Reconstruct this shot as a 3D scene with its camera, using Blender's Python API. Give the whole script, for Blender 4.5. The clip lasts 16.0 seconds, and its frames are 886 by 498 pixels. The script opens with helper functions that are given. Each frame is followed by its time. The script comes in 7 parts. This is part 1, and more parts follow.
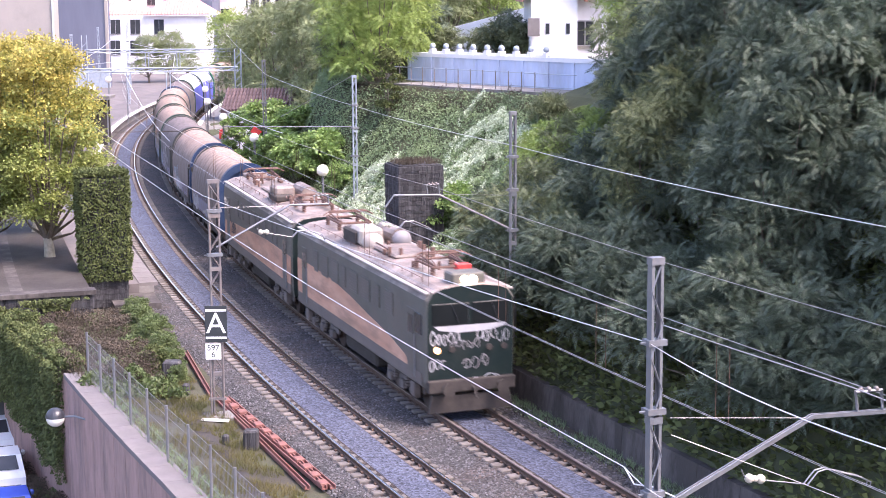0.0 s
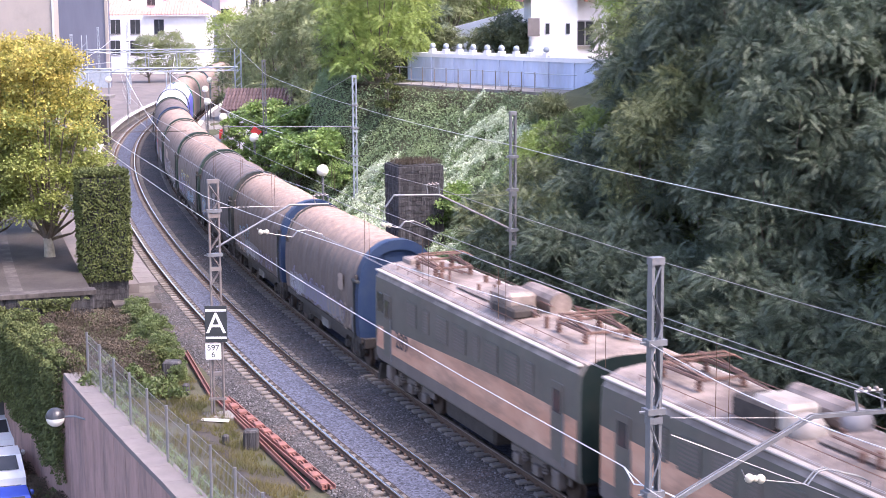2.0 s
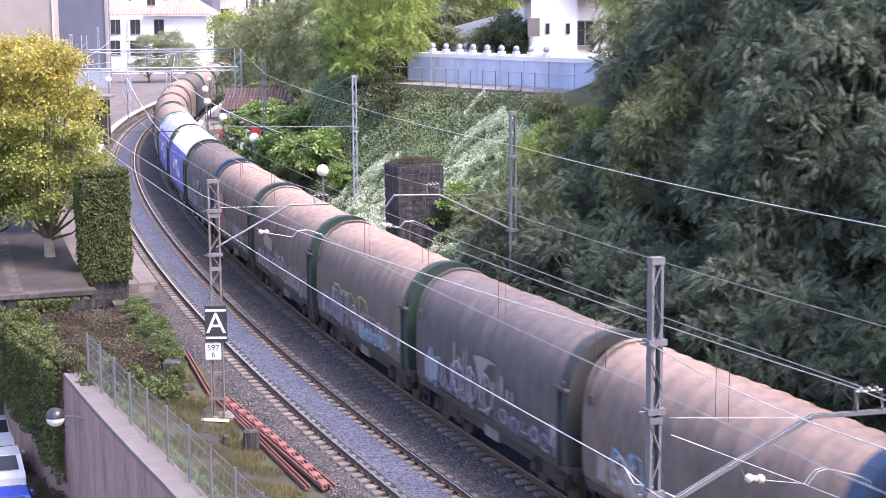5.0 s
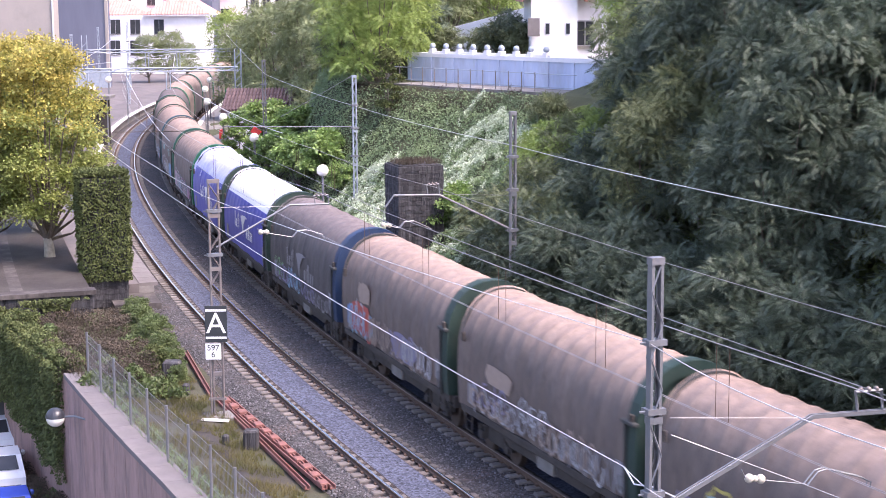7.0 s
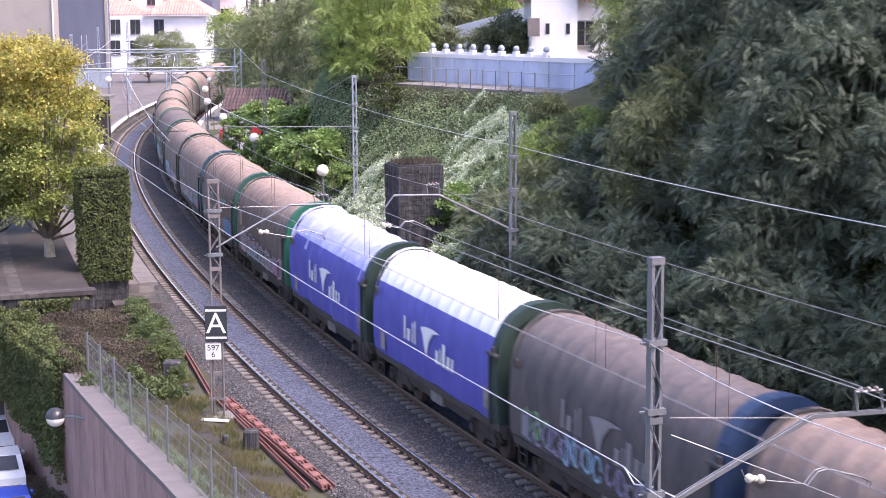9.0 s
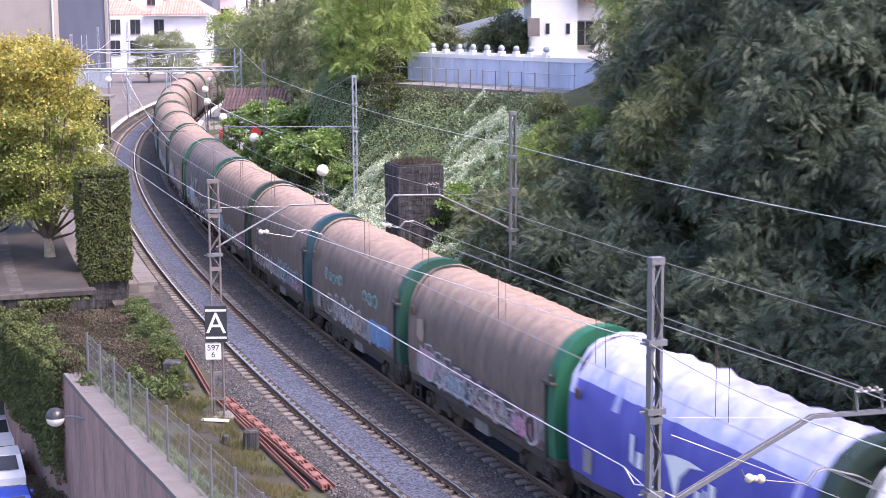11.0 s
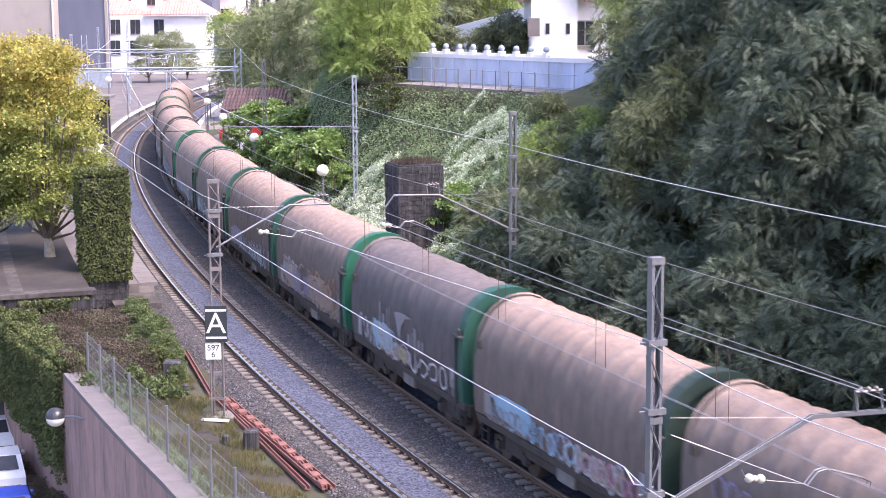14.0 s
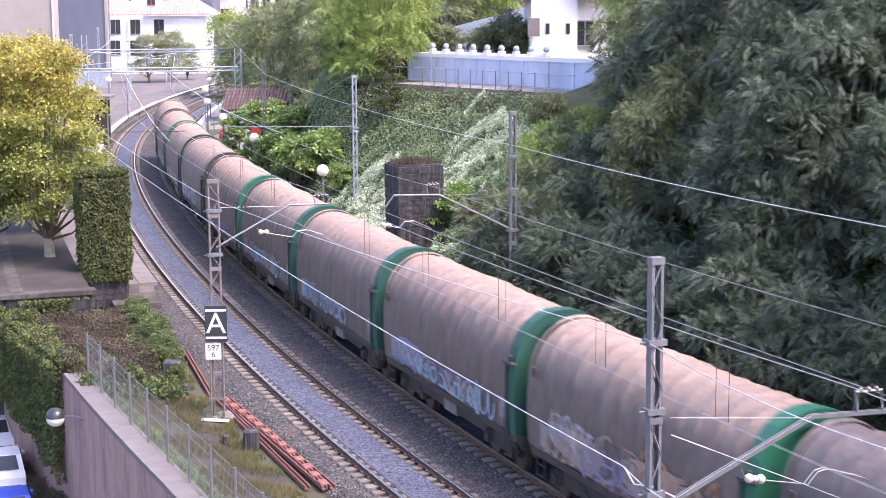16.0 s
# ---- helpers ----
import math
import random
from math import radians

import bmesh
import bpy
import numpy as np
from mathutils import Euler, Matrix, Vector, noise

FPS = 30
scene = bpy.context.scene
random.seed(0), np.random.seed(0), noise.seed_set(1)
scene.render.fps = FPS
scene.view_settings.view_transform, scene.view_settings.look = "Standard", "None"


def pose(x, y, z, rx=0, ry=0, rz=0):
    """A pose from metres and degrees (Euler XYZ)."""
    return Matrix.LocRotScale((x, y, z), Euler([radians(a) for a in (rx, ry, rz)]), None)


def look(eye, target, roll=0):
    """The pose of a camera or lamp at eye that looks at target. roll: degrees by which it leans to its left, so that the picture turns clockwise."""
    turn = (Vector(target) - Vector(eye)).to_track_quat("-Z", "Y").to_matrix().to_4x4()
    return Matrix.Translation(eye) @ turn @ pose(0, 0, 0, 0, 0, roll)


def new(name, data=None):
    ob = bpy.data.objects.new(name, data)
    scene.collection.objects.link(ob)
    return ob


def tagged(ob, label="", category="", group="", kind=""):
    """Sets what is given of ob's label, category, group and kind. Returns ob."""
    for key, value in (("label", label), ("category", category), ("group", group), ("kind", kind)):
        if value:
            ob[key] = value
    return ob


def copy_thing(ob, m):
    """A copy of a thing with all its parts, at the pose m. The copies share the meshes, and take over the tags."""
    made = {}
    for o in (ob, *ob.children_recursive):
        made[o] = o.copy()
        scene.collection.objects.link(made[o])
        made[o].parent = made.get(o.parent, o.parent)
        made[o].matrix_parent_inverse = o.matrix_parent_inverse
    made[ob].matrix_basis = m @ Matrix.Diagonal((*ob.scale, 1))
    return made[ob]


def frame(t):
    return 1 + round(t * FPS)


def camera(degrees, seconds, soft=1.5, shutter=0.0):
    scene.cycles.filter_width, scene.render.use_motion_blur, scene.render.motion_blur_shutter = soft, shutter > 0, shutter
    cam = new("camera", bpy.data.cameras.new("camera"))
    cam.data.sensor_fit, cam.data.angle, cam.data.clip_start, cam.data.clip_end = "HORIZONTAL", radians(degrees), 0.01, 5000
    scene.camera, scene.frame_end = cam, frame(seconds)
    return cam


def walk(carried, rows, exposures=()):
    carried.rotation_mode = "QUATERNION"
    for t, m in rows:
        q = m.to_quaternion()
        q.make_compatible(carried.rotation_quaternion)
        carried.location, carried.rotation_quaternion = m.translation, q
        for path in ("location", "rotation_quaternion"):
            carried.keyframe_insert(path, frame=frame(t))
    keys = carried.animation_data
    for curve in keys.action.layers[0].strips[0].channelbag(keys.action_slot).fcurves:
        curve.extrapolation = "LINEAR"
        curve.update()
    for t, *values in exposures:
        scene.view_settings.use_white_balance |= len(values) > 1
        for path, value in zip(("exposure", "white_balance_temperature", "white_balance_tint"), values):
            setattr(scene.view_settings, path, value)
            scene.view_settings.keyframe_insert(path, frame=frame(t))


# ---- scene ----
cam = camera(30.337, 16.0, soft=0.82, shutter=0.5)
EYE = Vector((0, 0, 13.275))
TILT = 0.157221
CAM = look(EYE, EYE + Vector((0, math.cos(TILT), -math.sin(TILT))), -0.337)
walk(cam, [(0, CAM), (16, CAM)], exposures=[(t, 2.0 + e, 6400, 27) for t, e in ((0, 0.15), (3, 0.0), (7, -0.08), (9, -0.27), (12, -0.2), (15.5, 0.0), (16, 0.0))])

# ---- light: high veiled autumn sun behind over the wooded bank, bright hazy sky ----
SUN_AZ, SUN_EL = radians(118), radians(55)      # azimuth clockwise from +y
world = bpy.data.worlds.new("sky")
scene.world = world
world.use_nodes = True
wn = world.node_tree.nodes
sky = wn.new("ShaderNodeTexSky")
sky.sky_type, sky.sun_disc = "NISHITA", False
sky.sun_elevation, sky.sun_rotation = SUN_EL, SUN_AZ
sky.air_density, sky.dust_density = 1.0, 3.0
world.node_tree.links.new(sky.outputs[0], wn["Background"].inputs[0])
wn["Background"].inputs[1].default_value = 0.15
sun = new("sun", bpy.data.lights.new("sun", "SUN"))
sun.data.energy, sun.data.angle, sun.data.color = 1.6, radians(28), (1.0, 0.93, 0.84)
sun_dir = Vector((math.sin(SUN_AZ) * math.cos(SUN_EL), math.cos(SUN_AZ) * math.cos(SUN_EL), math.sin(SUN_EL)))
sun.matrix_world = look(sun_dir * 200, (0, 0, 0))


# ---- materials ----
def mat(name, a, b=None, scale=3.0, rough=0.8, metal=0.0, bump=0.0, fine=40.0, dirt=None, dirt_scale=0.6, dirt_amount=0.5,
        island=0.0, glow=0.0, cells=0.0, trans=0.0, stretch=(1, 1, 1), per_object=0.0, spec=0.5, lit_top=None):
    m = bpy.data.materials.new(name)
    m.use_nodes = True
    nt = m.node_tree
    bs = nt.nodes["Principled BSDF"]
    bs.inputs["Roughness"].default_value, bs.inputs["Metallic"].default_value = rough, metal
    bs.inputs["Specular IOR Level"].default_value = spec
    b = b or tuple(min(1, c * 1.25) for c in a)
    link = nt.links.new

    def node(kind, **kw):
        n = nt.nodes.new(kind)
        for k, v in kw.items():
            n.inputs[k].default_value = v
        return n

    co = nt.nodes.new("ShaderNodeTexCoord").outputs["Object"]
    mp = node("ShaderNodeMapping")
    mp.inputs["Scale"].default_value = stretch
    link(co, mp.inputs[0])
    co = mp.outputs[0]
    if lit_top:
        # every cover is stained in its own way
        vary = nt.nodes.new("ShaderNodeVectorMath")
        vary.operation = "ADD"
        far = node("ShaderNodeMapRange")
        far.inputs[4].default_value = 60.0
        link(nt.nodes.new("ShaderNodeObjectInfo").outputs["Random"], far.inputs[0])
        link(co, vary.inputs[0])
        link(far.outputs[0], vary.inputs[1])
        co = vary.outputs[0]
    n1 = node("ShaderNodeTexNoise", Scale=scale, Detail=6.0, Roughness=0.65)
    link(co, n1.inputs["Vector"])
    mix = nt.nodes.new("ShaderNodeMix")
    mix.data_type = "RGBA"
    ramp = node("ShaderNodeMapRange")
    ramp.inputs[1].default_value, ramp.inputs[2].default_value = 0.3, 0.7
    link(n1.outputs[0], ramp.inputs[0])
    link(ramp.outputs[0], mix.inputs[0])
    mix.inputs[6].default_value, mix.inputs[7].default_value = (*a, 1), (*b, 1)
    col = mix.outputs[2]
    if dirt:
        n2 = node("ShaderNodeTexNoise", Scale=dirt_scale, Detail=5.0, Roughness=0.7)
        link(co, n2.inputs["Vector"])
        r2 = node("ShaderNodeMapRange")
        r2.inputs[1].default_value, r2.inputs[2].default_value, r2.inputs[4].default_value = 0.45, 0.68, dirt_amount
        link(n2.outputs[0], r2.inputs[0])
        m2 = nt.nodes.new("ShaderNodeMix")
        m2.data_type = "RGBA"
        link(r2.outputs[0], m2.inputs[0])
        link(col, m2.inputs[6])
        m2.inputs[7].default_value = (*dirt, 1)
        col = m2.outputs[2]
    if lit_top:
        # bleaching and dust plus the roof's brighter light painted towards the ridge, ragged border
        tone, z0, z1 = lit_top
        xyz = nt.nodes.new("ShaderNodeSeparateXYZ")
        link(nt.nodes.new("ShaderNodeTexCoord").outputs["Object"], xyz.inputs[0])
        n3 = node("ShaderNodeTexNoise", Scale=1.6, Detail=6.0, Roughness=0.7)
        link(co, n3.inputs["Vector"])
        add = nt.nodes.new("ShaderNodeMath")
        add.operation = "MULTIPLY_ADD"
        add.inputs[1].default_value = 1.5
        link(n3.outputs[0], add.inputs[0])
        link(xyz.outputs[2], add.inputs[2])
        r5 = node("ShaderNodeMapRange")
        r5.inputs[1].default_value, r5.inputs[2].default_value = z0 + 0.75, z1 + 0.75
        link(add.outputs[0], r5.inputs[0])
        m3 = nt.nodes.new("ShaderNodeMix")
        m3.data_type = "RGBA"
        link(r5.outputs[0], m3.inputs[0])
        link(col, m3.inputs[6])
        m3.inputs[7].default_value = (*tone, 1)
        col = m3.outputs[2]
        # scuffs and water marks over the whole cloth
        n4 = node("ShaderNodeTexNoise", Scale=5.0, Detail=9.0, Roughness=0.75)
        link(co, n4.inputs["Vector"])
        r6 = node("ShaderNodeMapRange")
        for k, q in ((1, 0.33), (2, 0.67), (3, 0.62), (4, 1.32)):
            r6.inputs[k].default_value = q
        link(n4.outputs[0], r6.inputs[0])
        m4 = nt.nodes.new("ShaderNodeMix")
        m4.data_type, m4.blend_type = "RGBA", "MULTIPLY"
        m4.inputs[0].default_value = 1.0
        link(col, m4.inputs[6])
        link(r6.outputs[0], m4.inputs[7])
        col = m4.outputs[2]
    if island or per_object:
        src = nt.nodes.new("ShaderNodeNewGeometry").outputs["Random Per Island"] if island else nt.nodes.new("ShaderNodeObjectInfo").outputs["Random"]
        amount = island or per_object
        hv = nt.nodes.new("ShaderNodeHueSaturation")
        r3 = node("ShaderNodeMapRange")
        r3.inputs[3].default_value, r3.inputs[4].default_value = 1 - amount, 1 + amount
        link(src, r3.inputs[0])
        link(r3.outputs[0], hv.inputs["Value"])
        link(col, hv.inputs["Color"])
        col = hv.outputs[0]
    h = None
    if cells:
        vo = node("ShaderNodeTexVoronoi", Scale=cells)
        link(co, vo.inputs["Vector"])
        hv = nt.nodes.new("ShaderNodeMix")
        hv.data_type, hv.blend_type = "RGBA", "MULTIPLY"
        hv.inputs[0].default_value = 0.75
        r4 = node("ShaderNodeMapRange")
        r4.inputs[3].default_value, r4.inputs[4].default_value = 0.15, 1.9
        sep = nt.nodes.new("ShaderNodeSeparateColor")
        link(vo.outputs["Color"], sep.inputs[0])
        link(sep.outputs[0], r4.inputs[0])
        link(col, hv.inputs[6])
        link(r4.outputs[0], hv.inputs[7])
        col = hv.outputs[2]
        h = vo.outputs["Distance"]
    link(col, bs.inputs["Base Color"])
    if bump:
        bp = node("ShaderNodeBump", Strength=bump, Distance=0.03)
        if h is None:
            nb = node("ShaderNodeTexNoise", Scale=fine, Detail=4.0)
            link(co, nb.inputs["Vector"])
            h = nb.outputs[0]
        link(h, bp.inputs["Height"])
        link(bp.outputs[0], bs.inputs["Normal"])
    if glow:
        link(col, bs.inputs["Emission Color"])
        bs.inputs["Emission Strength"].default_value = glow
    if trans:
        tr = nt.nodes.new("ShaderNodeBsdfTranslucent")
        link(col, tr.inputs[0])
        ms = nt.nodes.new("ShaderNodeMixShader")
        ms.inputs[0].default_value = trans
        link(bs.outputs[0], ms.inputs[1])
        link(tr.outputs[0], ms.inputs[2])
        link(ms.outputs[0], nt.nodes["Material Output"].inputs[0])
    return m


M_BALLAST = mat("ballast_grey", (0.029, 0.028, 0.029), (0.051, 0.047, 0.047), 0.6, 0.9, bump=1.0, cells=16, dirt=(0.114, 0.079, 0.066), dirt_scale=0.35)
M_BALLAST_BLUE = mat("ballast_clean", (0.050, 0.057, 0.086), (0.079, 0.086, 0.121), 0.7, 0.85, bump=1.0, cells=16)
M_BALLAST_RUST = mat("ballast_rusty", (0.038, 0.028, 0.024), (0.056, 0.041, 0.035), 0.8, 0.9, bump=1.0, cells=16)
M_STONE_CHIP = mat("gravel_chips", (0.060, 0.060, 0.062), (0.114, 0.108, 0.114), 2, 0.9, island=0.7)
M_SOIL = mat("weedy_soil", (0.035, 0.029, 0.021), (0.060, 0.052, 0.035), 0.8, 0.95, bump=0.6, fine=14, dirt=(0.07, 0.09, 0.03), dirt_scale=0.5)
M_BANK = mat("bank_soil", (0.035, 0.045, 0.02), (0.07, 0.075, 0.035), 0.7, 0.95, bump=0.8, fine=8)
M_STREET = mat("asphalt", (0.05, 0.05, 0.052), (0.075, 0.073, 0.07), 1.2, 0.85, bump=0.3, fine=90)
M_PLAZA = mat("plaza_paving", (0.026, 0.019, 0.017), (0.035, 0.028, 0.026), 0.5, 0.85, bump=0.2, fine=30, dirt=(0.074, 0.068, 0.056))
M_CONC = mat("weathered_concrete", (0.162, 0.151, 0.147), (0.239, 0.222, 0.206), 0.8, 0.85, bump=0.3, fine=25, dirt=(0.13, 0.12, 0.11), dirt_scale=0.9, dirt_amount=0.8)
M_CONC_PINK = mat("pinkish_cast_concrete", (0.317, 0.198, 0.172), (0.440, 0.277, 0.238), 2.6, 0.85, bump=1.0, fine=22, dirt=(0.176, 0.132, 0.119), dirt_scale=1.1, dirt_amount=0.75, stretch=(1, 1, 0.3))
M_YARD = mat("pinkish_grey_yard", (0.105, 0.090, 0.087), (0.150, 0.130, 0.125), 0.6, 0.85, bump=0.2, fine=20, dirt=(0.075, 0.068, 0.066), dirt_scale=0.25, dirt_amount=0.6)
M_COPING = mat("pale_coping", (0.136, 0.118, 0.115), (0.195, 0.171, 0.166), 1.4, 0.8, bump=0.3, dirt=(0.164, 0.156, 0.139))
M_WHITELINE = mat("white_line_paint", (0.62, 0.6, 0.56), (0.75, 0.73, 0.7), 2, 0.7)
M_STONE = mat("dark_rubble_stone", (0.018, 0.017, 0.020), (0.043, 0.041, 0.044), 5.0, 0.9, bump=1.0, fine=14, dirt=(0.140, 0.133, 0.140), dirt_scale=2.2, dirt_amount=0.6, stretch=(2.2, 2.2, 0.14), per_object=0.12)
M_SLEEPER = mat("concrete_sleeper", (0.121, 0.104, 0.093), (0.165, 0.147, 0.133), 2.2, 0.85, bump=0.2, dirt=(0.24, 0.16, 0.12), dirt_scale=1.0, dirt_amount=0.6, per_object=0.18)
M_RAIL_TOP = mat("polished_rail_head", (0.62, 0.6, 0.58), (0.75, 0.73, 0.7), 6, 0.22, 1.0)
M_RAIL = mat("rusty_rail_web", (0.078, 0.045, 0.030), (0.120, 0.072, 0.048), 5, 0.85, 0.1, bump=0.2)
M_RAIL_DULL = mat("dull_rail_head", (0.28, 0.22, 0.19), (0.38, 0.31, 0.28), 6, 0.45, 0.7)
M_GALV = mat("galvanised_steel", (0.175, 0.183, 0.200), (0.241, 0.250, 0.266), 3, 0.5, 0.55, bump=0.1, dirt=(0.25, 0.2, 0.18), dirt_scale=1.5, dirt_amount=0.35)
M_GALV_BLUE = mat("pale_blue_steel", (0.290, 0.336, 0.395), (0.396, 0.432, 0.471), 3, 0.55, 0.3)
M_MASTBROWN = mat("weathered_steel", (0.180, 0.156, 0.150), (0.252, 0.228, 0.222), 3, 0.6, 0.4, dirt=(0.2, 0.13, 0.1))
M_WIRE = mat("bright_wire", (0.60, 0.60, 0.60), (0.78, 0.78, 0.78), 2, 0.4, 0.6)
M_WIREDARK = mat("dull_copper_wire", (0.30, 0.29, 0.29), (0.42, 0.4, 0.4), 2, 0.5, 0.6)
M_PORC = mat("cream_porcelain", (0.465, 0.427, 0.352), (0.525, 0.495, 0.413), 6, 0.3)
M_REDIRON = mat("red_oxide_steel", (0.167, 0.067, 0.054), (0.230, 0.113, 0.093), 2.5, 0.75, 0.0, bump=0.2, dirt=(0.25, 0.08, 0.06), dirt_scale=2)
M_BLACK = mat("black_board", (0.02, 0.025, 0.028), (0.035, 0.04, 0.045), 3, 0.5)
M_WHITE = mat("white_enamel", (0.663, 0.663, 0.663), (0.722, 0.722, 0.714), 3, 0.5)
M_GLOBE = mat("opal_globe", (0.85, 0.82, 0.72), (0.9, 0.87, 0.78), 2, 0.25)
M_LAMPCAP = mat("dark_lamp_cap", (0.024, 0.026, 0.032), (0.040, 0.040, 0.048), 4, 0.35)
M_BARK = mat("bark", (0.10, 0.08, 0.06), (0.2, 0.17, 0.14), 3, 0.95, bump=0.6, fine=12, stretch=(1, 1, 0.3))
M_BARKPALE = mat("mottled_plane_bark", (0.22, 0.19, 0.15), (0.42, 0.38, 0.31), 5, 0.9, bump=0.4, fine=14)
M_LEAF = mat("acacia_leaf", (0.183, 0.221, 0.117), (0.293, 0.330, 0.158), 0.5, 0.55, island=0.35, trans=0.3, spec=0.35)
# acacia_leaf darkened by about a quarter, the bank's shade put into the colour
M_LEAF_SHADED = mat("shaded_acacia_leaf", (0.134, 0.161, 0.086), (0.214, 0.241, 0.115), 0.5, 0.55, island=0.35, trans=0.3, spec=0.35)
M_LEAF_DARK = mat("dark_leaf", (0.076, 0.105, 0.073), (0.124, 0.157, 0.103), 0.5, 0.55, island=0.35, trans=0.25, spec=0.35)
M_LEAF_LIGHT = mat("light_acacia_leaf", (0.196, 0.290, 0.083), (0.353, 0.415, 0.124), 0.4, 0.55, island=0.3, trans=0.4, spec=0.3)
M_LEAF_YELLOW = mat("autumn_plane_leaf", (0.220, 0.264, 0.066), (0.546, 0.422, 0.114), 0.6, 0.55, island=0.45, trans=0.45, spec=0.3)
M_LEAF_PLANE = mat("green_plane_leaf", (0.211, 0.272, 0.079), (0.334, 0.351, 0.105), 0.5, 0.55, island=0.4, trans=0.4, spec=0.3)
M_IVY = mat("ivy_leaf", (0.072, 0.094, 0.036), (0.130, 0.150, 0.056), 0.9, 0.75, island=0.4, trans=0.2, spec=0.2)
M_CREEPER = mat("creeper_leaf", (0.171, 0.250, 0.137), (0.287, 0.372, 0.189), 0.5, 0.5, island=0.16, trans=0.45)
M_GARDENLEAF = mat("bramble_leaf", (0.070, 0.105, 0.036), (0.135, 0.175, 0.056), 0.9, 0.55, island=0.4, trans=0.3)
M_BRIGHTLEAF = mat("fresh_green_leaf", (0.150, 0.252, 0.068), (0.256, 0.353, 0.118), 0.9, 0.45, island=0.35, trans=0.35)
M_DRY = mat("dry_stalks", (0.060, 0.046, 0.034), (0.110, 0.088, 0.062), 1.0, 0.9, island=0.4, trans=0.2)
M_GRASS = mat("weedy_grass", (0.083, 0.098, 0.028), (0.181, 0.146, 0.056), 0.8, 0.8, island=0.4, trans=0.3)
M_BLOOM = mat("white_bloom", (0.532, 0.602, 0.442), (0.624, 0.702, 0.542), 1.5, 0.8, island=0.15, trans=0.2)
M_WALLWHITE = mat("white_render", (0.74, 0.72, 0.74), (0.82, 0.8, 0.82), 0.4, 0.85, bump=0.1, dirt=(0.55, 0.53, 0.52), dirt_scale=0.3, dirt_amount=0.4)
M_WALLBLUE = mat("faded_blue_render", (0.40, 0.46, 0.62), (0.56, 0.61, 0.74), 0.9, 0.85, bump=0.1, dirt=(0.34, 0.34, 0.36), dirt_scale=0.8, dirt_amount=0.6, stretch=(1, 1, 0.3))
M_WALLGREY = mat("slate_cladding", (0.098, 0.105, 0.143), (0.135, 0.143, 0.188), 0.4, 0.7, stretch=(1, 1, 0.2))
M_WALLBEIGE = mat("stained_beige_render", (0.294, 0.259, 0.231), (0.385, 0.343, 0.308), 0.25, 0.9, bump=0.1, dirt=(0.24, 0.22, 0.2), dirt_scale=0.25, dirt_amount=0.7)
M_WALLPINK = mat("pale_pink_render", (0.66, 0.55, 0.56), (0.72, 0.62, 0.62), 0.3, 0.9)
M_ROOFRED = mat("red_clay_tile", (0.48, 0.20, 0.16), (0.60, 0.30, 0.25), 1.0, 0.8, bump=0.3, fine=8, per_object=0.15)
M_ROOFBROWN = mat("brown_clay_tile", (0.086, 0.054, 0.055), (0.125, 0.084, 0.085), 2.0, 0.85, bump=0.3, fine=8, per_object=0.2)
M_GLASSDARK = mat("dark_window_glass", (0.030, 0.033, 0.039), (0.045, 0.048, 0.054), 1, 0.12)
M_CABGLASS = mat("dark_cab_glass", (0.008, 0.010, 0.011), (0.014, 0.016, 0.017), 1, 0.3, spec=0.25)
M_FRAMEDARK = mat("grey_window_frame", (0.25, 0.25, 0.27), None, 2, 0.5)
M_REDPAINT = mat("red_paint", (0.42, 0.03, 0.03), (0.55, 0.06, 0.05), 3, 0.5)
M_UNDER = mat("grimy_underframe", (0.034, 0.028, 0.026), (0.068, 0.056, 0.049), 3, 0.85, 0.1, bump=0.2)
M_WHEEL = mat("rusty_wheel_steel", (0.06, 0.045, 0.038), (0.12, 0.085, 0.07), 5, 0.6, 0.5)
M_TARP = mat("dusty_brown_tarpaulin", (0.101, 0.074, 0.062), (0.167, 0.124, 0.104), 1.3, 0.7, bump=0.6, fine=2.6, dirt=(0.105, 0.085, 0.08), dirt_scale=1.5, dirt_amount=0.8, stretch=(1.6, 1, 0.35), lit_top=((0.318, 0.228, 0.184), 3.3, 4.7))
# pale tone paints the glare on top of the crumpled blue cover
M_TARP_GLARE = mat("glossy_blue_tarpaulin_painted_glare", (0.270, 0.285, 0.590), (0.540, 0.550, 0.790), 1.6, 0.32, bump=0.3, fine=4)
M_TARP_DARK = mat("faded_charcoal_tarpaulin", (0.050, 0.044, 0.046), (0.088, 0.075, 0.076), 1.3, 0.7, bump=0.6, fine=2.6, dirt=(0.115, 0.096, 0.092), dirt_scale=1.1, dirt_amount=0.6, stretch=(1.6, 1, 0.35), lit_top=((0.150, 0.122, 0.118), 3.3, 4.6))
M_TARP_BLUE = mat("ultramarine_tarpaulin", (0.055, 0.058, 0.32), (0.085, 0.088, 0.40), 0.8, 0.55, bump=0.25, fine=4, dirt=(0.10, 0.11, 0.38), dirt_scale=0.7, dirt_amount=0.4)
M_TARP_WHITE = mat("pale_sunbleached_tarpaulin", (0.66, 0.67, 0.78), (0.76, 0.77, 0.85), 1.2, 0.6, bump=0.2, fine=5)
M_END_BLUE = mat("blue_end_wall", (0.006, 0.025, 0.076), (0.011, 0.035, 0.091), 1.5, 0.6, dirt=(0.037, 0.050, 0.081), dirt_scale=1.5, dirt_amount=0.5)
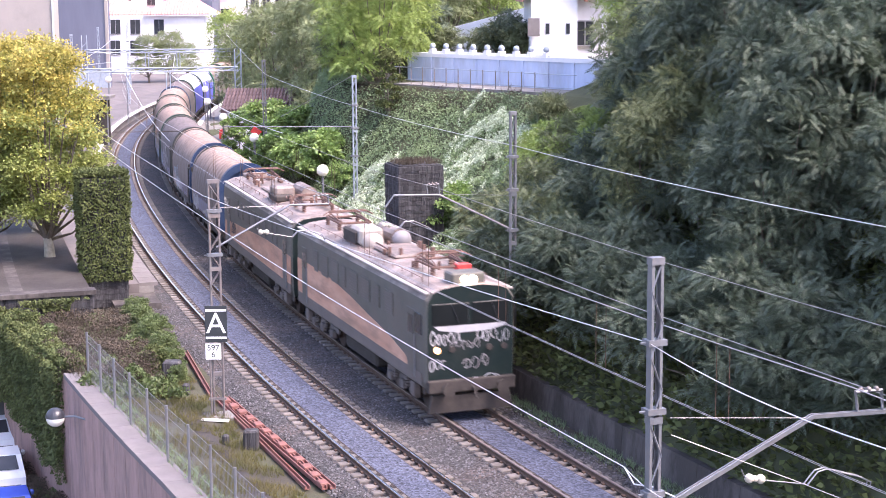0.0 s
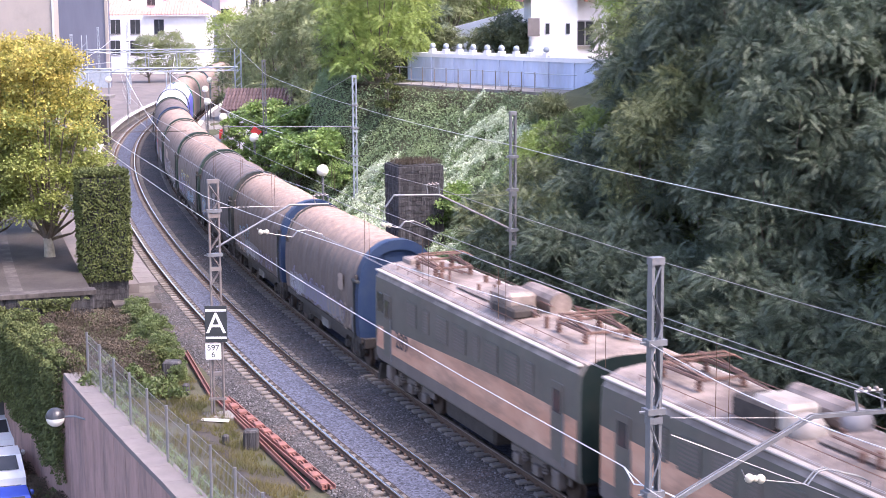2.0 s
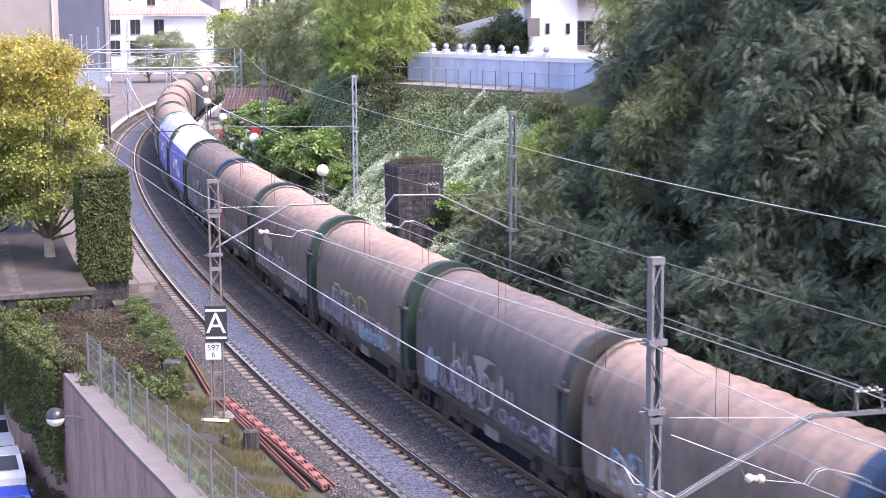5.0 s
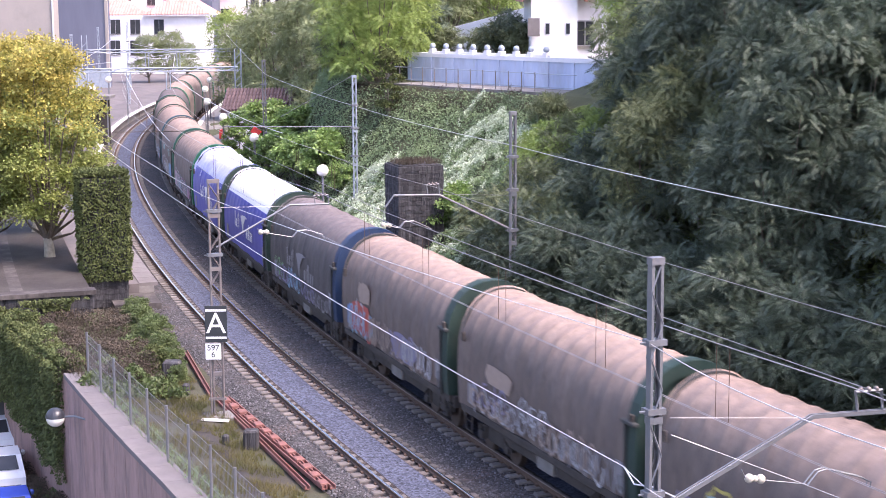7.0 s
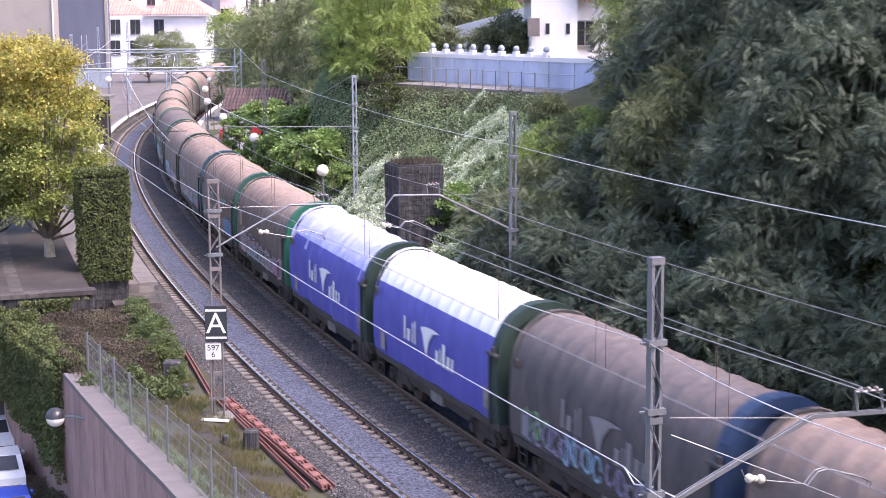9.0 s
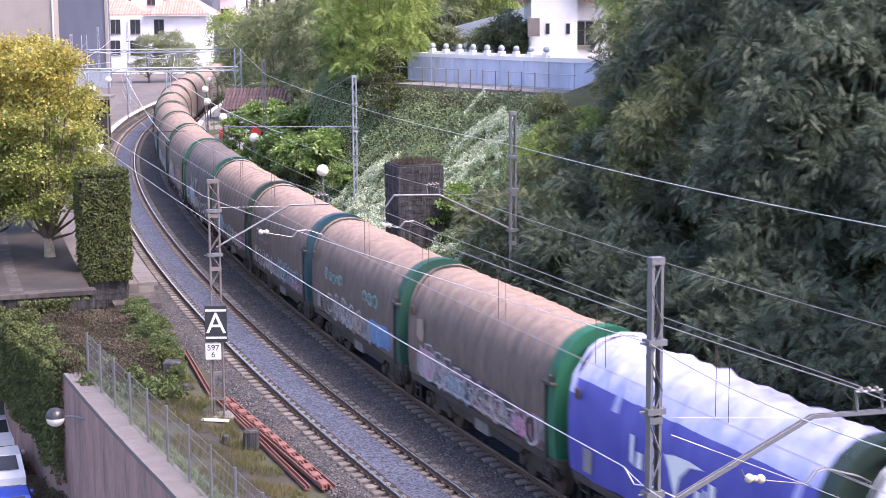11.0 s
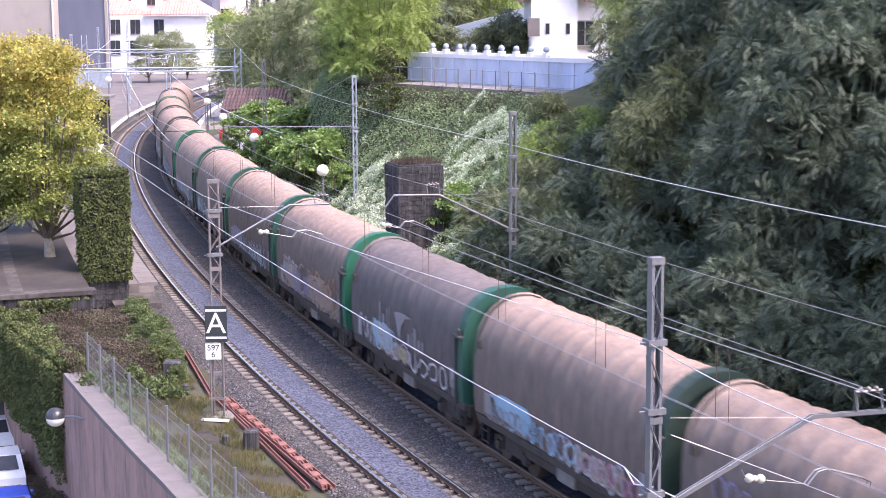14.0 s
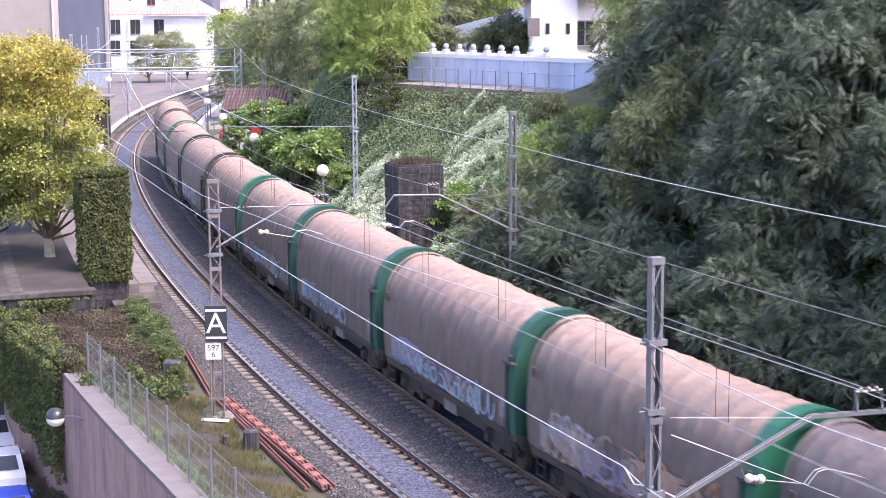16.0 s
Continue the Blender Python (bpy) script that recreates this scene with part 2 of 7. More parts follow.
M_END_TEAL = mat("teal_end_wall", (0.010, 0.048, 0.077), (0.014, 0.072, 0.096), 1.5, 0.6, dirt=(0.040, 0.056, 0.064), dirt_scale=1.5, dirt_amount=0.5)
M_END_GREEN = mat("green_end_wall", (0.006, 0.105, 0.056), (0.012, 0.149, 0.081), 1.5, 0.6, dirt=(0.025, 0.056, 0.037), dirt_scale=1.5, dirt_amount=0.5)
M_END_DKGREEN = mat("dark_green_end_wall", (0.009, 0.030, 0.024), (0.018, 0.045, 0.033), 1.5, 0.65, dirt=(0.04, 0.045, 0.04), dirt_scale=1.5, dirt_amount=0.5)
M_END_MIDGREEN = mat("mid_green_end_wall", (0.009, 0.066, 0.047), (0.016, 0.094, 0.066), 1.5, 0.6, dirt=(0.023, 0.047, 0.035), dirt_scale=1.5, dirt_amount=0.5)
M_CONC_DARK = mat("dark_concrete", (0.035, 0.029, 0.028), (0.057, 0.048, 0.043), 0.9, 0.85, bump=0.3, fine=20, dirt=(0.16, 0.14, 0.13), dirt_scale=1.1, dirt_amount=0.6, stretch=(1, 1, 0.35))
M_END_DARK = mat("sooty_end_wall", (0.025, 0.028, 0.028), (0.045, 0.047, 0.045), 1.5, 0.7)
M_LOCO_UP = mat("grimy_grey_green_paint", (0.084, 0.080, 0.067), (0.124, 0.115, 0.097), 0.8, 0.6, bump=0.1, dirt=(0.15, 0.11, 0.095), dirt_scale=0.7, dirt_amount=0.5)
M_LOCO_LOW = mat("grimy_lower_paint", (0.120, 0.099, 0.090), (0.168, 0.138, 0.123), 0.8, 0.7, bump=0.1, dirt=(0.12, 0.1, 0.09), dirt_scale=0.9, dirt_amount=0.6)
M_LOCO_BAND = mat("faded_orange_cream_band", (0.480, 0.235, 0.150), (0.620, 0.365, 0.255), 0.7, 0.65, dirt=(0.26, 0.155, 0.11), dirt_scale=0.8, dirt_amount=0.8, stretch=(0.5, 1, 1.6))
M_LOCO_FRONT = mat("dark_green_cab_paint", (0.006, 0.014, 0.014), (0.011, 0.021, 0.020), 1.5, 0.5, spec=0.3, dirt=(0.022, 0.022, 0.021), dirt_scale=1.5)
M_LOCO_PALE = mat("bleached_roof_paint", (0.294, 0.266, 0.238), (0.392, 0.364, 0.336), 1.1, 0.5, bump=0.1, dirt=(0.210, 0.147, 0.119), dirt_scale=1.2, dirt_amount=0.6)
M_LOCO_ROOF = mat("rust_dusted_roof", (0.130, 0.098, 0.084), (0.190, 0.150, 0.130), 0.9, 0.55, bump=0.15, dirt=(0.40, 0.32, 0.28), dirt_scale=0.9, dirt_amount=0.8)
M_RUST = mat("rusty_roof_gear", (0.13, 0.075, 0.06), (0.22, 0.13, 0.105), 3, 0.8, 0.1, dirt=(0.1, 0.06, 0.05), dirt_scale=2)
M_LAMPLIT = mat("lit_headlamp", (1.0, 0.86, 0.62), (1.0, 0.88, 0.66), 1, 0.3, glow=9.0)
M_LAMPORANGE = mat("lit_marker_lamp", (1.0, 0.45, 0.15), (1.0, 0.5, 0.2), 1, 0.3, glow=2.2)
PAINT = {k: mat(k + "_spray_paint", c, tuple(x * 0.8 for x in c), 4, 0.6) for k, c in dict(
    white=(0.46, 0.45, 0.47), lilac=(0.25, 0.22, 0.33), blue=(0.14, 0.26, 0.5), pink=(0.55, 0.22, 0.36), red=(0.45, 0.08, 0.06),
    orange=(0.45, 0.2, 0.09), teal=(0.22, 0.42, 0.40), grey=(0.25, 0.235, 0.245), yellow=(0.5, 0.42, 0.12), dark=(0.06, 0.055, 0.065),
    green=(0.2, 0.42, 0.18), sky=(0.25, 0.42, 0.55), sand=(0.36, 0.27, 0.22)).items()}
M_LOGO = mat("white_print", (0.72, 0.72, 0.74), (0.8, 0.8, 0.82), 3, 0.6)
M_CARWHITE = mat("white_car_paint", (0.75, 0.76, 0.78), (0.8, 0.81, 0.82), 2, 0.25)
M_CARBLUE = mat("blue_car_paint", (0.03, 0.06, 0.35), (0.04, 0.08, 0.4), 2, 0.25)
M_RUBBER = mat("tyre_rubber", (0.02, 0.02, 0.02), (0.035, 0.035, 0.035), 4, 0.9)


# ---- mesh helpers ----
def mesh_of(name, bm, material):
    bmesh.ops.recalc_face_normals(bm, faces=bm.faces[:])
    me = bpy.data.meshes.new(name)
    bm.to_mesh(me)
    bm.free()
    for m in (material if isinstance(material, (list, tuple)) else [material]):
        me.materials.append(m)
    return me


def part(name, bm, material, parent, label=""):
    me = bm if isinstance(bm, bpy.types.Mesh) else mesh_of(name, bm, material)
    ob = new(name, me)
    ob.parent = parent
    return tagged(ob, label)


def thing(name, label, category, m=None, group="", kind=""):
    ob = new(name)
    ob.empty_display_size = 0.2
    if m is not None:
        ob.matrix_basis = m
    return tagged(ob, label, category, group, kind)


def solo(name, bm, material, label, category="", group="", kind="", m=None):
    ob = new(name, bm if isinstance(bm, bpy.types.Mesh) else mesh_of(name, bm, material))
    if m is not None:
        ob.matrix_basis = m
    return tagged(ob, label, category, group, kind)


def box(bm, x0, x1, y0, y1, z0, z1, bevel=0.0, m=None):
    r = bmesh.ops.create_cube(bm, size=1)
    vs = r["verts"]
    mm = Matrix.Translation(((x0 + x1) / 2, (y0 + y1) / 2, (z0 + z1) / 2)) @ Matrix.Diagonal((abs(x1 - x0), abs(y1 - y0), abs(z1 - z0), 1))
    bmesh.ops.transform(bm, matrix=(m @ mm) if m else mm, verts=vs)
    if bevel:
        es = list({e for v in vs for e in v.link_edges})
        bmesh.ops.bevel(bm, geom=es, offset=bevel, segments=1, affect="EDGES")
    return bm


def bx(*a, bevel=0.0):
    return box(bmesh.new(), *a, bevel=bevel)


def tube(bm, pts, r, n=6, cap=True):
    """A round bar along the points."""
    pts = [Vector(p) for p in pts]
    rings = []
    for i, p in enumerate(pts):
        d = (pts[min(i + 1, len(pts) - 1)] - pts[max(i - 1, 0)]).normalized()
        u = d.cross(Vector((0, 0, 1)) if abs(d.z) < 0.95 else Vector((1, 0, 0))).normalized()
        w = d.cross(u)
        rr = r[i] if isinstance(r, (list, tuple)) else r
        rings.append([bm.verts.new(p + rr * (math.cos(k * math.tau / n) * u + math.sin(k * math.tau / n) * w)) for k in range(n)])
    for a, b in zip(rings, rings[1:]):
        for k in range(n):
            bm.faces.new((a[k], a[(k + 1) % n], b[(k + 1) % n], b[k]))
    if cap:
        bm.faces.new(rings[0][::-1])
        bm.faces.new(rings[-1])
    return bm


def tb(pts, r, n=6):
    return tube(bmesh.new(), pts, r, n)


def loft(bm, rings, closed=True, caps=True, slot=0):
    vs = [[bm.verts.new(p) for p in ring] for ring in rings]
    n = len(vs[0])
    for a, b in zip(vs, vs[1:]):
        for k in range(n if closed else n - 1):
            bm.faces.new((a[k], a[(k + 1) % n], b[(k + 1) % n], b[k])).material_index = slot
    if caps and closed:
        bm.faces.new(vs[0][::-1])
        bm.faces.new(vs[-1])
    return bm


def ball(bm, c, r, u=14, v=9, squash=1.0):
    bmesh.ops.create_uvsphere(bm, u_segments=u, v_segments=v, radius=r, matrix=Matrix.Translation(c) @ Matrix.Diagonal((1, 1, squash, 1)))
    for f in bm.faces:
        f.smooth = True
    return bm


def poly_mesh(name, verts, faces, material):
    me = bpy.data.meshes.new(name)
    me.from_pydata([tuple(map(float, v)) for v in verts] if not isinstance(verts, np.ndarray) else verts.tolist(), [], faces if isinstance(faces, list) else faces.tolist())
    for m in (material if isinstance(material, (list, tuple)) else [material]):
        me.materials.append(m)
    return me


def prism(pts, depth_axis, d0, d1):
    """A flat outline pushed out along an axis (0 x, 1 y, 2 z)."""
    bm = bmesh.new()

    def at(p, d):
        q = list(p)
        q.insert(depth_axis, d)
        return q
    return loft(bm, [[at(p, d0) for p in pts], [at(p, d1) for p in pts]])


def text_mesh(s, size, material):
    cu = bpy.data.curves.new("lettering", "FONT")
    cu.body, cu.size, cu.align_x, cu.align_y, cu.extrude = s, size, "CENTER", "CENTER", 0.003
    ob = bpy.data.objects.new("lettering", cu)
    scene.collection.objects.link(ob)
    me = bpy.data.meshes.new_from_object(ob.evaluated_get(bpy.context.evaluated_depsgraph_get()))
    bpy.data.objects.remove(ob)
    me.materials.clear()
    me.materials.append(material)
    return me


# ---- the line: a long curve; stations are y, offsets o to the right ----
K = (-18.8408, -25.4698, 10.3246, 1.5059, 3.8622, -2.8469)
GAP = 4.03            # between the two tracks
LINE_Y = np.arange(-300, 440, 0.5)


def slope_at(y):
    u = (min(max(y, 45.0), 200.0) - 100) / 100
    s = sum(k * K[k] * u ** (k - 1) for k in range(1, 6)) / 100
    return s - max(0, 45 - y) * 0.0022 + max(0, y - 200) * 0.0026


LINE_S = np.array([slope_at(y) for y in LINE_Y])
step = np.r_[0, np.cumsum(0.25 * (LINE_S[1:] + LINE_S[:-1]))]
LINE_X = K[0] + step - np.interp(100, LINE_Y, step)


def at(y, o, z=0.0):
    """World place at station y, o metres to the right of the first track's middle."""
    x, s = np.interp(y, LINE_Y, LINE_X), np.interp(y, LINE_Y, LINE_S)
    n = math.sqrt(1 + s * s)
    return Vector((x + o / n, y - o * s / n, z))


def heading(y):
    """Degrees to turn local +x along the line, away from the camera."""
    return math.degrees(math.atan2(1, np.interp(y, LINE_Y, LINE_S)))


def place(y, o, z=0.0):
    return Matrix.Translation(at(y, o, z)) @ pose(0, 0, 0, 0, 0, heading(y))


def sight(px, d, z):
    """A place d metres down the view at that column of the view (1568 wide)."""
    return Vector(((px - 784) / 2891.8 * d, d, z))


def ribbon(o_profile, ys, closed=True, caps=True, bm=None):
    """A section of (offset, height) pushed along the line."""
    return loft(bm or bmesh.new(), [[at(y, o, z) for o, z in o_profile] for y in ys], closed, caps)


# ---- ground ----
def left_wall_o(y):
    return float(np.interp(y, [20, 44, 57.5, 67, 70], [-5.6, -6.4, -7.2, -8.7, -9.0]))


def bank_top_o(y):
    return float(np.interp(y, [40, 62, 68.75, 76, 81.5, 86.75, 92.25, 100, 115, 150], [15.5, 16.5, 18.5, 16.7, 14.3, 11.8, 10.8, 11.6, 20, 24]))


def terrace_o(y):
    return float(np.interp(y, [66, 70, 77.5, 82.75, 88.25, 93.5, 100, 115, 150], [23.2, 23.1, 19.9, 17.4, 14.9, 12.4, 14.3, 22.7, 27]))


def height(y, o):
    if o < -2.3:
        if y >= 67:
            return 1.3 if o < -5.2 and y < 100 else (0.35 if o < -6 else -0.35)
        if o < left_wall_o(y) - 0.2:
            return -5.0
        return float(np.interp(o, [left_wall_o(y) - 0.2, -4.2, -2.6, -2.3], [0.15, -0.1, -0.32, -0.3]))
    if o < 6.85:
        if min(abs(o), abs(o - GAP)) < 0.56:
            return -0.16
        return float(np.interp(o, [-2.3, -1.75, 5.75, 6.3, 6.85], [-0.33, -0.25, -0.25, -0.33, -0.28]))
    start = float(np.interp(y, [95, 112], [6.9, 15]))
    top = bank_top_o(y)
    if o <= start:
        return 0.45
    if o <= top:
        return 0.6 + 7.6 * (o - start) / (top - start)
    if 73 < y < 112:
        return 8.15 if o < terrace_o(y) else 9.4 + max(0, o - top - 16) * 0.3
    return 8.2 + (o - top) * 0.35


def build_ground():
    ys = [-295, -200, -120, -60, -30, -10, 0, 10, 20, 26] + [30 + 1.5 * i for i in range(25)] + [66.9, 67.0] + [68.5, 70, 71.5, 72.9, 73.1, 74.5] + \
         [76.5, 77.1] + [79 + 2 * i for i in range(17)] + [116 + 4 * i for i in range(24)] + [220, 240, 260, 290, 320, 360, 400, 430]
    fixed = [-2.6, -2.3, -1.75, -1.3, -1.0, -0.72, -0.52, 0.52, 0.72, 1.0, 1.3, 1.75, 2.4, 2.7, 3.03, 3.31, 3.51, 4.55, 4.75, 5.03, 5.3, 5.75, 6.3, 6.8]
    verts, faces, slots = [], [], []
    rows = []
    for y in ys:
        w = left_wall_o(y) - 0.2
        t = bank_top_o(y)
        os_ = [-260, -120, -60, -30, -16, w - 0.9, w - 0.02, w + 0.02, -5.25, -5.15, -4.2] + fixed + [6.86, 8.2, 9.6, 11, 12.4, t, t + 0.02, terrace_o(y) - 0.03, terrace_o(y) + 0.03, t + 8, t + 16, t + 30, t + 60, t + 110]
        row = []
        for o in os_:
            p = at(y, o, height(y, o))
            if o > 7:
                p.z += 0.35 * noise.noise(Vector((p.x * 0.5, p.y * 0.5, 0)))
            if -4.3 < o < 6.9:
                p.z += 0.012 * noise.noise(Vector((p.x * 1.3, p.y * 1.3, 3)))
            row.append(len(verts))
            verts.append(p)
        rows.append((y, os_, row))
    for (y0, oa, ra), (y1, ob, rb) in zip(rows, rows[1:]):
        for k in range(len(ra) - 1):
            o = (oa[k] + oa[k + 1]) / 2
            faces.append((ra[k], ra[k + 1], rb[k + 1], rb[k]))
            if o < -2.4:
                s = 3 if (y0 < 67 and o > left_wall_o(y0) - 0.3) or (y0 >= 67 and o > -5.3) else (6 if y0 < 67 else (5 if y0 < 98 else 7))
            elif o < 6.0:
                a = min(abs(o), abs(o - GAP))
                s = 1 if a < 0.6 else (2 if a < 1.32 else 0)
            else:
                s = 3 if o < 6.85 else 4
            slots.append(s)
    base = len(verts)
    for x, y in ((-2500, -2500), (2500, -2500), (2500, 2500), (-2500, 2500)):
        verts.append(Vector((x, y, -5.4)))
    faces.append((base, base + 1, base + 2, base + 3))
    slots.append(4)
    me = poly_mesh("ground", verts, faces, [M_BALLAST, M_BALLAST_BLUE, M_BALLAST_RUST, M_SOIL, M_BANK, M_PLAZA, M_STREET, M_YARD])
    me.polygons.foreach_set("material_index", slots)
    return solo("ground", me, None, "railway cutting with grey ballast, weedy soil and a green bank", "ground", kind="structure")


build_ground()


# ---- tracks ----
RAIL = [(-0.068, -0.165), (0.068, -0.165), (0.068, -0.15), (0.012, -0.125), (0.012, -0.045), (0.036, -0.035), (-0.036, -0.035), (-0.012, -0.045), (-0.012, -0.125), (-0.068, -0.15)]
HEAD = [(-0.036, -0.035), (0.036, -0.035), (0.036, -0.006), (0.028, 0.0), (-0.028, 0.0), (-0.036, -0.006)]


def build_tracks():
    ys = [-290, -200, -100, -30, 0, 20] + [30 + 2 * i for i in range(100)] + [240 + 10 * i for i in range(19)]
    sl = bmesh.new()
    box(sl, -0.14, 0.14, -1.3, 1.3, -0.33, -0.175, bevel=0.03)
    sleeper = mesh_of("sleeper", sl, M_SLEEPER)
    cl = bmesh.new()
    for s in (-1, 1):
        for e in (-1, 1):
            box(cl, -0.06, 0.06, s * 0.87 + e * 0.1 - 0.04, s * 0.87 + e * 0.1 + 0.04, -0.176, -0.13)
    clip = mesh_of("rail_clips", cl, M_RAIL)
    for o, top in ((0.0, M_RAIL_TOP), (GAP, M_RAIL_DULL)):
        tr = thing("railway_track", "broad-gauge railway track with concrete sleepers in grey ballast", "railway track", kind="structure")
        for s in (-0.87, 0.87):
            r = part("rail", ribbon([(o + s + a, z) for a, z in RAIL], ys), M_RAIL, tr, "rust-brown steel rail")
            part("rail_head", ribbon([(o + s + a, z) for a, z in HEAD], ys), top, r, "worn shiny running surface")
        y, n = 36.0, 0
        while n < 295:
            sp = part("sleeper", sleeper, None, tr)
            sp.matrix_basis = place(y + 0.02 * math.sin(n * 7.3), o, 0.0)
            k = part("rail_clips", clip, None, sp)
            sl_ = np.interp(y, LINE_Y, LINE_S)
            y += 0.6 / math.sqrt(1 + sl_ * sl_)
            n += 1


build_tracks()


# ---- the train ----
SPEED = 13.55
TRACK2 = np.array([at(y, GAP)[:2] for y in LINE_Y])
ARC = np.r_[0, np.cumsum(np.linalg.norm(np.diff(TRACK2, axis=0), axis=1))]
ARC -= np.interp(45.0, TRACK2[:, 1], ARC)
SHIFT = {0.5: -0.1, 1.0: 0.05, 1.5: -0.15, 2.0: -0.25, 2.5: 0.05, 3.0: 0.05, 3.5: 0.25, 4.0: 0.1, 7.0: 0.1, 7.5: 0.12, 8.0: -0.18, 8.5: 0.08, 9.0: -0.02,
         11.5: 0.12, 12.0: -0.05, 12.5: 0.12, 13.0: -0.2, 13.5: 0.14, 14.0: -0.03, 14.5: 0.12, 15.0: -0.2, 15.5: -0.08, 16.0: -0.08}


def on_track(s):
    return Vector((np.interp(s, ARC, TRACK2[:, 0]), np.interp(s, ARC, TRACK2[:, 1]), 0))


def vehicle_pose(s, half_base):
    a, b = on_track(s - half_base), on_track(s + half_base)
    m = (a + b) / 2
    d = a - b
    return Matrix.Translation(m) @ pose(0, 0, 0, 0, 0, math.degrees(math.atan2(d.y, d.x)))


def train_rows(s0, half_base):
    return [(k * 0.5, vehicle_pose(s0 - SPEED * k * 0.5 + SHIFT.get(k * 0.5, 0.0), half_base)) for k in range(33)]


MOVING = []


def xz(pts, y0, y1):
    return prism(pts, 1, y0, y1)


def scrawl(rng, x0, x1, z0, z1, y, letters, width=0.05, wild=0.5):
    """Loose spray-can letters: flat painted strokes on a wagon's side."""
    bm = bmesh.new()
    step_ = (x1 - x0) / letters
    for i in range(letters):
        cx, cz = x0 + step_ * (i + 0.5), (z0 + z1) / 2 + rng.uniform(-0.06, 0.06)
        rx, rz = step_ * rng.uniform(0.36, 0.5), (z1 - z0) * rng.uniform(0.36, 0.52)
        n, a0 = rng.randint(5, 9), rng.uniform(0, 6.28)
        pts, turn = [], rng.choice((-1, 1)) * rng.uniform(3.5, 6.6)
        for k in range(n * 2):
            a = a0 + turn * k / (n * 2 - 1)
            w = 1 + wild * rng.uniform(-0.35, 0.25)
            pts.append((cx + rx * w * math.cos(a), cz + rz * w * math.sin(a)))
        stroke(bm, pts, width * rng.uniform(0.7, 1.2), y)
        if rng.random() < 0.7:
            xx = cx + rng.uniform(-0.5, 0.5) * rx
            stroke(bm, [(xx, cz - rz), (xx + rng.uniform(-0.15, 0.15), cz), (xx + rng.uniform(-0.1, 0.1), cz + rz)], width * 0.9, y)
    return bm


def stroke(bm, pts, w, y):
    y0, y1 = y, y - 0.003
    left, right = [], []
    for i, p in enumerate(pts):
        a, b = Vector(pts[max(i - 1, 0)]), Vector(pts[min(i + 1, len(pts) - 1)])
        d = (b - a)
        d = d.normalized() if d.length > 1e-6 else Vector((1, 0))
        nrm = Vector((-d.y, d.x)) * w / 2
        left.append(Vector(p) + nrm)
        right.append(Vector(p) - nrm)
    ls = [bm.verts.new((p[0], y1, p[1])) for p in left]
    rs = [bm.verts.new((p[0], y1, p[1])) for p in right]
    for i in range(len(pts) - 1):
        bm.faces.new((ls[i], ls[i + 1], rs[i + 1], rs[i]))


def patch(rng, x0, x1, z0, z1, y, n=14):
    """A ragged-edged field of paint."""
    cx, cz = (x0 + x1) / 2, (z0 + z1) / 2
    pts = []
    for k in range(n):
        a = math.tau * k / n
        c, s = math.cos(a), math.sin(a)
        f = 1 / max(abs(c), abs(s)) ** 0.7
        pts.append((cx + (x1 - x0) / 2 * c * f * rng.uniform(0.8, 1.0), cz + (z1 - z0) / 2 * s * f * rng.uniform(0.75, 1.0)))
    bm = bmesh.new()
    bm.faces.new([bm.verts.new((x, y - 0.002, z)) for x, z in pts])
    return bm


HOOD = [(-1.43, 1.22), (-1.47, 1.6), (-1.485, 2.1), (-1.475, 2.6), (-1.43, 3.0), (-1.33, 3.36), (-1.15, 3.68), (-0.90, 3.93), (-0.60, 4.10), (-0.30, 4.19)]
HOOD = [(y, 1.22 + (z - 1.22) * 1.13) for y, z in HOOD]
HOOD = HOOD + [(0.0, 4.60)] + [(-a, z) for a, z in HOOD[::-1]]
PITCH = 11.72
HALF = 5.32           # half a wagon's body


def hood_mesh(kind):
    """Tarpaulin over its bows: sagging between them, drawn in at the skirts."""
    rng = random.Random(kind)
    n = 132
    x0, x1 = -HALF - 0.30, HALF - 0.28
    bm = bmesh.new()
    rings = []
    for i in range(n + 1):
        x = x0 + (x1 - x0) * i / n
        ph = (x - x0) / (x1 - x0) * 13
        sag = 0.11 * abs(math.sin(math.pi * ph)) ** 0.42
        ring = []
        for k, (y, z) in enumerate(HOOD):
            f = min(1.0, max(0.0, (z - 2.9) / 1.0))
            cr = noise.noise(Vector((x * 1.5, k * 0.55, kind * 7.1))) * (0.03 if kind != 8 else 0.13)
            cr += noise.noise(Vector((x * 0.45, k * 0.25, kind * 3.7))) * 0.03
            d = -sag * (0.10 + f) + cr * (0.5 + 0.7 * f)
            nx = y / 1.48
            nz = max(0, (z - 2.2) / 2.0)
            ln = math.hypot(nx, nz) or 1
            hem = 0.035 * math.sin(x * 2.1 + kind) if k in (0, len(HOOD) - 1) else 0
            ring.append((x, y + d * nx / ln, z + d * nz / ln + hem))
        rings.append(ring)
    loft(bm, rings, closed=False)
    # the two ends and the underside close the cover
    for f in bm.faces:
        f.smooth = True
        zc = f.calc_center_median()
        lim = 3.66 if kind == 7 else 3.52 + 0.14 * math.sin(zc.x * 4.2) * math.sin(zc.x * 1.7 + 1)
        # second slot: bleached cloth on wagon 7, painted glare on wagon 8
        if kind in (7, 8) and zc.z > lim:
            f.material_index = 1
    return bm


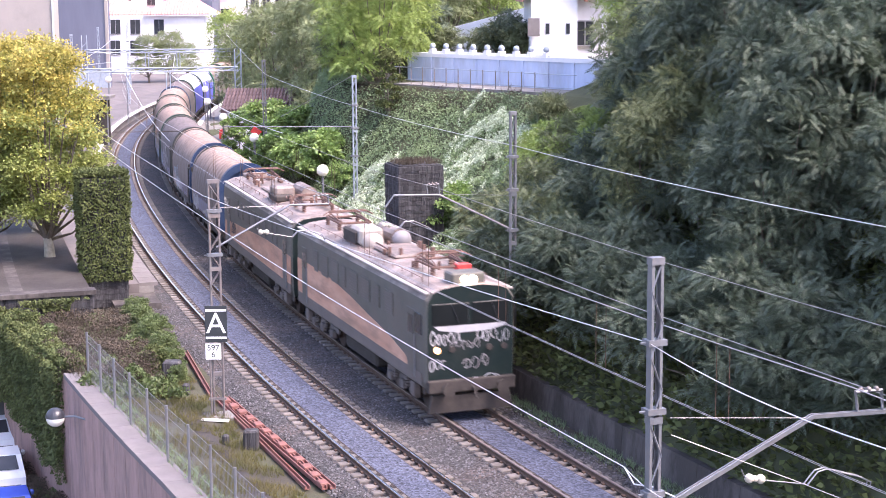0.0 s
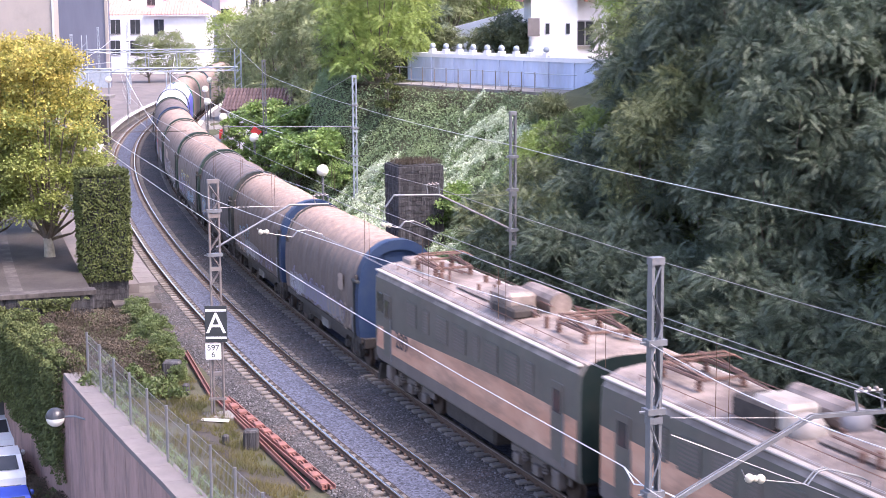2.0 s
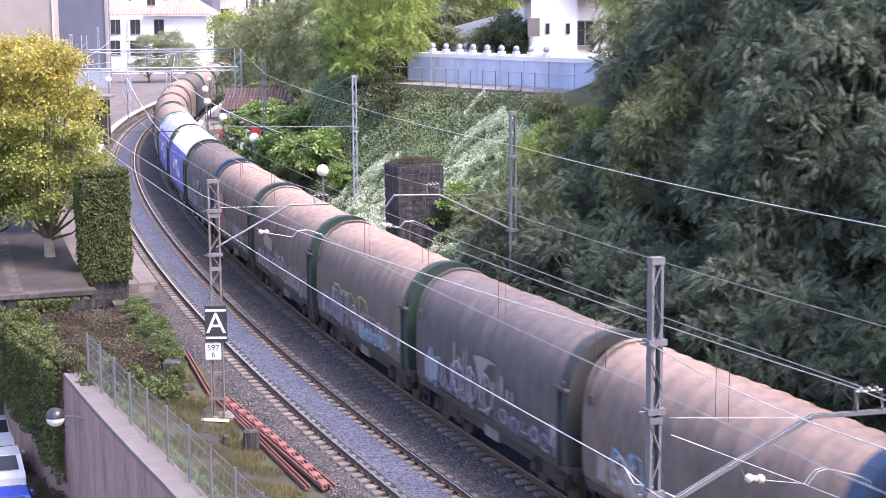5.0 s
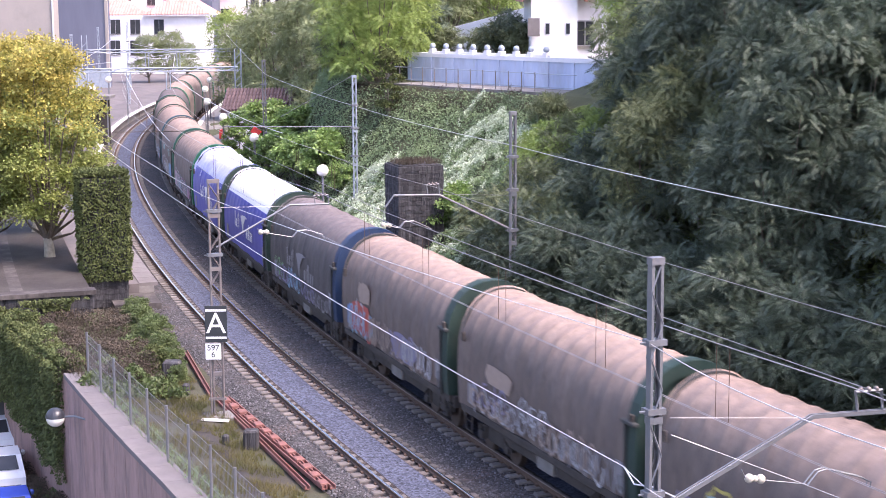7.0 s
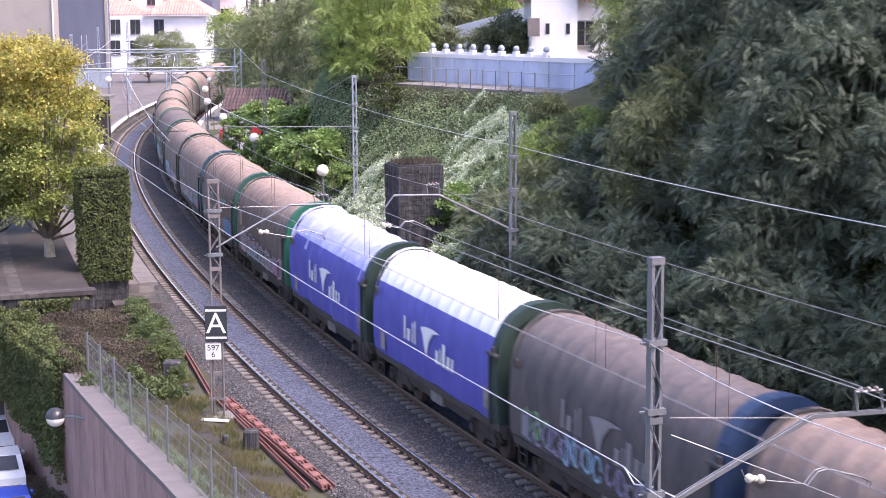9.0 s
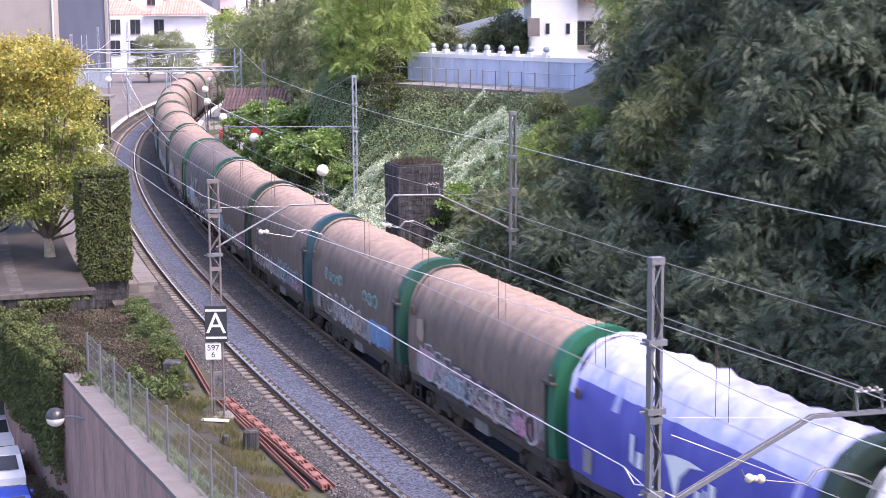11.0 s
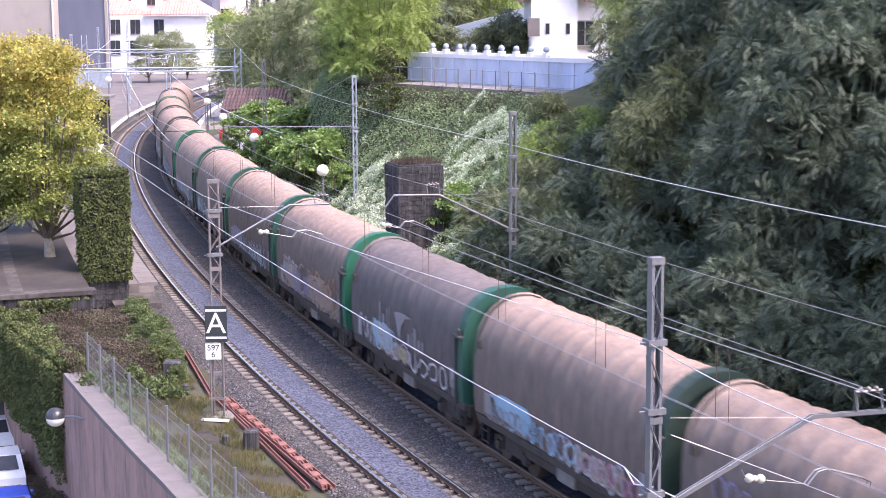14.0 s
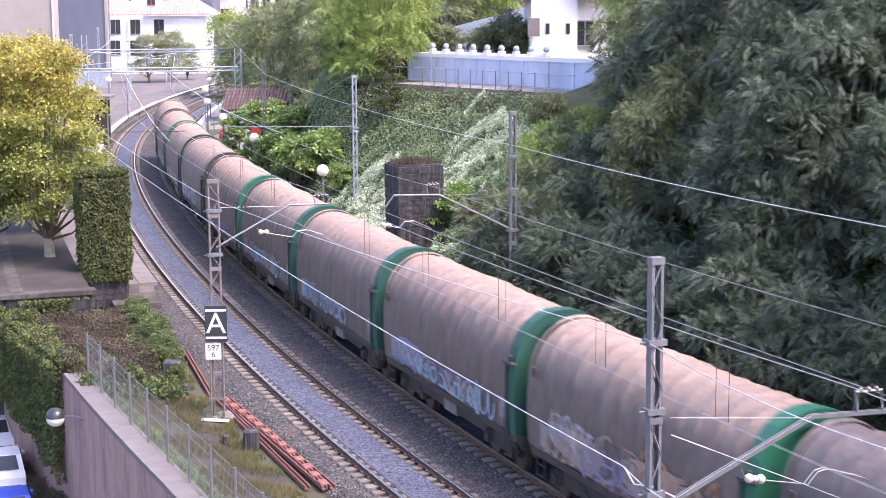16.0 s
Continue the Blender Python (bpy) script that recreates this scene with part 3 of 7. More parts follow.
def end_wall_mesh(x, out):
    """End bulkhead with its raised hoop."""
    bm = bmesh.new()
    prof = [(y * 1.015, z + (0.035 if z > 2.5 else 0.0)) for y, z in HOOD]
    prof = [(-1.44, 1.1)] + prof + [(1.44, 1.1)]
    small = [(y * 0.86, 1.1 + (z - 1.1) * 0.90) for y, z in prof]
    x_out, x_in, x_far = x + out * 0.16, x - out * 0.16, x - out * 0.36
    big_back = [(y * 0.992, z - 0.012) for y, z in prof]
    rings = [[(x_far, y, z) for y, z in big_back], [(x_in, y, z) for y, z in prof], [(x_out, y, z) for y, z in prof],
             [(x_out, y, z) for y, z in small], [(x_out - out * 0.14, y * 0.99, z) for y, z in small]]
    loft(bm, rings, closed=True, caps=True)
    return bm


def shared_wagon_meshes():
    d = {}
    bm = bmesh.new()
    for s in (-1, 1):
        box(bm, -HALF - 0.1, HALF + 0.1, s * 1.40 - 0.06, s * 1.40 + 0.06, 1.02, 1.22, bevel=0.015)
        bm2 = [(-3.2, 1.02), (-2.5, 0.62), (2.5, 0.62), (3.2, 1.02)]
        loft(bm, [[(x, s * 1.22, z) for x, z in bm2], [(x, s * 1.16, z) for x, z in bm2]])
    box(bm, -HALF - 0.1, HALF + 0.1, -0.3, 0.3, 0.75, 1.15)
    for e in (-1, 1):
        box(bm, e * (HALF + 0.12) - 0.08, e * (HALF + 0.12) + 0.08, -1.35, 1.35, 0.85, 1.2, bevel=0.02)
    d["underframe"] = mesh_of("underframe", bm, M_UNDER)
    bm = bmesh.new()
    for s in (-1, 1):
        pts = [(-1.25, 0.55), (-1.1, 0.75), (-0.5, 0.78), (-0.35, 0.9), (0.35, 0.9), (0.5, 0.78), (1.1, 0.75), (1.25, 0.55), (0.75, 0.42), (0.4, 0.38), (-0.4, 0.38), (-0.75, 0.42)]
        loft(bm, [[(x, s * 1.12, z) for x, z in pts], [(x, s * 1.02, z) for x, z in pts]])
        for e in (-0.9, 0.9):
            box(bm, e - 0.14, e + 0.14, s * 1.17 - 0.08, s * 1.17 + 0.08, 0.36, 0.62, bevel=0.03)
            for q in (-0.22, 0.22):
                tube(bm, [(e + q, s * 1.14, 0.45), (e + q, s * 1.14, 0.75)], 0.06, 6)
    box(bm, -0.2, 0.2, -1.05, 1.05, 0.45, 0.75)
    d["bogie_frame"] = mesh_of("bogie_frame", bm, M_UNDER)
    bm = bmesh.new()
    for s in (-1, 1):
        rr = [(0.0, s * 0.95), (0.44, s * 0.95), (0.46, s * 0.93), (0.46, s * 0.83), (0.49, s * 0.80), (0.49, s * 0.77), (0.0, s * 0.77)]
        loft(bm, [[(max(r, 0.001) * math.cos(a), y, 0.46 + max(r, 0.001) * math.sin(a)) for r, y in rr] for a in [math.tau * k / 18 for k in range(19)]], closed=False)
        tube(bm, [(0, s * 0.94, 0.46), (0, s * 1.1, 0.46)], 0.11, 8)
    tube(bm, [(0, -0.8, 0.46), (0, 0.8, 0.46)], 0.08, 8)
    d["wheelset"] = mesh_of("wheelset", bm, M_WHEEL)
    bm = tb([(0, 0, 0), (0.35, 0, 0)], 0.1, 8)
    tube(bm, [(0.33, 0, 0), (0.42, 0, 0)], [0.2, 0.22], 12)
    d["buffer"] = mesh_of("buffer", bm, M_UNDER)
    d["brake_box"] = mesh_of("brake_box", bx(-0.5, 0.5, -1.32, -1.12, 0.58, 0.98, bevel=0.03), M_CONC)
    bm = bmesh.new()
    for z in (0.55, 0.85):
        tube(bm, [(-0.22, -1.46, z), (0.22, -1.46, z)], 0.02, 5)
    for x in (-0.22, 0.22):
        tube(bm, [(x, -1.46, 0.5), (x, -1.46, 1.1)], 0.02, 5)
    d["step"] = mesh_of("step", bm, M_UNDER)
    d["lever"] = mesh_of("lever", tb([(0, -1.5, 1.3), (0, -1.53, 1.75), (0.1, -1.53, 1.85)], 0.025, 5), M_GALV)
    d["plate"] = mesh_of("plate", bx(-0.22, 0.22, -1.512, -1.503, -0.3, 0.3), PAINT["grey"])
    d["ledge"] = mesh_of("ledge", box(bx(HALF - 0.58, HALF + 0.04, -1.60, -1.44, 3.16, 3.26, bevel=0.02), HALF - 0.50, HALF - 0.44, -1.56, -1.47, 1.15, 3.16), M_END_DARK)
    d["latch"] = mesh_of("latch", bx(-0.07, 0.07, -1.56, -1.46, -0.14, 0.14, bevel=0.02), M_UNDER)
    for e in (-1, 1):
        for nm, m in (("blue", M_END_BLUE), ("teal", M_END_TEAL), ("green", M_END_GREEN), ("dkgreen", M_END_DKGREEN), ("midgreen", M_END_MIDGREEN), ("dark", M_END_DARK)):
            d[nm, e] = mesh_of("end_wall", end_wall_mesh(e * (HALF - 0.16), e), m)
    back = [(-1.40, 1.1)] + [(y * 0.985, z - 0.03) for y, z in HOOD] + [(1.40, 1.1)]
    d["rear"] = mesh_of("end_wall", loft(bmesh.new(), [[(-HALF - 0.28, y, z) for y, z in back], [(-HALF - 0.18, y, z) for y, z in back]]), M_END_DARK)
    return d


SW = shared_wagon_meshes()
COLOUR_WORD = dict(blue="blue", teal="teal", green="green", dkgreen="dark green", midgreen="mid-green", dark="sooty black")
# colour of the end walls at the front of each wagon, and of its cover
FRONTS = "blue blue dark dkgreen dkgreen dkgreen blue dkgreen dkgreen green midgreen teal dkgreen midgreen green midgreen midgreen midgreen green dark dkgreen green dark".split()
COVERS = "t t d t t t d b b t t t t d t t t t t t t t t".split()
FIRST_JOINT = 39.3


def side_art(w, k, cover):
    rng = random.Random(40 + k)
    y = -1.506
    if COVERS[k] in "bd":
        white = M_LOGO if COVERS[k] == "b" else PAINT["grey"]
        fan = [(0.25, 1.95), (0.05, 2.5), (-0.35, 2.83), (-0.95, 2.93), (-0.35, 2.98), (0.3, 2.95), (0.75, 2.86), (0.55, 2.6), (0.42, 2.3)]
        # the maker's mark: a sail shape with a row of plain bars on each side of it
        bm = bmesh.new()
        bm.faces.new([bm.verts.new((-x - 0.1, y - 0.004, z)) for x, z in fan])
        part("printed_mark", bm, white, cover, "pale sail-shaped printed mark")
        for x, z0, z1, wd in ((-2.35, 2.2, 2.95, 0.16), (-2.0, 2.2, 2.6, 0.26), (-1.62, 2.2, 2.85, 0.1), (-1.38, 2.2, 2.95, 0.1),
                              (0.55, 1.98, 2.4, 0.22), (0.85, 1.98, 2.5, 0.09), (1.14, 1.98, 2.7, 0.24), (1.52, 1.98, 2.4, 0.22), (1.86, 1.98, 2.4, 0.16)):
            bm = bmesh.new()
            bm.faces.new([bm.verts.new(p) for p in ((x - wd / 2, y - 0.004, z0), (x + wd / 2, y - 0.004, z0), (x + wd / 2 + 0.05, y - 0.004, z1), (x - wd / 2 + 0.05, y - 0.004, z1))])
            part("printed_bar", bm, white, cover, "pale printed bar")
    plans = {
        0: [("lilac", -4.3, 3.5, 1.35, 2.3, 9), ("grey", -3.8, 0.5, 1.4, 2.0, 5)],
        1: [("sky", -4.2, -1.6, 1.35, 2.6, 3), ("white", -3.9, -1.8, 1.5, 2.3, 3), ("lilac", 0.2, 3.8, 1.35, 1.95, 6)],
        2: [("sky", -4.6, -3.3, 1.4, 2.4, 2), ("yellow", -4.3, -3.6, 1.5, 2.0, 1), ("white", -2.6, 0.6, 1.4, 2.5, 3), ("lilac", 1.0, 4.4, 1.35, 1.8, 5)],
        3: [("sky", -3.6, -1.2, 1.7, 2.6, 2), ("yellow", -3.4, 1.2, 1.9, 2.7, 3), ("lilac", -4.6, 3.6, 1.35, 2.2, 7), ("white", -1.0, 3.8, 1.4, 2.3, 5)],
        4: [("white", -4.6, 3.8, 1.3, 2.05, 13), ("lilac", -4.4, -2.0, 1.5, 2.3, 4), ("white", -1.2, 0.6, 1.7, 2.4, 3)],
        5: [("red", -4.7, -2.0, 1.35, 2.3, 3), ("white", -3.9, -2.9, 1.6, 2.6, 2), ("lilac", -0.3, 2.4, 1.35, 2.3, 4)],
        6: [("green", -4.7, -3.0, 1.4, 2.3, 3), ("lilac", -3.2, -1.2, 1.4, 2.0, 3), ("grey", 1.0, 4.3, 1.3, 1.8, 6)],
        9: [("pink", -4.7, 4.6, 1.3, 2.15, 10), ("white", -4.3, 4.4, 1.32, 2.1, 8), ("dark", -4.25, 4.45, 1.34, 2.05, 8)],
        10: [("teal", -3.6, -1.3, 2.6, 3.05, 5), ("teal", 1.2, 3.0, 2.6, 3.1, 3), ("white", -3.4, 1.2, 1.4, 2.25, 5), ("blue", 1.6, 4.4, 1.35, 1.8, 5)],
        11: [("lilac", -4.3, -1.8, 2.35, 2.95, 5), ("pink", 2.4, 4.5, 1.35, 1.7, 5)],
        12: [("sky", -4.5, -1.4, 1.35, 2.1, 5), ("pink", 1.4, 4.4, 1.35, 1.9, 5), ("lilac", -0.6, 1.6, 1.4, 2.0, 3)],
        13: [("sky", -3.2, -0.6, 1.35, 2.35, 3), ("white", -2.9, 4.2, 1.3, 1.95, 8), ("yellow", -0.4, 0.3, 1.4, 1.75, 1)],
        14: [("sand", -4.4, 4.6, 1.4, 2.6, 7), ("white", -4.2, -1.6, 1.6, 2.5, 4), ("orange", 0.4, 4.3, 1.5, 2.7, 5), ("dark", -1.2, 4.0, 1.6, 2.4, 6), ("lilac", -4.0, 3.0, 1.4, 2.0, 6)],
        15: [("blue", -4.6, -1.8, 1.35, 2.1, 5), ("lilac", -2.2, 1.2, 1.35, 2.0, 4), ("white", -4.5, -1.2, 1.5, 2.0, 5)],
        16: [("grey", -3.0, 1.5, 1.4, 1.9, 5)],
        17: [("lilac", -3.6, 2.6, 1.35, 2.0, 7)],
        18: [("blue", -2.6, 2.6, 1.35, 1.9, 6)],
        19: [("white", -3.4, 0.4, 1.4, 2.0, 5)],
        20: [("grey", -3.4, 3.4, 1.4, 2.0, 8)],
        21: [("lilac", -1.4, 3.4, 1.4, 2.0, 5)],
    }
    if k in (5, 12, 14, 10, 15):
        c = {5: "red", 12: "sky", 14: "sand", 10: "blue", 15: "lilac"}[k]
        x0 = {5: -4.4, 12: -4.2, 14: -3.8, 10: 1.8, 15: -4.4}[k]
        part("paint_field", patch(rng, x0, x0 + 2.6, 1.4, 2.25, y), PAINT[c], cover, "ragged field of spray paint")
    for c, x0, x1, z0, z1 in {5: (("red", -4.6, -2.2, 1.35, 2.55), ("sand", -3.6, -2.2, 2.5, 3.3), ("lilac", 0.0, 2.6, 1.35, 2.3), ("blue", -4.9, -4.3, 1.4, 2.3)), 2: (("sky", -4.7, -3.7, 1.4, 2.2),),
                              9: (("pink", -4.7, -3.2, 1.35, 2.3), ("pink", 2.4, 3.6, 1.3, 1.9), ("dark", -4.0, 3.0, 1.35, 2.3), ("sand", -4.8, -4.1, 2.4, 3.2)), 1: (("grey", -4.2, 1.0, 1.35, 2.0),), 0: (("grey", -4.0, 3.6, 1.35, 2.1), ("sand", 2.6, 3.4, 2.5, 3.2)),
                              14: (("sand", -0.5, 3.8, 1.4, 2.5), ("grey", -4.4, -1.4, 1.5, 2.3)), 15: (("blue", -4.8, -2.6, 1.35, 2.0),), 13: (("grey", -2.6, 1.0, 1.35, 1.9),)}.get(k, ()):
        part("paint_field", patch(rng, x0, x1, z0, z1, y + 0.001, 22), PAINT[c], cover, "ragged field of " + c + " spray paint")
    if k == 9:
        # tall outlined block letters that nobody can read
        bm = bmesh.new()
        for i in range(9):
            x0, top = -4.0 + i * 0.78, 2.45 - 0.07 * i + rng.uniform(-0.06, 0.06)
            ring = [(x0, 1.4), (x0 + 0.06, top), (x0 + 0.58, top + 0.04), (x0 + 0.62, top - 0.3), (x0 + 0.4, top - 0.34), (x0 + 0.42, 1.75), (x0 + 0.62, 1.7), (x0 + 0.6, 1.38), (x0, 1.4)]
            stroke(bm, ring, 0.075, y - 0.02)
            stroke(bm, [(x0 + 0.2, 1.6), (x0 + 0.22, top - 0.2)], 0.06, y - 0.02)
        part("painted_tag", bm, PAINT["white"], cover, "white outlined block letters")["kind"] = "stuff"
    if k in (4, 13):
        part("paint_field", patch(rng, -3.6, -1.6, 2.2, 2.9, y) if k == 4 else patch(rng, -3.2, -0.8, 1.4, 2.3, y), PAINT["sand" if k == 4 else "sky"], cover, "ragged field of spray paint")
    more = [(rng.choice(("lilac", "white", "grey", "sand", "sky")), x, x + rng.uniform(2.0, 4.0), 1.3, rng.uniform(1.8, 2.3), rng.randint(4, 8)) for x in (-4.6, -2.4, 0.0, 1.2)]
    plan = plans.get(k, []) + ([] if COVERS[k] == "b" else more[: rng.randint(2, 4)])
    for i, (c, x0, x1, z0, z1, n) in enumerate(plan):
        part("painted_tag", scrawl(rng, x0, x1, z0, z1, y - 0.003 - 0.003 * i, n, width=0.07 if c != "dark" else 0.045), PAINT[c], cover, c + " spray-painted scrawl")["kind"] = "stuff"


def build_wagon(k):
    cover_word = {"t": "dusty brown", "d": "faded charcoal", "b": "bright blue and white"}[COVERS[k]]
    w = thing("covered_wagon", f"{cover_word} tarpaulin-hooded freight wagon with {COLOUR_WORD[FRONTS[k]]} end walls, graffiti below" if k not in (7, 8) else
              f"bright blue tarpaulin-hooded freight wagon with pale upper half", "freight wagon", group="wagons of the train")
    part("underframe", SW["underframe"], None, w, "grimy dark underframe")
    tarp = {"t": M_TARP, "d": M_TARP_DARK, "b": [M_TARP_BLUE, M_TARP_GLARE if k == 8 else M_TARP_WHITE]}[COVERS[k]]
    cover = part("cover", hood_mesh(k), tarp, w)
    for e, c in ((1, FRONTS[k]), (-1, FRONTS[k])):
        ew = part("end_wall", SW[c, e] if e > 0 else SW["rear"], None, w, COLOUR_WORD[c] + " steel end wall with a raised hoop" if e > 0 else "")
        if e > 0:
            part("ledge", SW["ledge"], None, ew, "dark steel ledge and corner post")
        for z in (3.3,):
            lt = part("latch", SW["latch"], None, ew)
            lt.matrix_basis = pose(e * (HALF - 0.2), 0, z)
    for e in (-1, 1):
        b = part("bogie", SW["bogie_frame"], None, w)
        b.matrix_basis = pose(e * 3.6, 0, 0)
        for q in (-0.9, 0.9):
            ws = part("wheelset", SW["wheelset"], None, b)
            ws.matrix_basis = pose(q, 0, 0)
        for s in (-0.9, 0.9):
            bf = part("buffer", SW["buffer"], None, w)
            bf.matrix_basis = pose(e * (HALF + 0.12), s, 1.03, 0, 0, 0 if e > 0 else 180)
        st = part("step", SW["step"], None, w)
        st.matrix_basis = pose(e * (HALF - 0.5), 0, 0)
        pl = part("plate", SW["plate"], None, cover, "pale information plate")
        pl.matrix_basis = pose(e * 4.55, 0, 1.85 if e > 0 else 1.7)
    part("brake_box", SW["brake_box"], None, w)
    lv = part("lever", SW["lever"], None, w)
    lv.matrix_basis = pose(HALF - 0.75, 0, 0)
    side_art(w, k, cover)
    MOVING.append((w, FIRST_JOINT + PITCH * (k + 0.5), 3.6))


# locomotives: a coupled pair, cab to the front of the first and to the rear of the second
LH = 7.85             # half a locomotive's body
BODY = [(-1.42, 0.95), (-1.48, 1.15), (-1.5, 1.8), (-1.5, 3.3), (-1.47, 3.78), (-1.30, 4.05), (-1.0, 4.17), (-0.4, 4.24)]


def body_section(z_lo, z_hi):
    return [(y, z) for y, z in BODY if z_lo <= z <= z_hi]


def bm_stack(x, y):
    bm = bmesh.new()
    tube(bm, [(x, y, 4.24 + 0.0425 * i) for i in range(7)], [0.1, 0.06] * 3 + [0.08], 8)
    return bm


def pantograph(parent, x, raised):
    p = part("pantograph", tb([(x - 0.9, -0.6, 4.5), (x + 0.9, -0.6, 4.5), (x + 0.9, 0.6, 4.5), (x - 0.9, 0.6, 4.5), (x - 0.9, -0.6, 4.5)], 0.045, 6), M_RUST, parent, "rust-red folding current collector")
    top = 4.82 if not raised else 5.35
    for s in (-0.55, 0.55):
        if raised:
            part("collector_arm", tb([(x - 0.6, s, 4.55), (x + 0.9, s * 0.9, 4.95), (x - 0.1, s * 0.7, top)], 0.03, 5), M_RUST, p)
        else:
            part("collector_arm", tb([(x - 0.9, s, 4.58), (x + 1.0, s * 0.9, 4.5), (x - 0.3, s * 0.8, top)], 0.03, 5), M_RUST, p)
            part("collector_arm", tb([(x + 0.9, s, 4.56), (x - 1.0, s * 0.9, 4.68), (x + 0.2, s * 0.8, top)], 0.03, 5), M_RUST, p)
    xt = x - 0.1 if raised else x
    for q in (-0.18, 0.18):
        part("collector_arm", tb([(xt + q, -0.95, top - 0.12), (xt + q, -0.7, top + 0.02), (xt + q, 0.7, top + 0.02), (xt + q, 0.95, top - 0.12)], 0.028, 5), M_RUST, p)
    for sx in (-0.8, 0.8):
        for s in (-0.6, 0.6):
            part("insulator", bm_stack(x + sx, s), M_RUST, p)



def build_loco(front, s_mid):
    """front: the leading unit, whose cab faces along the way; the other one's cab looks back."""
    f = 1 if front else -1
    w = thing("electric_locomotive", "grimy green electric locomotive with faded orange side band and graffiti" if front else "grimy green electric locomotive with faded orange band, trailing in the pair",
              "locomotive", group="coupled locomotives")
    full = [(y, z) for y, z in BODY] + [(-y, z) for y, z in BODY[::-1]]
    xs = [-LH, -LH + 0.12, LH - 0.45, LH - 0.12, LH]
    sc = [0.97, 1.0, 1.0, 0.99, 0.95]
    bm = bmesh.new()
    rings = []
    for x, k in zip(xs, sc):
        rings.append([(x, y * k, min(z, 4.24) - (0.05 if k < 0.98 and z > 3 else 0)) for y, z in full])
    loft(bm, rings)
    body = part("body", bm, [M_LOCO_UP, M_LOCO_FRONT, M_LOCO_ROOF], w)
    for p in body.data.polygons:
        if abs(p.normal.x) > 0.7:
            p.material_index = 1
        elif p.normal.z > 0.45:
            p.material_index = 2
    # lower side and band, laid a little proud of the body
    for s in (-1, 1):
        yy = s * 1.506
        low = [(-LH + 0.1, 1.05), (LH - 0.35, 1.05), (LH - 0.35, 1.42), (LH - 3.2, 1.42), (-LH + 0.1, 1.46)]
        band = [(-LH + 0.1, 1.46), (LH - 3.2, 1.42), (LH - 1.6, 1.42), (LH - 2.0, 1.7), (LH - 3.4, 1.95), (LH - 4.6, 2.1), (LH - 6.0, 2.25), (LH - 8.0, 2.5), (LH - 10.5, 2.72), (-LH + 2.2, 2.78), (-LH + 0.1, 2.8)]
        if not front:
            band = [(-LH + 0.1, 1.46), (LH - 0.2, 1.42), (LH - 0.4, 2.15), (LH - 2.0, 2.25), (LH - 4.5, 2.35), (LH - 8.0, 2.5), (LH - 10.5, 2.6), (-LH + 2.2, 2.62), (-LH + 0.1, 2.6)]
            band = [(-x, z) for x, z in band]
            low = [(-x, z) for x, z in low]
            band = [(x, z + 0.0) for x, z in band]
        part("lower_side", prism(low, 1, yy - 0.008, yy + 0.004), M_LOCO_LOW, body, "dusty brown-grey lower side")
        part("side_band", prism(band, 1, yy - 0.006, yy + 0.008), M_LOCO_BAND, body, "faded orange and cream side band")
        # doors
        for xd in ((f * (LH - 1.35)), (-f * (LH - 1.2))):
            dr = part("cab_door", bx(xd - 0.36, xd + 0.36, s * 1.515 - 0.02, s * 1.515 + 0.02, 1.25, 3.35, bevel=0.015), M_LOCO_UP, w)
            part("door_window", bx(xd - 0.22, xd + 0.22, s * 1.537 - 0.006, s * 1.537 + 0.006, 2.55, 3.15), M_GLASSDARK, dr)
            part("handrail", tb([(xd + 0.45, s * 1.56, 1.2), (xd + 0.45, s * 1.56, 2.6)], 0.02, 5), M_GALV, dr)
        cw = f * (LH - 0.62)
        part("cab_side_window", bx(cw - 0.3, cw + 0.3, s * 1.51 - 0.015, s * 1.51 + 0.015, 2.65, 3.3, bevel=0.01), M_GLASSDARK, w)
        # ventilation grilles and bodyside windows
        for i, (xg, wd) in enumerate(((-4.9, 0.55), (-3.7, 0.95), (-2.3, 0.95), (-1.15, 0.5), (0.1, 1.0), (1.55, 1.0), (2.9, 0.55), (4.2, 0.9))):
            g = part("grille", bx(f * xg - wd / 2, f * xg + wd / 2, s * 1.512 - 0.012, s * 1.512 + 0.012, 2.72 if i > 2 else 2.68, 3.5, bevel=0.02), M_LOCO_UP, w, "louvred ventilation grille")
            bm = bmesh.new()
            for q in range(7):
                z = 2.76 + q * 0.1
                box(bm, f * xg - wd / 2 + 0.05, f * xg + wd / 2 - 0.05, s * 1.528 - 0.006, s * 1.528 + 0.006, z, z + 0.05)
            part("louvres", bm, M_LOCO_LOW, g)
        part("gutter", bx(-LH + 0.1, LH - 0.1, s * 1.40 - 0.1, s * 1.40 + 0.08, 3.96, 4.03, bevel=0.02), M_LOCO_PALE, w, "bleached roof edge")
        bm = bmesh.new()
        for i in range(14):
            x = -6.6 + i * 1.0
            tube(bm, [(x, s * 1.1, 4.1), (x, s * 1.1, 4.26)], 0.012, 4)
        tube(bm, [(-6.6, s * 1.1, 4.26), (6.4, s * 1.1, 4.26)], 0.012, 4)
        part("roof_cable", bm, M_RUST, w)
    # roof gear
    rng = random.Random(3 if front else 4)
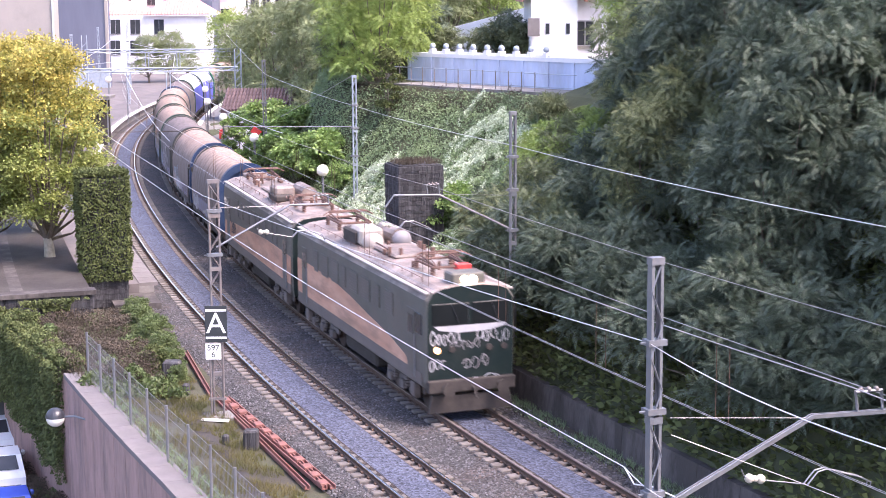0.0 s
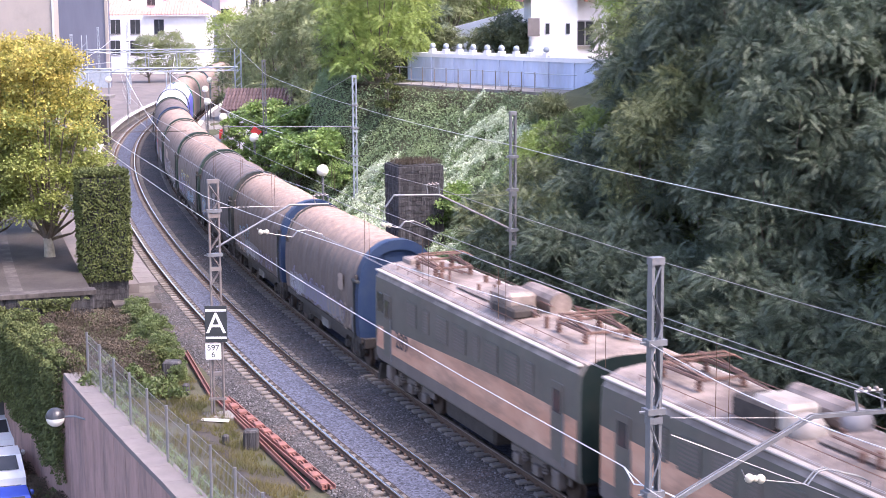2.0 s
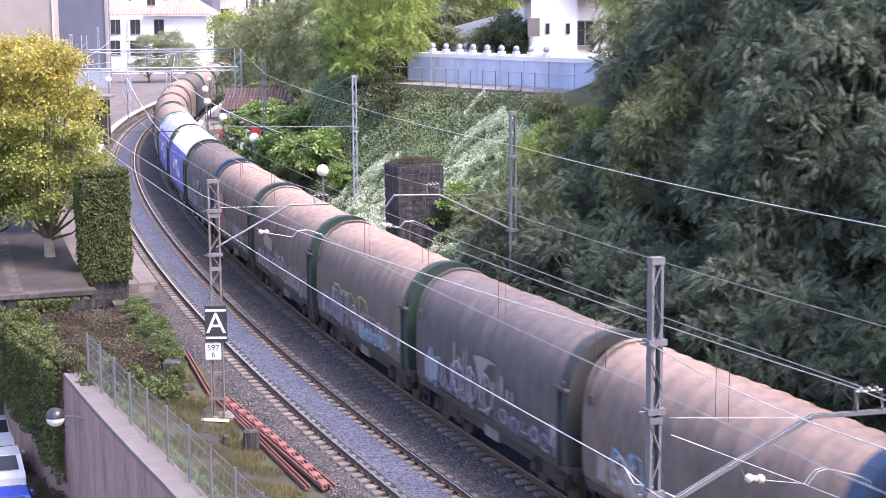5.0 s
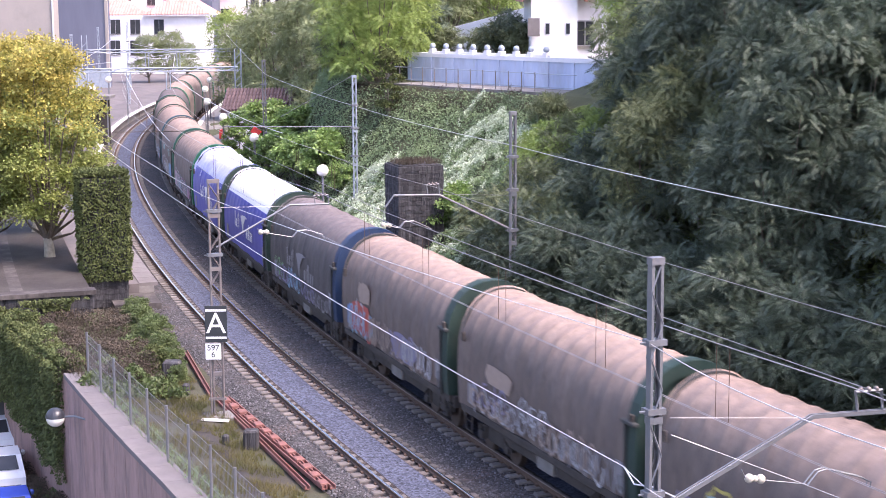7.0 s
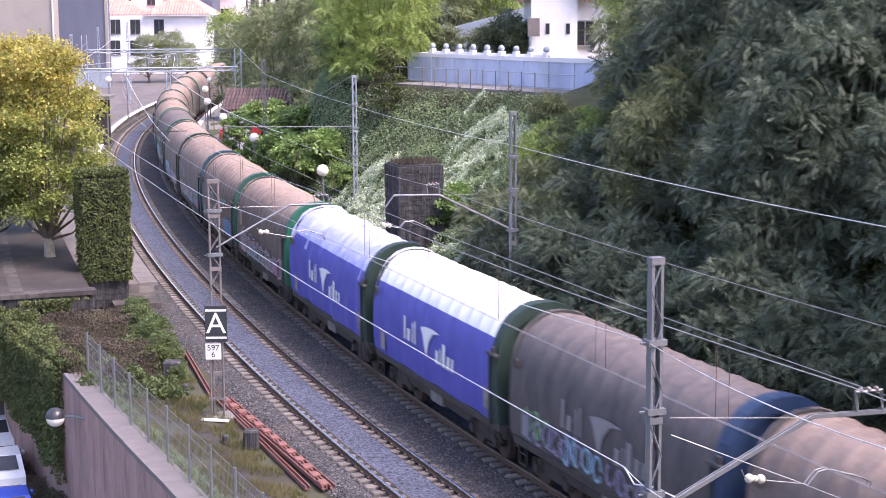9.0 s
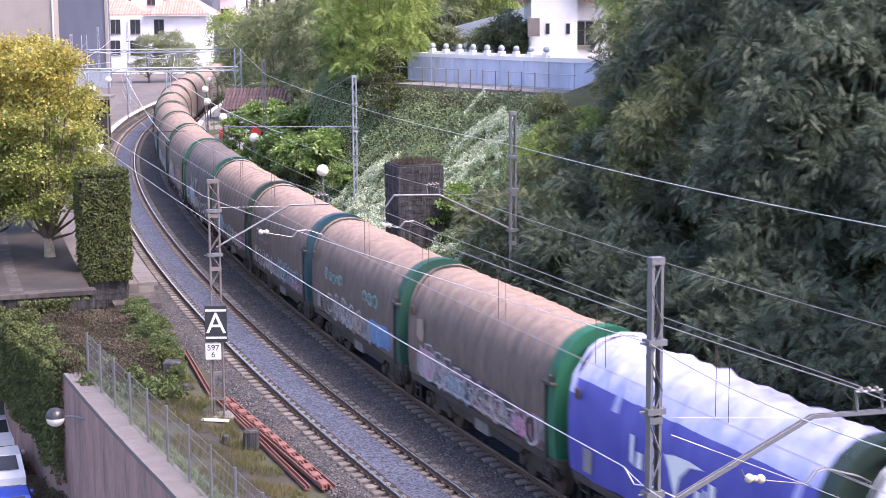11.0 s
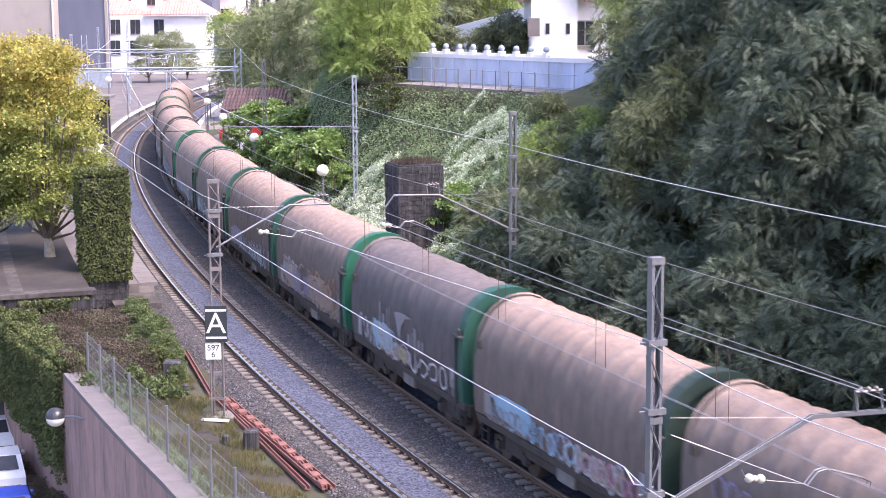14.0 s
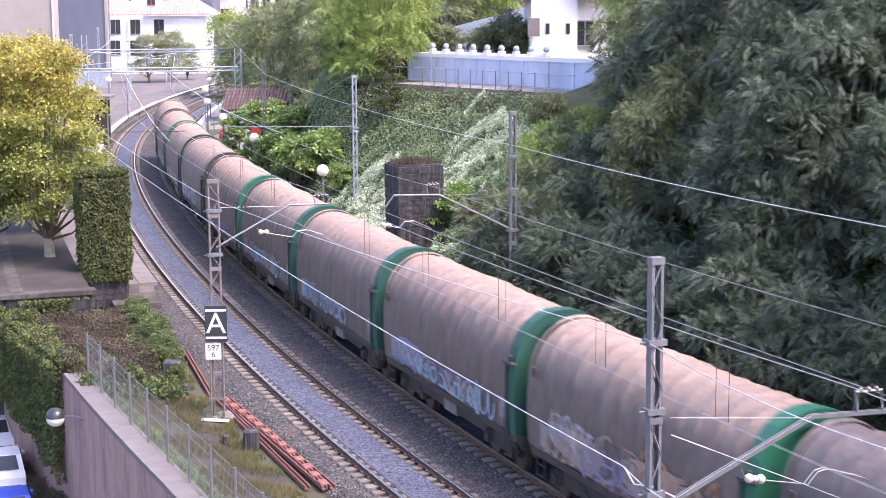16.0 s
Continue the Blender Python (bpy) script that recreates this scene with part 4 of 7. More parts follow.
    for (x0, x1, y0, y1, h, m) in ((3.0, 4.6, -1.05, -0.2, 0.5 if front else 0.28, M_UNDER), (-0.2, 2.4, -0.7, 0.7, 0.14, M_LOCO_ROOF)):
        q = (f * x0, f * x1)
        bb = part("roof_box", bx(min(q) - (5.8 if m is not M_LOCO_ROOF else 0) * f, max(q) - (5.8 if m is not M_LOCO_ROOF else 0) * f, y0, y1, 4.2, 4.2 + h, bevel=0.06), m, w)
    bm = bmesh.new()
    tube(bm, [(f * -2.6, 0.5, 4.46), (f * -0.6, 0.5, 4.46)], 0.36, 14)
    part("air_tank", bm, M_LOCO_ROOF, w, "dusty pinkish air tank")
    part("tank_cover", ball(bmesh.new(), (f * -0.5, 0.5, 4.43), 0.36, 12, 8, 0.9), PAINT["grey"] if front else M_LOCO_ROOF, w, "rounded end cover of the tank")
    part("roof_box", bx(*sorted((f * -2.2, f * -0.9)), -0.95, -0.05, 4.2, 4.82, bevel=0.1), M_LOCO_PALE if front else M_LOCO_ROOF, w, "bleached rounded equipment cover" if front else "dusty equipment cover")
    part("tank_cover", ball(bmesh.new(), (f * -0.8, -0.5, 4.3), 0.42, 12, 8, 0.9), M_LOCO_PALE if front else M_LOCO_ROOF, w, "bleached rounded cover" if front else "dusty rounded cover")
    for i in range(16):
        x, y = rng.uniform(-5.8, 5.5), rng.uniform(-0.8, 0.9)
        bm = bmesh.new()
        part("insulator_post", tube(bm, [(x, y, 4.2), (x, y, rng.uniform(4.4, 4.6))], rng.uniform(0.04, 0.09), 7), M_RUST, w)
    for i in range(5):
        x, y = rng.uniform(-5.5, 4), rng.uniform(-0.8, 0.8)
        part("bus_bar", tb([(x, y, 4.5), (x + rng.uniform(0.8, 2.2), y + rng.uniform(-0.3, 0.3), 4.52)], 0.03, 5), M_RUST, w)
    pantograph(w, f * 5.2, False)
    pantograph(w, -f * 5.6, False)
    if front:
        part("roof_chest", bx(*sorted((f * 5.9, f * 6.25)), 0.15, 0.65, 4.2, 4.58, bevel=0.02), M_REDPAINT, w, "red metal chest")
    # cab end
    xe = f * LH * 1.0

    def face(x0, x1, y0, y1, z0, z1, bevel=0.0):
        a, b = sorted((xe + f * x0, xe + f * x1))
        return bx(a, b, y0, y1, z0, z1, bevel=bevel)
    for y0, y1 in ((-1.28, -0.06), (0.06, 1.28)):
        ws = part("windscreen", face(-0.01, 0.03, y0, y1, 2.98, 3.66, 0.02), M_CABGLASS, w, "dark cab windscreen")
        part("wiper", tb([(xe + f * 0.05, (y0 + y1) / 2, 3.66), (xe + f * 0.05, (y0 + y1) / 2 + 0.25, 3.05)], 0.012, 4), M_BLACK, ws)
    part("white_strip", prism([(-1.2, 2.95), (1.2, 2.95), (1.15, 2.86), (0.6, 2.74), (-0.4, 2.72), (-1.05, 2.82)], 0, xe + f * 0.004, xe + f * 0.02), PAINT["white"], w, "peeling white strip below the windscreen")
    hb = part("headlamp_box", bx(*sorted((f * 6.9, f * 7.7)), -0.55, 0.55, 4.12, 4.56 if front else 4.4, bevel=0.05), M_LOCO_UP if front else M_LOCO_ROOF, w)
    for y in (-0.14, 0.14):
        part("headlamp", tb([(f * 7.68, y, 4.36), (f * 7.74, y, 4.36)], 0.12 if front else 0.03, 12), M_LAMPLIT if front else M_GLASSDARK, hb, "lit twin headlamp" if front else "unlit headlamp")
    for y, on in ((-1.12, front), (-0.62, False), (0.62, False), (1.12, False)):
        lamp = part("marker_lamp", tb([(xe, y, 2.2), (xe + f * 0.06, y, 2.2)], 0.1, 12), M_LAMPORANGE if on else M_UNDER, w, "glowing orange marker lamp" if on else "")
    part("bumper_beam", face(-0.1, 0.16, -1.45, 1.45, 0.85, 1.25, 0.03), M_UNDER, w)
    for s in (-0.9, 0.9):
        b = part("buffer", SW["buffer"], None, w)
        b.matrix_basis = pose(xe + f * 0.12, s, 1.03, 0, 0, 0 if f > 0 else 180)
    part("coupling_hook", tb([(xe + f * 0.1, 0, 1.0), (xe + f * 0.4, 0, 0.98), (xe + f * 0.45, 0, 0.7)], 0.05, 6), M_UNDER, w)
    part("snow_plough", prism([(-1.4, 0.2), (1.4, 0.2), (1.3, 0.75), (-1.3, 0.75)], 0, xe - f * 0.1, xe + f * 0.05), M_UNDER, w)
    if front:
        fr = random.Random(5)

        def end_scrawl(y0, y1, z0, z1, n, colour, wd):
            bm = scrawl(fr, y0, y1, z0, z1, 0, n, wd)
            bmesh.ops.transform(bm, matrix=Matrix.Translation((xe + 0.028, 0, 0)) @ pose(0, 0, 0, 0, 0, 90), verts=bm.verts)
            part("painted_tag", bm, PAINT[colour], w, "white spray-painted scrawl")
        end_scrawl(-1.35, -0.2, 2.35, 2.8, 6, "white", 0.03)
        end_scrawl(0.2, 1.3, 2.4, 2.8, 5, "white", 0.028)
        end_scrawl(-0.7, 0.3, 2.2, 2.5, 5, "grey", 0.025)
        end_scrawl(-1.4, -0.8, 1.6, 1.95, 3, "white", 0.035)
        end_scrawl(-0.3, 0.6, 1.6, 1.95, 3, "grey", 0.04)
        end_scrawl(-0.8, 1.0, 1.0, 1.3, 3, "white", 0.045)
    else:
        me = text_mesh("289", 0.8, PAINT["dark"])
        nb = part("fleet_number", me, None, w, "dark painted fleet number")
        nb.matrix_basis = Matrix.Translation((-LH + 2.75, -1.53, 2.0)) @ pose(0, 0, 0, 90, 0, 0)
    # underneath
    bm = bmesh.new()
    box(bm, -1.9, 1.9, -1.25, 1.25, 0.35, 1.0, bevel=0.08)
    part("equipment_chest", bm, M_UNDER, w)
    for e in (-1, 1):
        bg = part("bogie", tb([(e * 4.9 - 1.9, -0.2, 0.75), (e * 4.9 + 1.9, -0.2, 0.75)], 0.2, 6), M_UNDER, w)
        bm = bmesh.new()
        for s in (-1, 1):
            box(bm, e * 4.9 - 1.9, e * 4.9 + 1.9, s * 1.15 - 0.06, s * 1.15 + 0.06, 0.55, 0.78, bevel=0.03)
            for q in (-1.3, 0.0, 1.3):
                box(bm, e * 4.9 + q - 0.2, e * 4.9 + q + 0.2, s * 1.25 - 0.1, s * 1.25 + 0.1, 0.35, 0.65, bevel=0.03)
            for q in (-0.65, 0.65):
                for h in range(5):
                    tube(bm, [(e * 4.9 + q, s * 1.3, 0.6 + h * 0.09), (e * 4.9 + q, s * 1.3, 0.65 + h * 0.09)], 0.11, 8)
            box(bm, e * 6.5 - 0.2, e * 6.5 + 0.2, s * 1.38 - 0.12, s * 1.38 + 0.12, 0.5, 0.95, bevel=0.03)
        part("side_frame", bm, M_LOCO_LOW, bg)
        for q in (-1.5, 0.0, 1.5):
            ws = part("wheelset", SW["wheelset"], None, bg)
            ws.matrix_basis = pose(e * 4.9 + q, 0, 0)
    MOVING.append((w, s_mid, 4.9))


build_loco(True, 21.75 - 0.6 - LH + 0.0)
build_loco(False, 21.75 + 0.45 + LH)
for k in range(23):
    build_wagon(k)


# ---- platforms, walls and the old bridge piers ----
def frange(a, b, st):
    n = max(1, int(round((b - a) / st)))
    return [a + (b - a) * i / n for i in range(n + 1)]


def build_platforms():
    # left-hand platform: slab, pale coping stones along its edge
    pl = thing("platform_west", "low station platform with pale coping stones and grey surface", "platform", kind="structure")
    part("slab", ribbon([(-6.0, -0.5), (-6.0, 0.42), (-2.62, 0.42), (-2.62, -0.5)], frange(72.5, 300, 3)), M_YARD, pl, "worn grey-pink platform surface")
    part("face", ribbon([(-2.62, -0.5), (-2.62, 0.3), (-1.95, 0.3), (-1.95, -0.5)], frange(72.5, 300, 3)), M_CONC, pl)
    y = 72.5
    for i in range(90):
        e = y + 1.35
        part("coping_stone", ribbon([(-2.6, 0.3), (-2.6, 0.45), (-1.78, 0.45), (-1.78, 0.3)], [y + 0.012, e - 0.012]), M_COPING, pl)
        y = e
    part("edge_line", ribbon([(-2.3, 0.452), (-2.3, 0.458), (-1.79, 0.458), (-1.79, 0.452)], frange(96, 300, 3)), M_WHITELINE, pl, "white painted edge")
    part("ramp", ribbon([(-4.0, -0.5), (-4.0, 0.0), (-2.0, 0.0), (-2.0, -0.5)], [70.0, 72.48]), M_CONC_DARK, pl, "sunken dark concrete platform end")
    pr = thing("platform_east", "station platform edge behind the train in grey concrete", "platform", kind="structure")
    part("slab", ribbon([(GAP + 1.75, -0.5), (GAP + 1.75, 0.45), (GAP + 6, 0.45), (GAP + 6, -0.5)], frange(84, 300, 3)), M_CONC, pr)
    part("edge_line", ribbon([(GAP + 1.73, 0.44), (GAP + 1.73, 0.47), (GAP + 2.2, 0.47), (GAP + 2.2, 0.44)], frange(84, 300, 3)), M_WHITELINE, pr, "white edge line")


build_platforms()


def build_walls():
    # street-side retaining wall with panels and pale coping
    w = thing("retaining_wall", "pinkish cast concrete retaining wall with pale coping above the street", "wall", kind="structure")
    ys = frange(26, 66.6, 1.4)
    for a, b in zip(ys, ys[1:]):
        o0, o1 = left_wall_o(a), left_wall_o(b)
        bm = bmesh.new()
        loft(bm, [[at(y, o - 0.28, -5.2), at(y, o - 0.28, 0.3), at(y, o - 0.04, 0.3), at(y, o - 0.04, -5.2)] for y, o in ((a + 0.025, o0), (b - 0.025, o1))])
        part("panel", bm, M_CONC_PINK, w)
        if b < 57.8:
            bm = bmesh.new()
            loft(bm, [[at(y, o - 0.36, 0.3), at(y, o - 0.36, 0.46), at(y, o + 0.40, 0.46), at(y, o + 0.40, 0.3)] for y, o in ((a + 0.006, o0), (b - 0.006, o1))])
            part("coping_stone", bm, M_COPING, w)
    # front wall of the raised square
    pw = thing("plaza_wall", "low dark stone wall with a grey kerb round the raised square", "wall", kind="structure")
    n = 12
    for r in range(4):
        for i in range(n + (r % 2)):
            o0 = -5.2 - (12.0 / n) * (i - 0.5 * (r % 2))
            o1 = o0 - 12.0 / n
            o0, o1 = min(o0, -5.2), max(o1, -17.2)
            bm = bmesh.new()
            loft(bm, [[at(66.75, o, 0.1 + r * 0.27), at(66.75, o, 0.355 + r * 0.27), at(67.1, o, 0.355 + r * 0.27), at(67.1, o, 0.1 + r * 0.27)] for o in (o1 + 0.012, o0 - 0.012)])
            part("stone", bm, M_STONE, pw)
    part("kerb", loft(bmesh.new(), [[at(66.65, o, 1.18), at(66.65, o, 1.36), at(67.35, o, 1.36), at(67.35, o, 1.18)] for o in (-17.4, -5.1)]), M_CONC_DARK, pw, "grey stone kerb")
    part("kerb", ribbon([(-14.2, 1.18), (-14.2, 1.38), (-13.6, 1.38), (-13.6, 1.18)], frange(67.4, 90, 2)), M_CONC_DARK, pw, "grey stone kerb")
    # pale bands in the paving
    pb = thing("paving_bands", "pale stone bands set in the brown paving of the square", "paving", kind="structure")
    for o in (-8.4, -11.2):
        part("band", ribbon([(o, 1.29), (o, 1.306), (o + 0.5, 1.306), (o + 0.5, 1.29)], frange(67.4, 92, 3)), M_CONC_DARK, pb)
    # low wall at the foot of the bank
    lw = thing("bank_wall", "low stained concrete wall at the foot of the bank", "wall", kind="structure")
    ys = frange(22, 80, 2.0)
    for a, b in zip(ys, ys[1:]):
        part("block", ribbon([(6.7, -0.5), (6.78, 0.62), (7.12, 0.62), (7.12, -0.5)], [a + 0.01, b - 0.01]), M_CONC_DARK, lw)


build_walls()


def stone_pier(y, o, wid, dep, top, label):
    """An old bridge pier of rough stone courses."""
    p = thing("stone_pier", label, "bridge pier", place(y, o, 0.0), group="old bridge piers")
    rng = random.Random(int(y * 10))
    part("core", bx(-wid / 2 + 0.06, wid / 2 - 0.06, -dep / 2 + 0.06, dep / 2 - 0.06, -0.5, top - 0.02), M_STONE, p)
    z = -0.3
    while z < top - 0.2:
        h = rng.uniform(0.12, 0.24)
        h = min(h, top - z)
        for side in range(4):
            length = wid if side % 2 == 0 else dep
            u = -length / 2
            while u < length / 2 - 0.05:
                l = min(rng.uniform(0.15, 0.42), length / 2 - u)
                d = rng.uniform(0.0, 0.045)
                half = (dep if side % 2 == 0 else wid) / 2
                bm = bx(u + 0.002, u + l - 0.002, half - 0.1, half + d * 0.9, z + 0.002, z + h - 0.002, bevel=0.01)
                for v in bm.verts:
                    v.co += 0.035 * noise.noise_vector(v.co * 3.1 + Vector((side * 7, y, 0)))
                st = part("stone", bm, M_STONE, p)
                st.matrix_basis = pose(0, 0, 0, 0, 0, 90 * side)
                u += l
        z += h
    return p


stone_pier(67.8, 8.75, 2.0, 2.0, 5.9, "dark weathered stone bridge pier with moss on top")
stone_pier(72.0, -4.15, 1.8, 1.8, 5.3, "old stone bridge pier clad in thick ivy")


# ---- overhead line ----
def lattice_mast(y, o, top, material, label, base=-0.3, wid=0.22, dep=0.15, at_place=None):
    """Two channel legs with flat lacing."""
    m = Matrix.Translation(at_place) @ pose(0, 0, 0, 0, 0, heading(y)) if at_place else place(y, o, 0)
    p = thing("catenary_mast", label, "catenary mast", m, group="overhead line masts")
    for s in (-1, 1):
        a, b, f = s * wid / 2, s * (wid / 2 - 0.05), dep / 2
        section = [(-f, a), (f, a), (f, b), (f - 0.015, b), (f - 0.015, a - s * 0.015), (-f + 0.015, a - s * 0.015), (-f + 0.015, b), (-f, b)]
        part("leg", prism(section, 2, base, top), material, p)
    z, i = base + 0.5, 0
    while z < top - 0.5:
        for q in (-1, 1):
            a, b = (-1, 1) if i % 2 == 0 else (1, -1)
            part("brace", tb([(q * dep / 2, a * wid / 2, z), (q * dep / 2, b * wid / 2, z + 0.55)], 0.016, 4), material, p)
        z += 0.55
        i += 1
    for z in (1.2, 2.9, 4.6, 6.3, top - 0.06):
        if z < top:
            part("batten_plate", bx(-dep / 2 - 0.015, dep / 2 + 0.015, -wid / 2 - 0.01, wid / 2 + 0.01, z - 0.06, z + 0.06), material, p)
    part("footing", bx(-0.45, 0.45, -0.45, 0.45, base - 0.3, base + 0.15, bevel=0.03), M_CONC, p)
    for z in ((5.05, 6.45, 7.6) if top > 8 else (5.05, 6.45)):
        c = part("collar", bx(-dep / 2 - 0.04, dep / 2 + 0.04, -wid / 2 - 0.06, wid / 2 + 0.06, z - 0.05, z + 0.05), M_GALV, p)
        part("bolt", tb([(0, wid / 2 + 0.02, z), (0, wid / 2 + 0.16, z)], 0.02, 5), M_GALV, c)
    return p


def ray_at(px, py, d):
    """The point d metres ahead on the view line through that column and row."""
    v = CAM.to_3x3() @ Vector(((px - 784) / 2891.8, (441 - py) / 2891.8, -1))
    return EYE + v * (d / v.y)


def girder(pts, w, h):
    """A pressed steel box beam: a bar with raised edges on both sides of a groove."""
    bm = bmesh.new()
    pts = [Vector(p) for p in pts]
    for e in (-1, 1):
        rings = []
        for i, p in enumerate(pts):
            d = (pts[min(i + 1, len(pts) - 1)] - pts[max(i - 1, 0)]).normalized()
            u = d.cross(Vector((1, 0, 0))).normalized()
            x = Vector((1, 0, 0))
            rings.append([p + x * (e * w * 0.5) + u * h, p + x * (e * w * 0.22) + u * h, p + x * (e * w * 0.22) - u * h, p + x * (e * w * 0.5) - u * h])
        loft(bm, rings)
    tube(bm, pts, h * 0.7, 4)
    return bm


def cantilever(mast, strut, stay, clamp, beads, rod, loop, box_beam=False):
    """Bracket in the mast's own upright plane: strut with level tip, stay, messenger clamp, insulator and registration arm."""
    m = mast.matrix_basis
    inv, n = m.inverted(), m.col[0].xyz

    def spot(px, py, off=0.0):
        v = ray_at(px, py, 10.0) - EYE
        q = inv @ (EYE + v * (n.dot(m.translation - EYE) / n.dot(v)))
        return Vector((off, q.y, q.z))
    pts = [spot(*q) for q in strut]
    br = part("bracket", girder(pts, 0.11, 0.035) if box_beam else tb(pts, 0.036, 8), M_GALV, mast, "galvanised steel cantilever")
    part("stay", tb([spot(*q) for q in stay], 0.006, 5), M_WIREDARK, br)
    c, k = [spot(*q) for q in clamp], 0.035 if box_beam else 0.03
    part("clamp", tb([c[0], c[1], c[2], c[3]], k, 6), M_GALV, br)
    bm = bmesh.new()
    for i in range(3):
        ball(bm, c[1].lerp(c[2], 0.2 + 0.3 * i) + Vector((0, 0, 0.03)), 0.05, 8, 6)
    part("saddle", bm, M_MASTBROWN, br)
    bm = bmesh.new()
    a, b = (spot(*q) for q in beads)
    for i in range(3):
        ball(bm, a.lerp(b, i / 2), 0.085 if i != 1 else 0.06, 10, 7)
    part("insulator", bm, M_PORC, br, "cream porcelain insulator")
    part("steady_rod", tb([spot(*q) for q in rod], 0.014, 5), M_GALV, br)
    for off in (-0.05, 0.05):
        part("registration_arm", tb([spot(*q, off) for q in loop], 0.016, 6), M_GALV, br)


MAST_A, MAST_B = sight(1166, 26.0, 0), sight(375, 51.0, 0)
MAST_C, MAST_D, MAST_E, MAST_F = sight(909, 56.0, 0), sight(629, 82.0, 0), sight(470, 101.0, 0), sight(122, 96.0, 0)
ma = lattice_mast(26.0, 0, 9.0, M_GALV, "tall galvanised lattice catenary mast beside the track", at_place=MAST_A)
cantilever(ma, ((1180, 893), (1437, 737), (1575, 727)), ((1186, 740), (1437, 740)), ((1518, 728), (1514, 694), (1560, 690), (1562, 726)),
           ((1326, 847), (1346, 848)), ((1312, 832), (1318, 845), (1350, 850), (1425, 857)), ((1425, 858), (1444, 834), (1460, 829), (1520, 843), (1538, 852), (1536, 861)), True)
mb = lattice_mast(51.0, 0, 7.45, M_MASTBROWN, "weathered steel ladder-type catenary mast beside the signs", at_place=MAST_B, dep=0.12, wid=0.36)
cantilever(mb, ((383, 438), (513, 363), (582, 361)), ((380, 368), (505, 365)), ((558, 361), (555, 347), (580, 345), (582, 360)),
           ((461, 411), (472, 411)), ((455, 405), (461, 411), (475, 413), (517, 420)), ((517, 420), (527, 409), (542, 407), (570, 415), (575, 425)))
mc = lattice_mast(56.0, 0, 9.15, M_GALV, "galvanised lattice catenary mast at the foot of the bank", at_place=MAST_C)
cantilever(mc, ((906, 407), (777, 345), (697, 346), (682, 367)), ((905, 346), (777, 344)), ((757, 345), (755, 328), (776, 326), (778, 344)),
           ((678, 398), (689, 399)), ((680, 366), (679, 398), (689, 400), (706, 404)), ((706, 404), (716, 393), (732, 391), (757, 402), (763, 406)))
lattice_mast(82.0, 0, 9.1, M_GALV_BLUE, "pale blue lattice catenary mast by the creepers", at_place=MAST_D)
lattice_mast(101.0, 0, 9.1, M_GALV, "slim lattice catenary mast near the tiled shed", at_place=MAST_E)
lattice_mast(96.0, 0, 8.6, M_GALV_BLUE, "pale lattice mast half hidden by the yellow tree", at_place=MAST_F)


def wire(label, pts, r=0.014, material=None, sag=0.25, name="overhead_wire"):
    out = []
    for a, b in zip(pts, pts[1:]):
        a, b = Vector(a), Vector(b)
        for i in range(9):
            t = i / 8
            if out and i == 0:
                continue
            p = a.lerp(b, t)
            p.z -= 4 * sag * t * (1 - t)
            out.append(p)
    return solo(name, tb(out, r, 5), material or M_WIRE, label, "wire", group="overhead wires")


# feeders along the left-hand masts
wire("bright aluminium feeder cable along the masts", [ray_at(1568, 795, 17), ray_at(1148, 607, 26), ray_at(360, 347, 51), ray_at(122, 192, 96)], 0.009, sag=0.12)
wire("bright aluminium feeder cable with a looped joint", [ray_at(1230, 900, 24), ray_at(1105, 827, 27), ray_at(360, 386, 51), ray_at(122, 212, 96)], 0.010, sag=0.15)
wire("looped jumper on the feeder cable", [ray_at(1105, 827, 26.6), ray_at(1122, 857, 26.4), ray_at(1155, 862, 26.2), ray_at(1195, 880, 26.0)], 0.015, sag=0.0)
# earth wire on the right-hand masts
wire("bright earth wire strung along the bank masts", [ray_at(1568, 402, 33), ray_at(910, 258, 56), ray_at(628, 188, 82), ray_at(470, 132, 101), ray_at(400, 60, 130)], 0.011, sag=0.1)
# messenger and contact wires with droppers
M2 = [ray_at(1568, 579, 33), ray_at(768, 331, 57), ray_at(560, 265, 80), ray_at(430, 214, 101), ray_at(310, 140, 135)]
wire("bright messenger wire over the second track", M2, 0.009, M_WIREDARK, sag=0.12)
C2 = [at(y, GAP + 0.1, 5.35) for y in (24, 40, 57, 79, 101, 118, 135, 160)]
wire("contact wire over the second track", C2, 0.010, M_WIREDARK, 0.0)
M1 = [at(8, 0.0, 6.9), at(25.6, 0.0, 6.92), at(51.3, 0.0, 6.95), at(79, 0.0, 6.8), at(104, 0.0, 6.7), at(132, 0, 6.8), at(160, 0, 6.8)]
wire("messenger wire over the first track", M1, 0.011, M_WIREDARK, 0.2)
C1W = [at(y, 0.1, 5.36 + 0.008 * max(0, min(y, 50) - 26)) for y in (8, 26, 30, 34, 39, 45, 51, 58, 65, 79, 104, 132, 160)]
for off in (-0.03, 0.03):
    wire("contact wire over the first track", [p + Vector((off, 0, 0)) for p in C1W], 0.006, M_WIREDARK, 0.0)


def drop(o, y, z0, z1):
    for q in (-0.2, 0.2):
        solo("dropper_wire", tb([at(y + q, o, z0), at(y + q, o, z1)], 0.007, 4), M_RAIL, "thin dark dropper between messenger and contact wire", "wire", group="dropper wires")


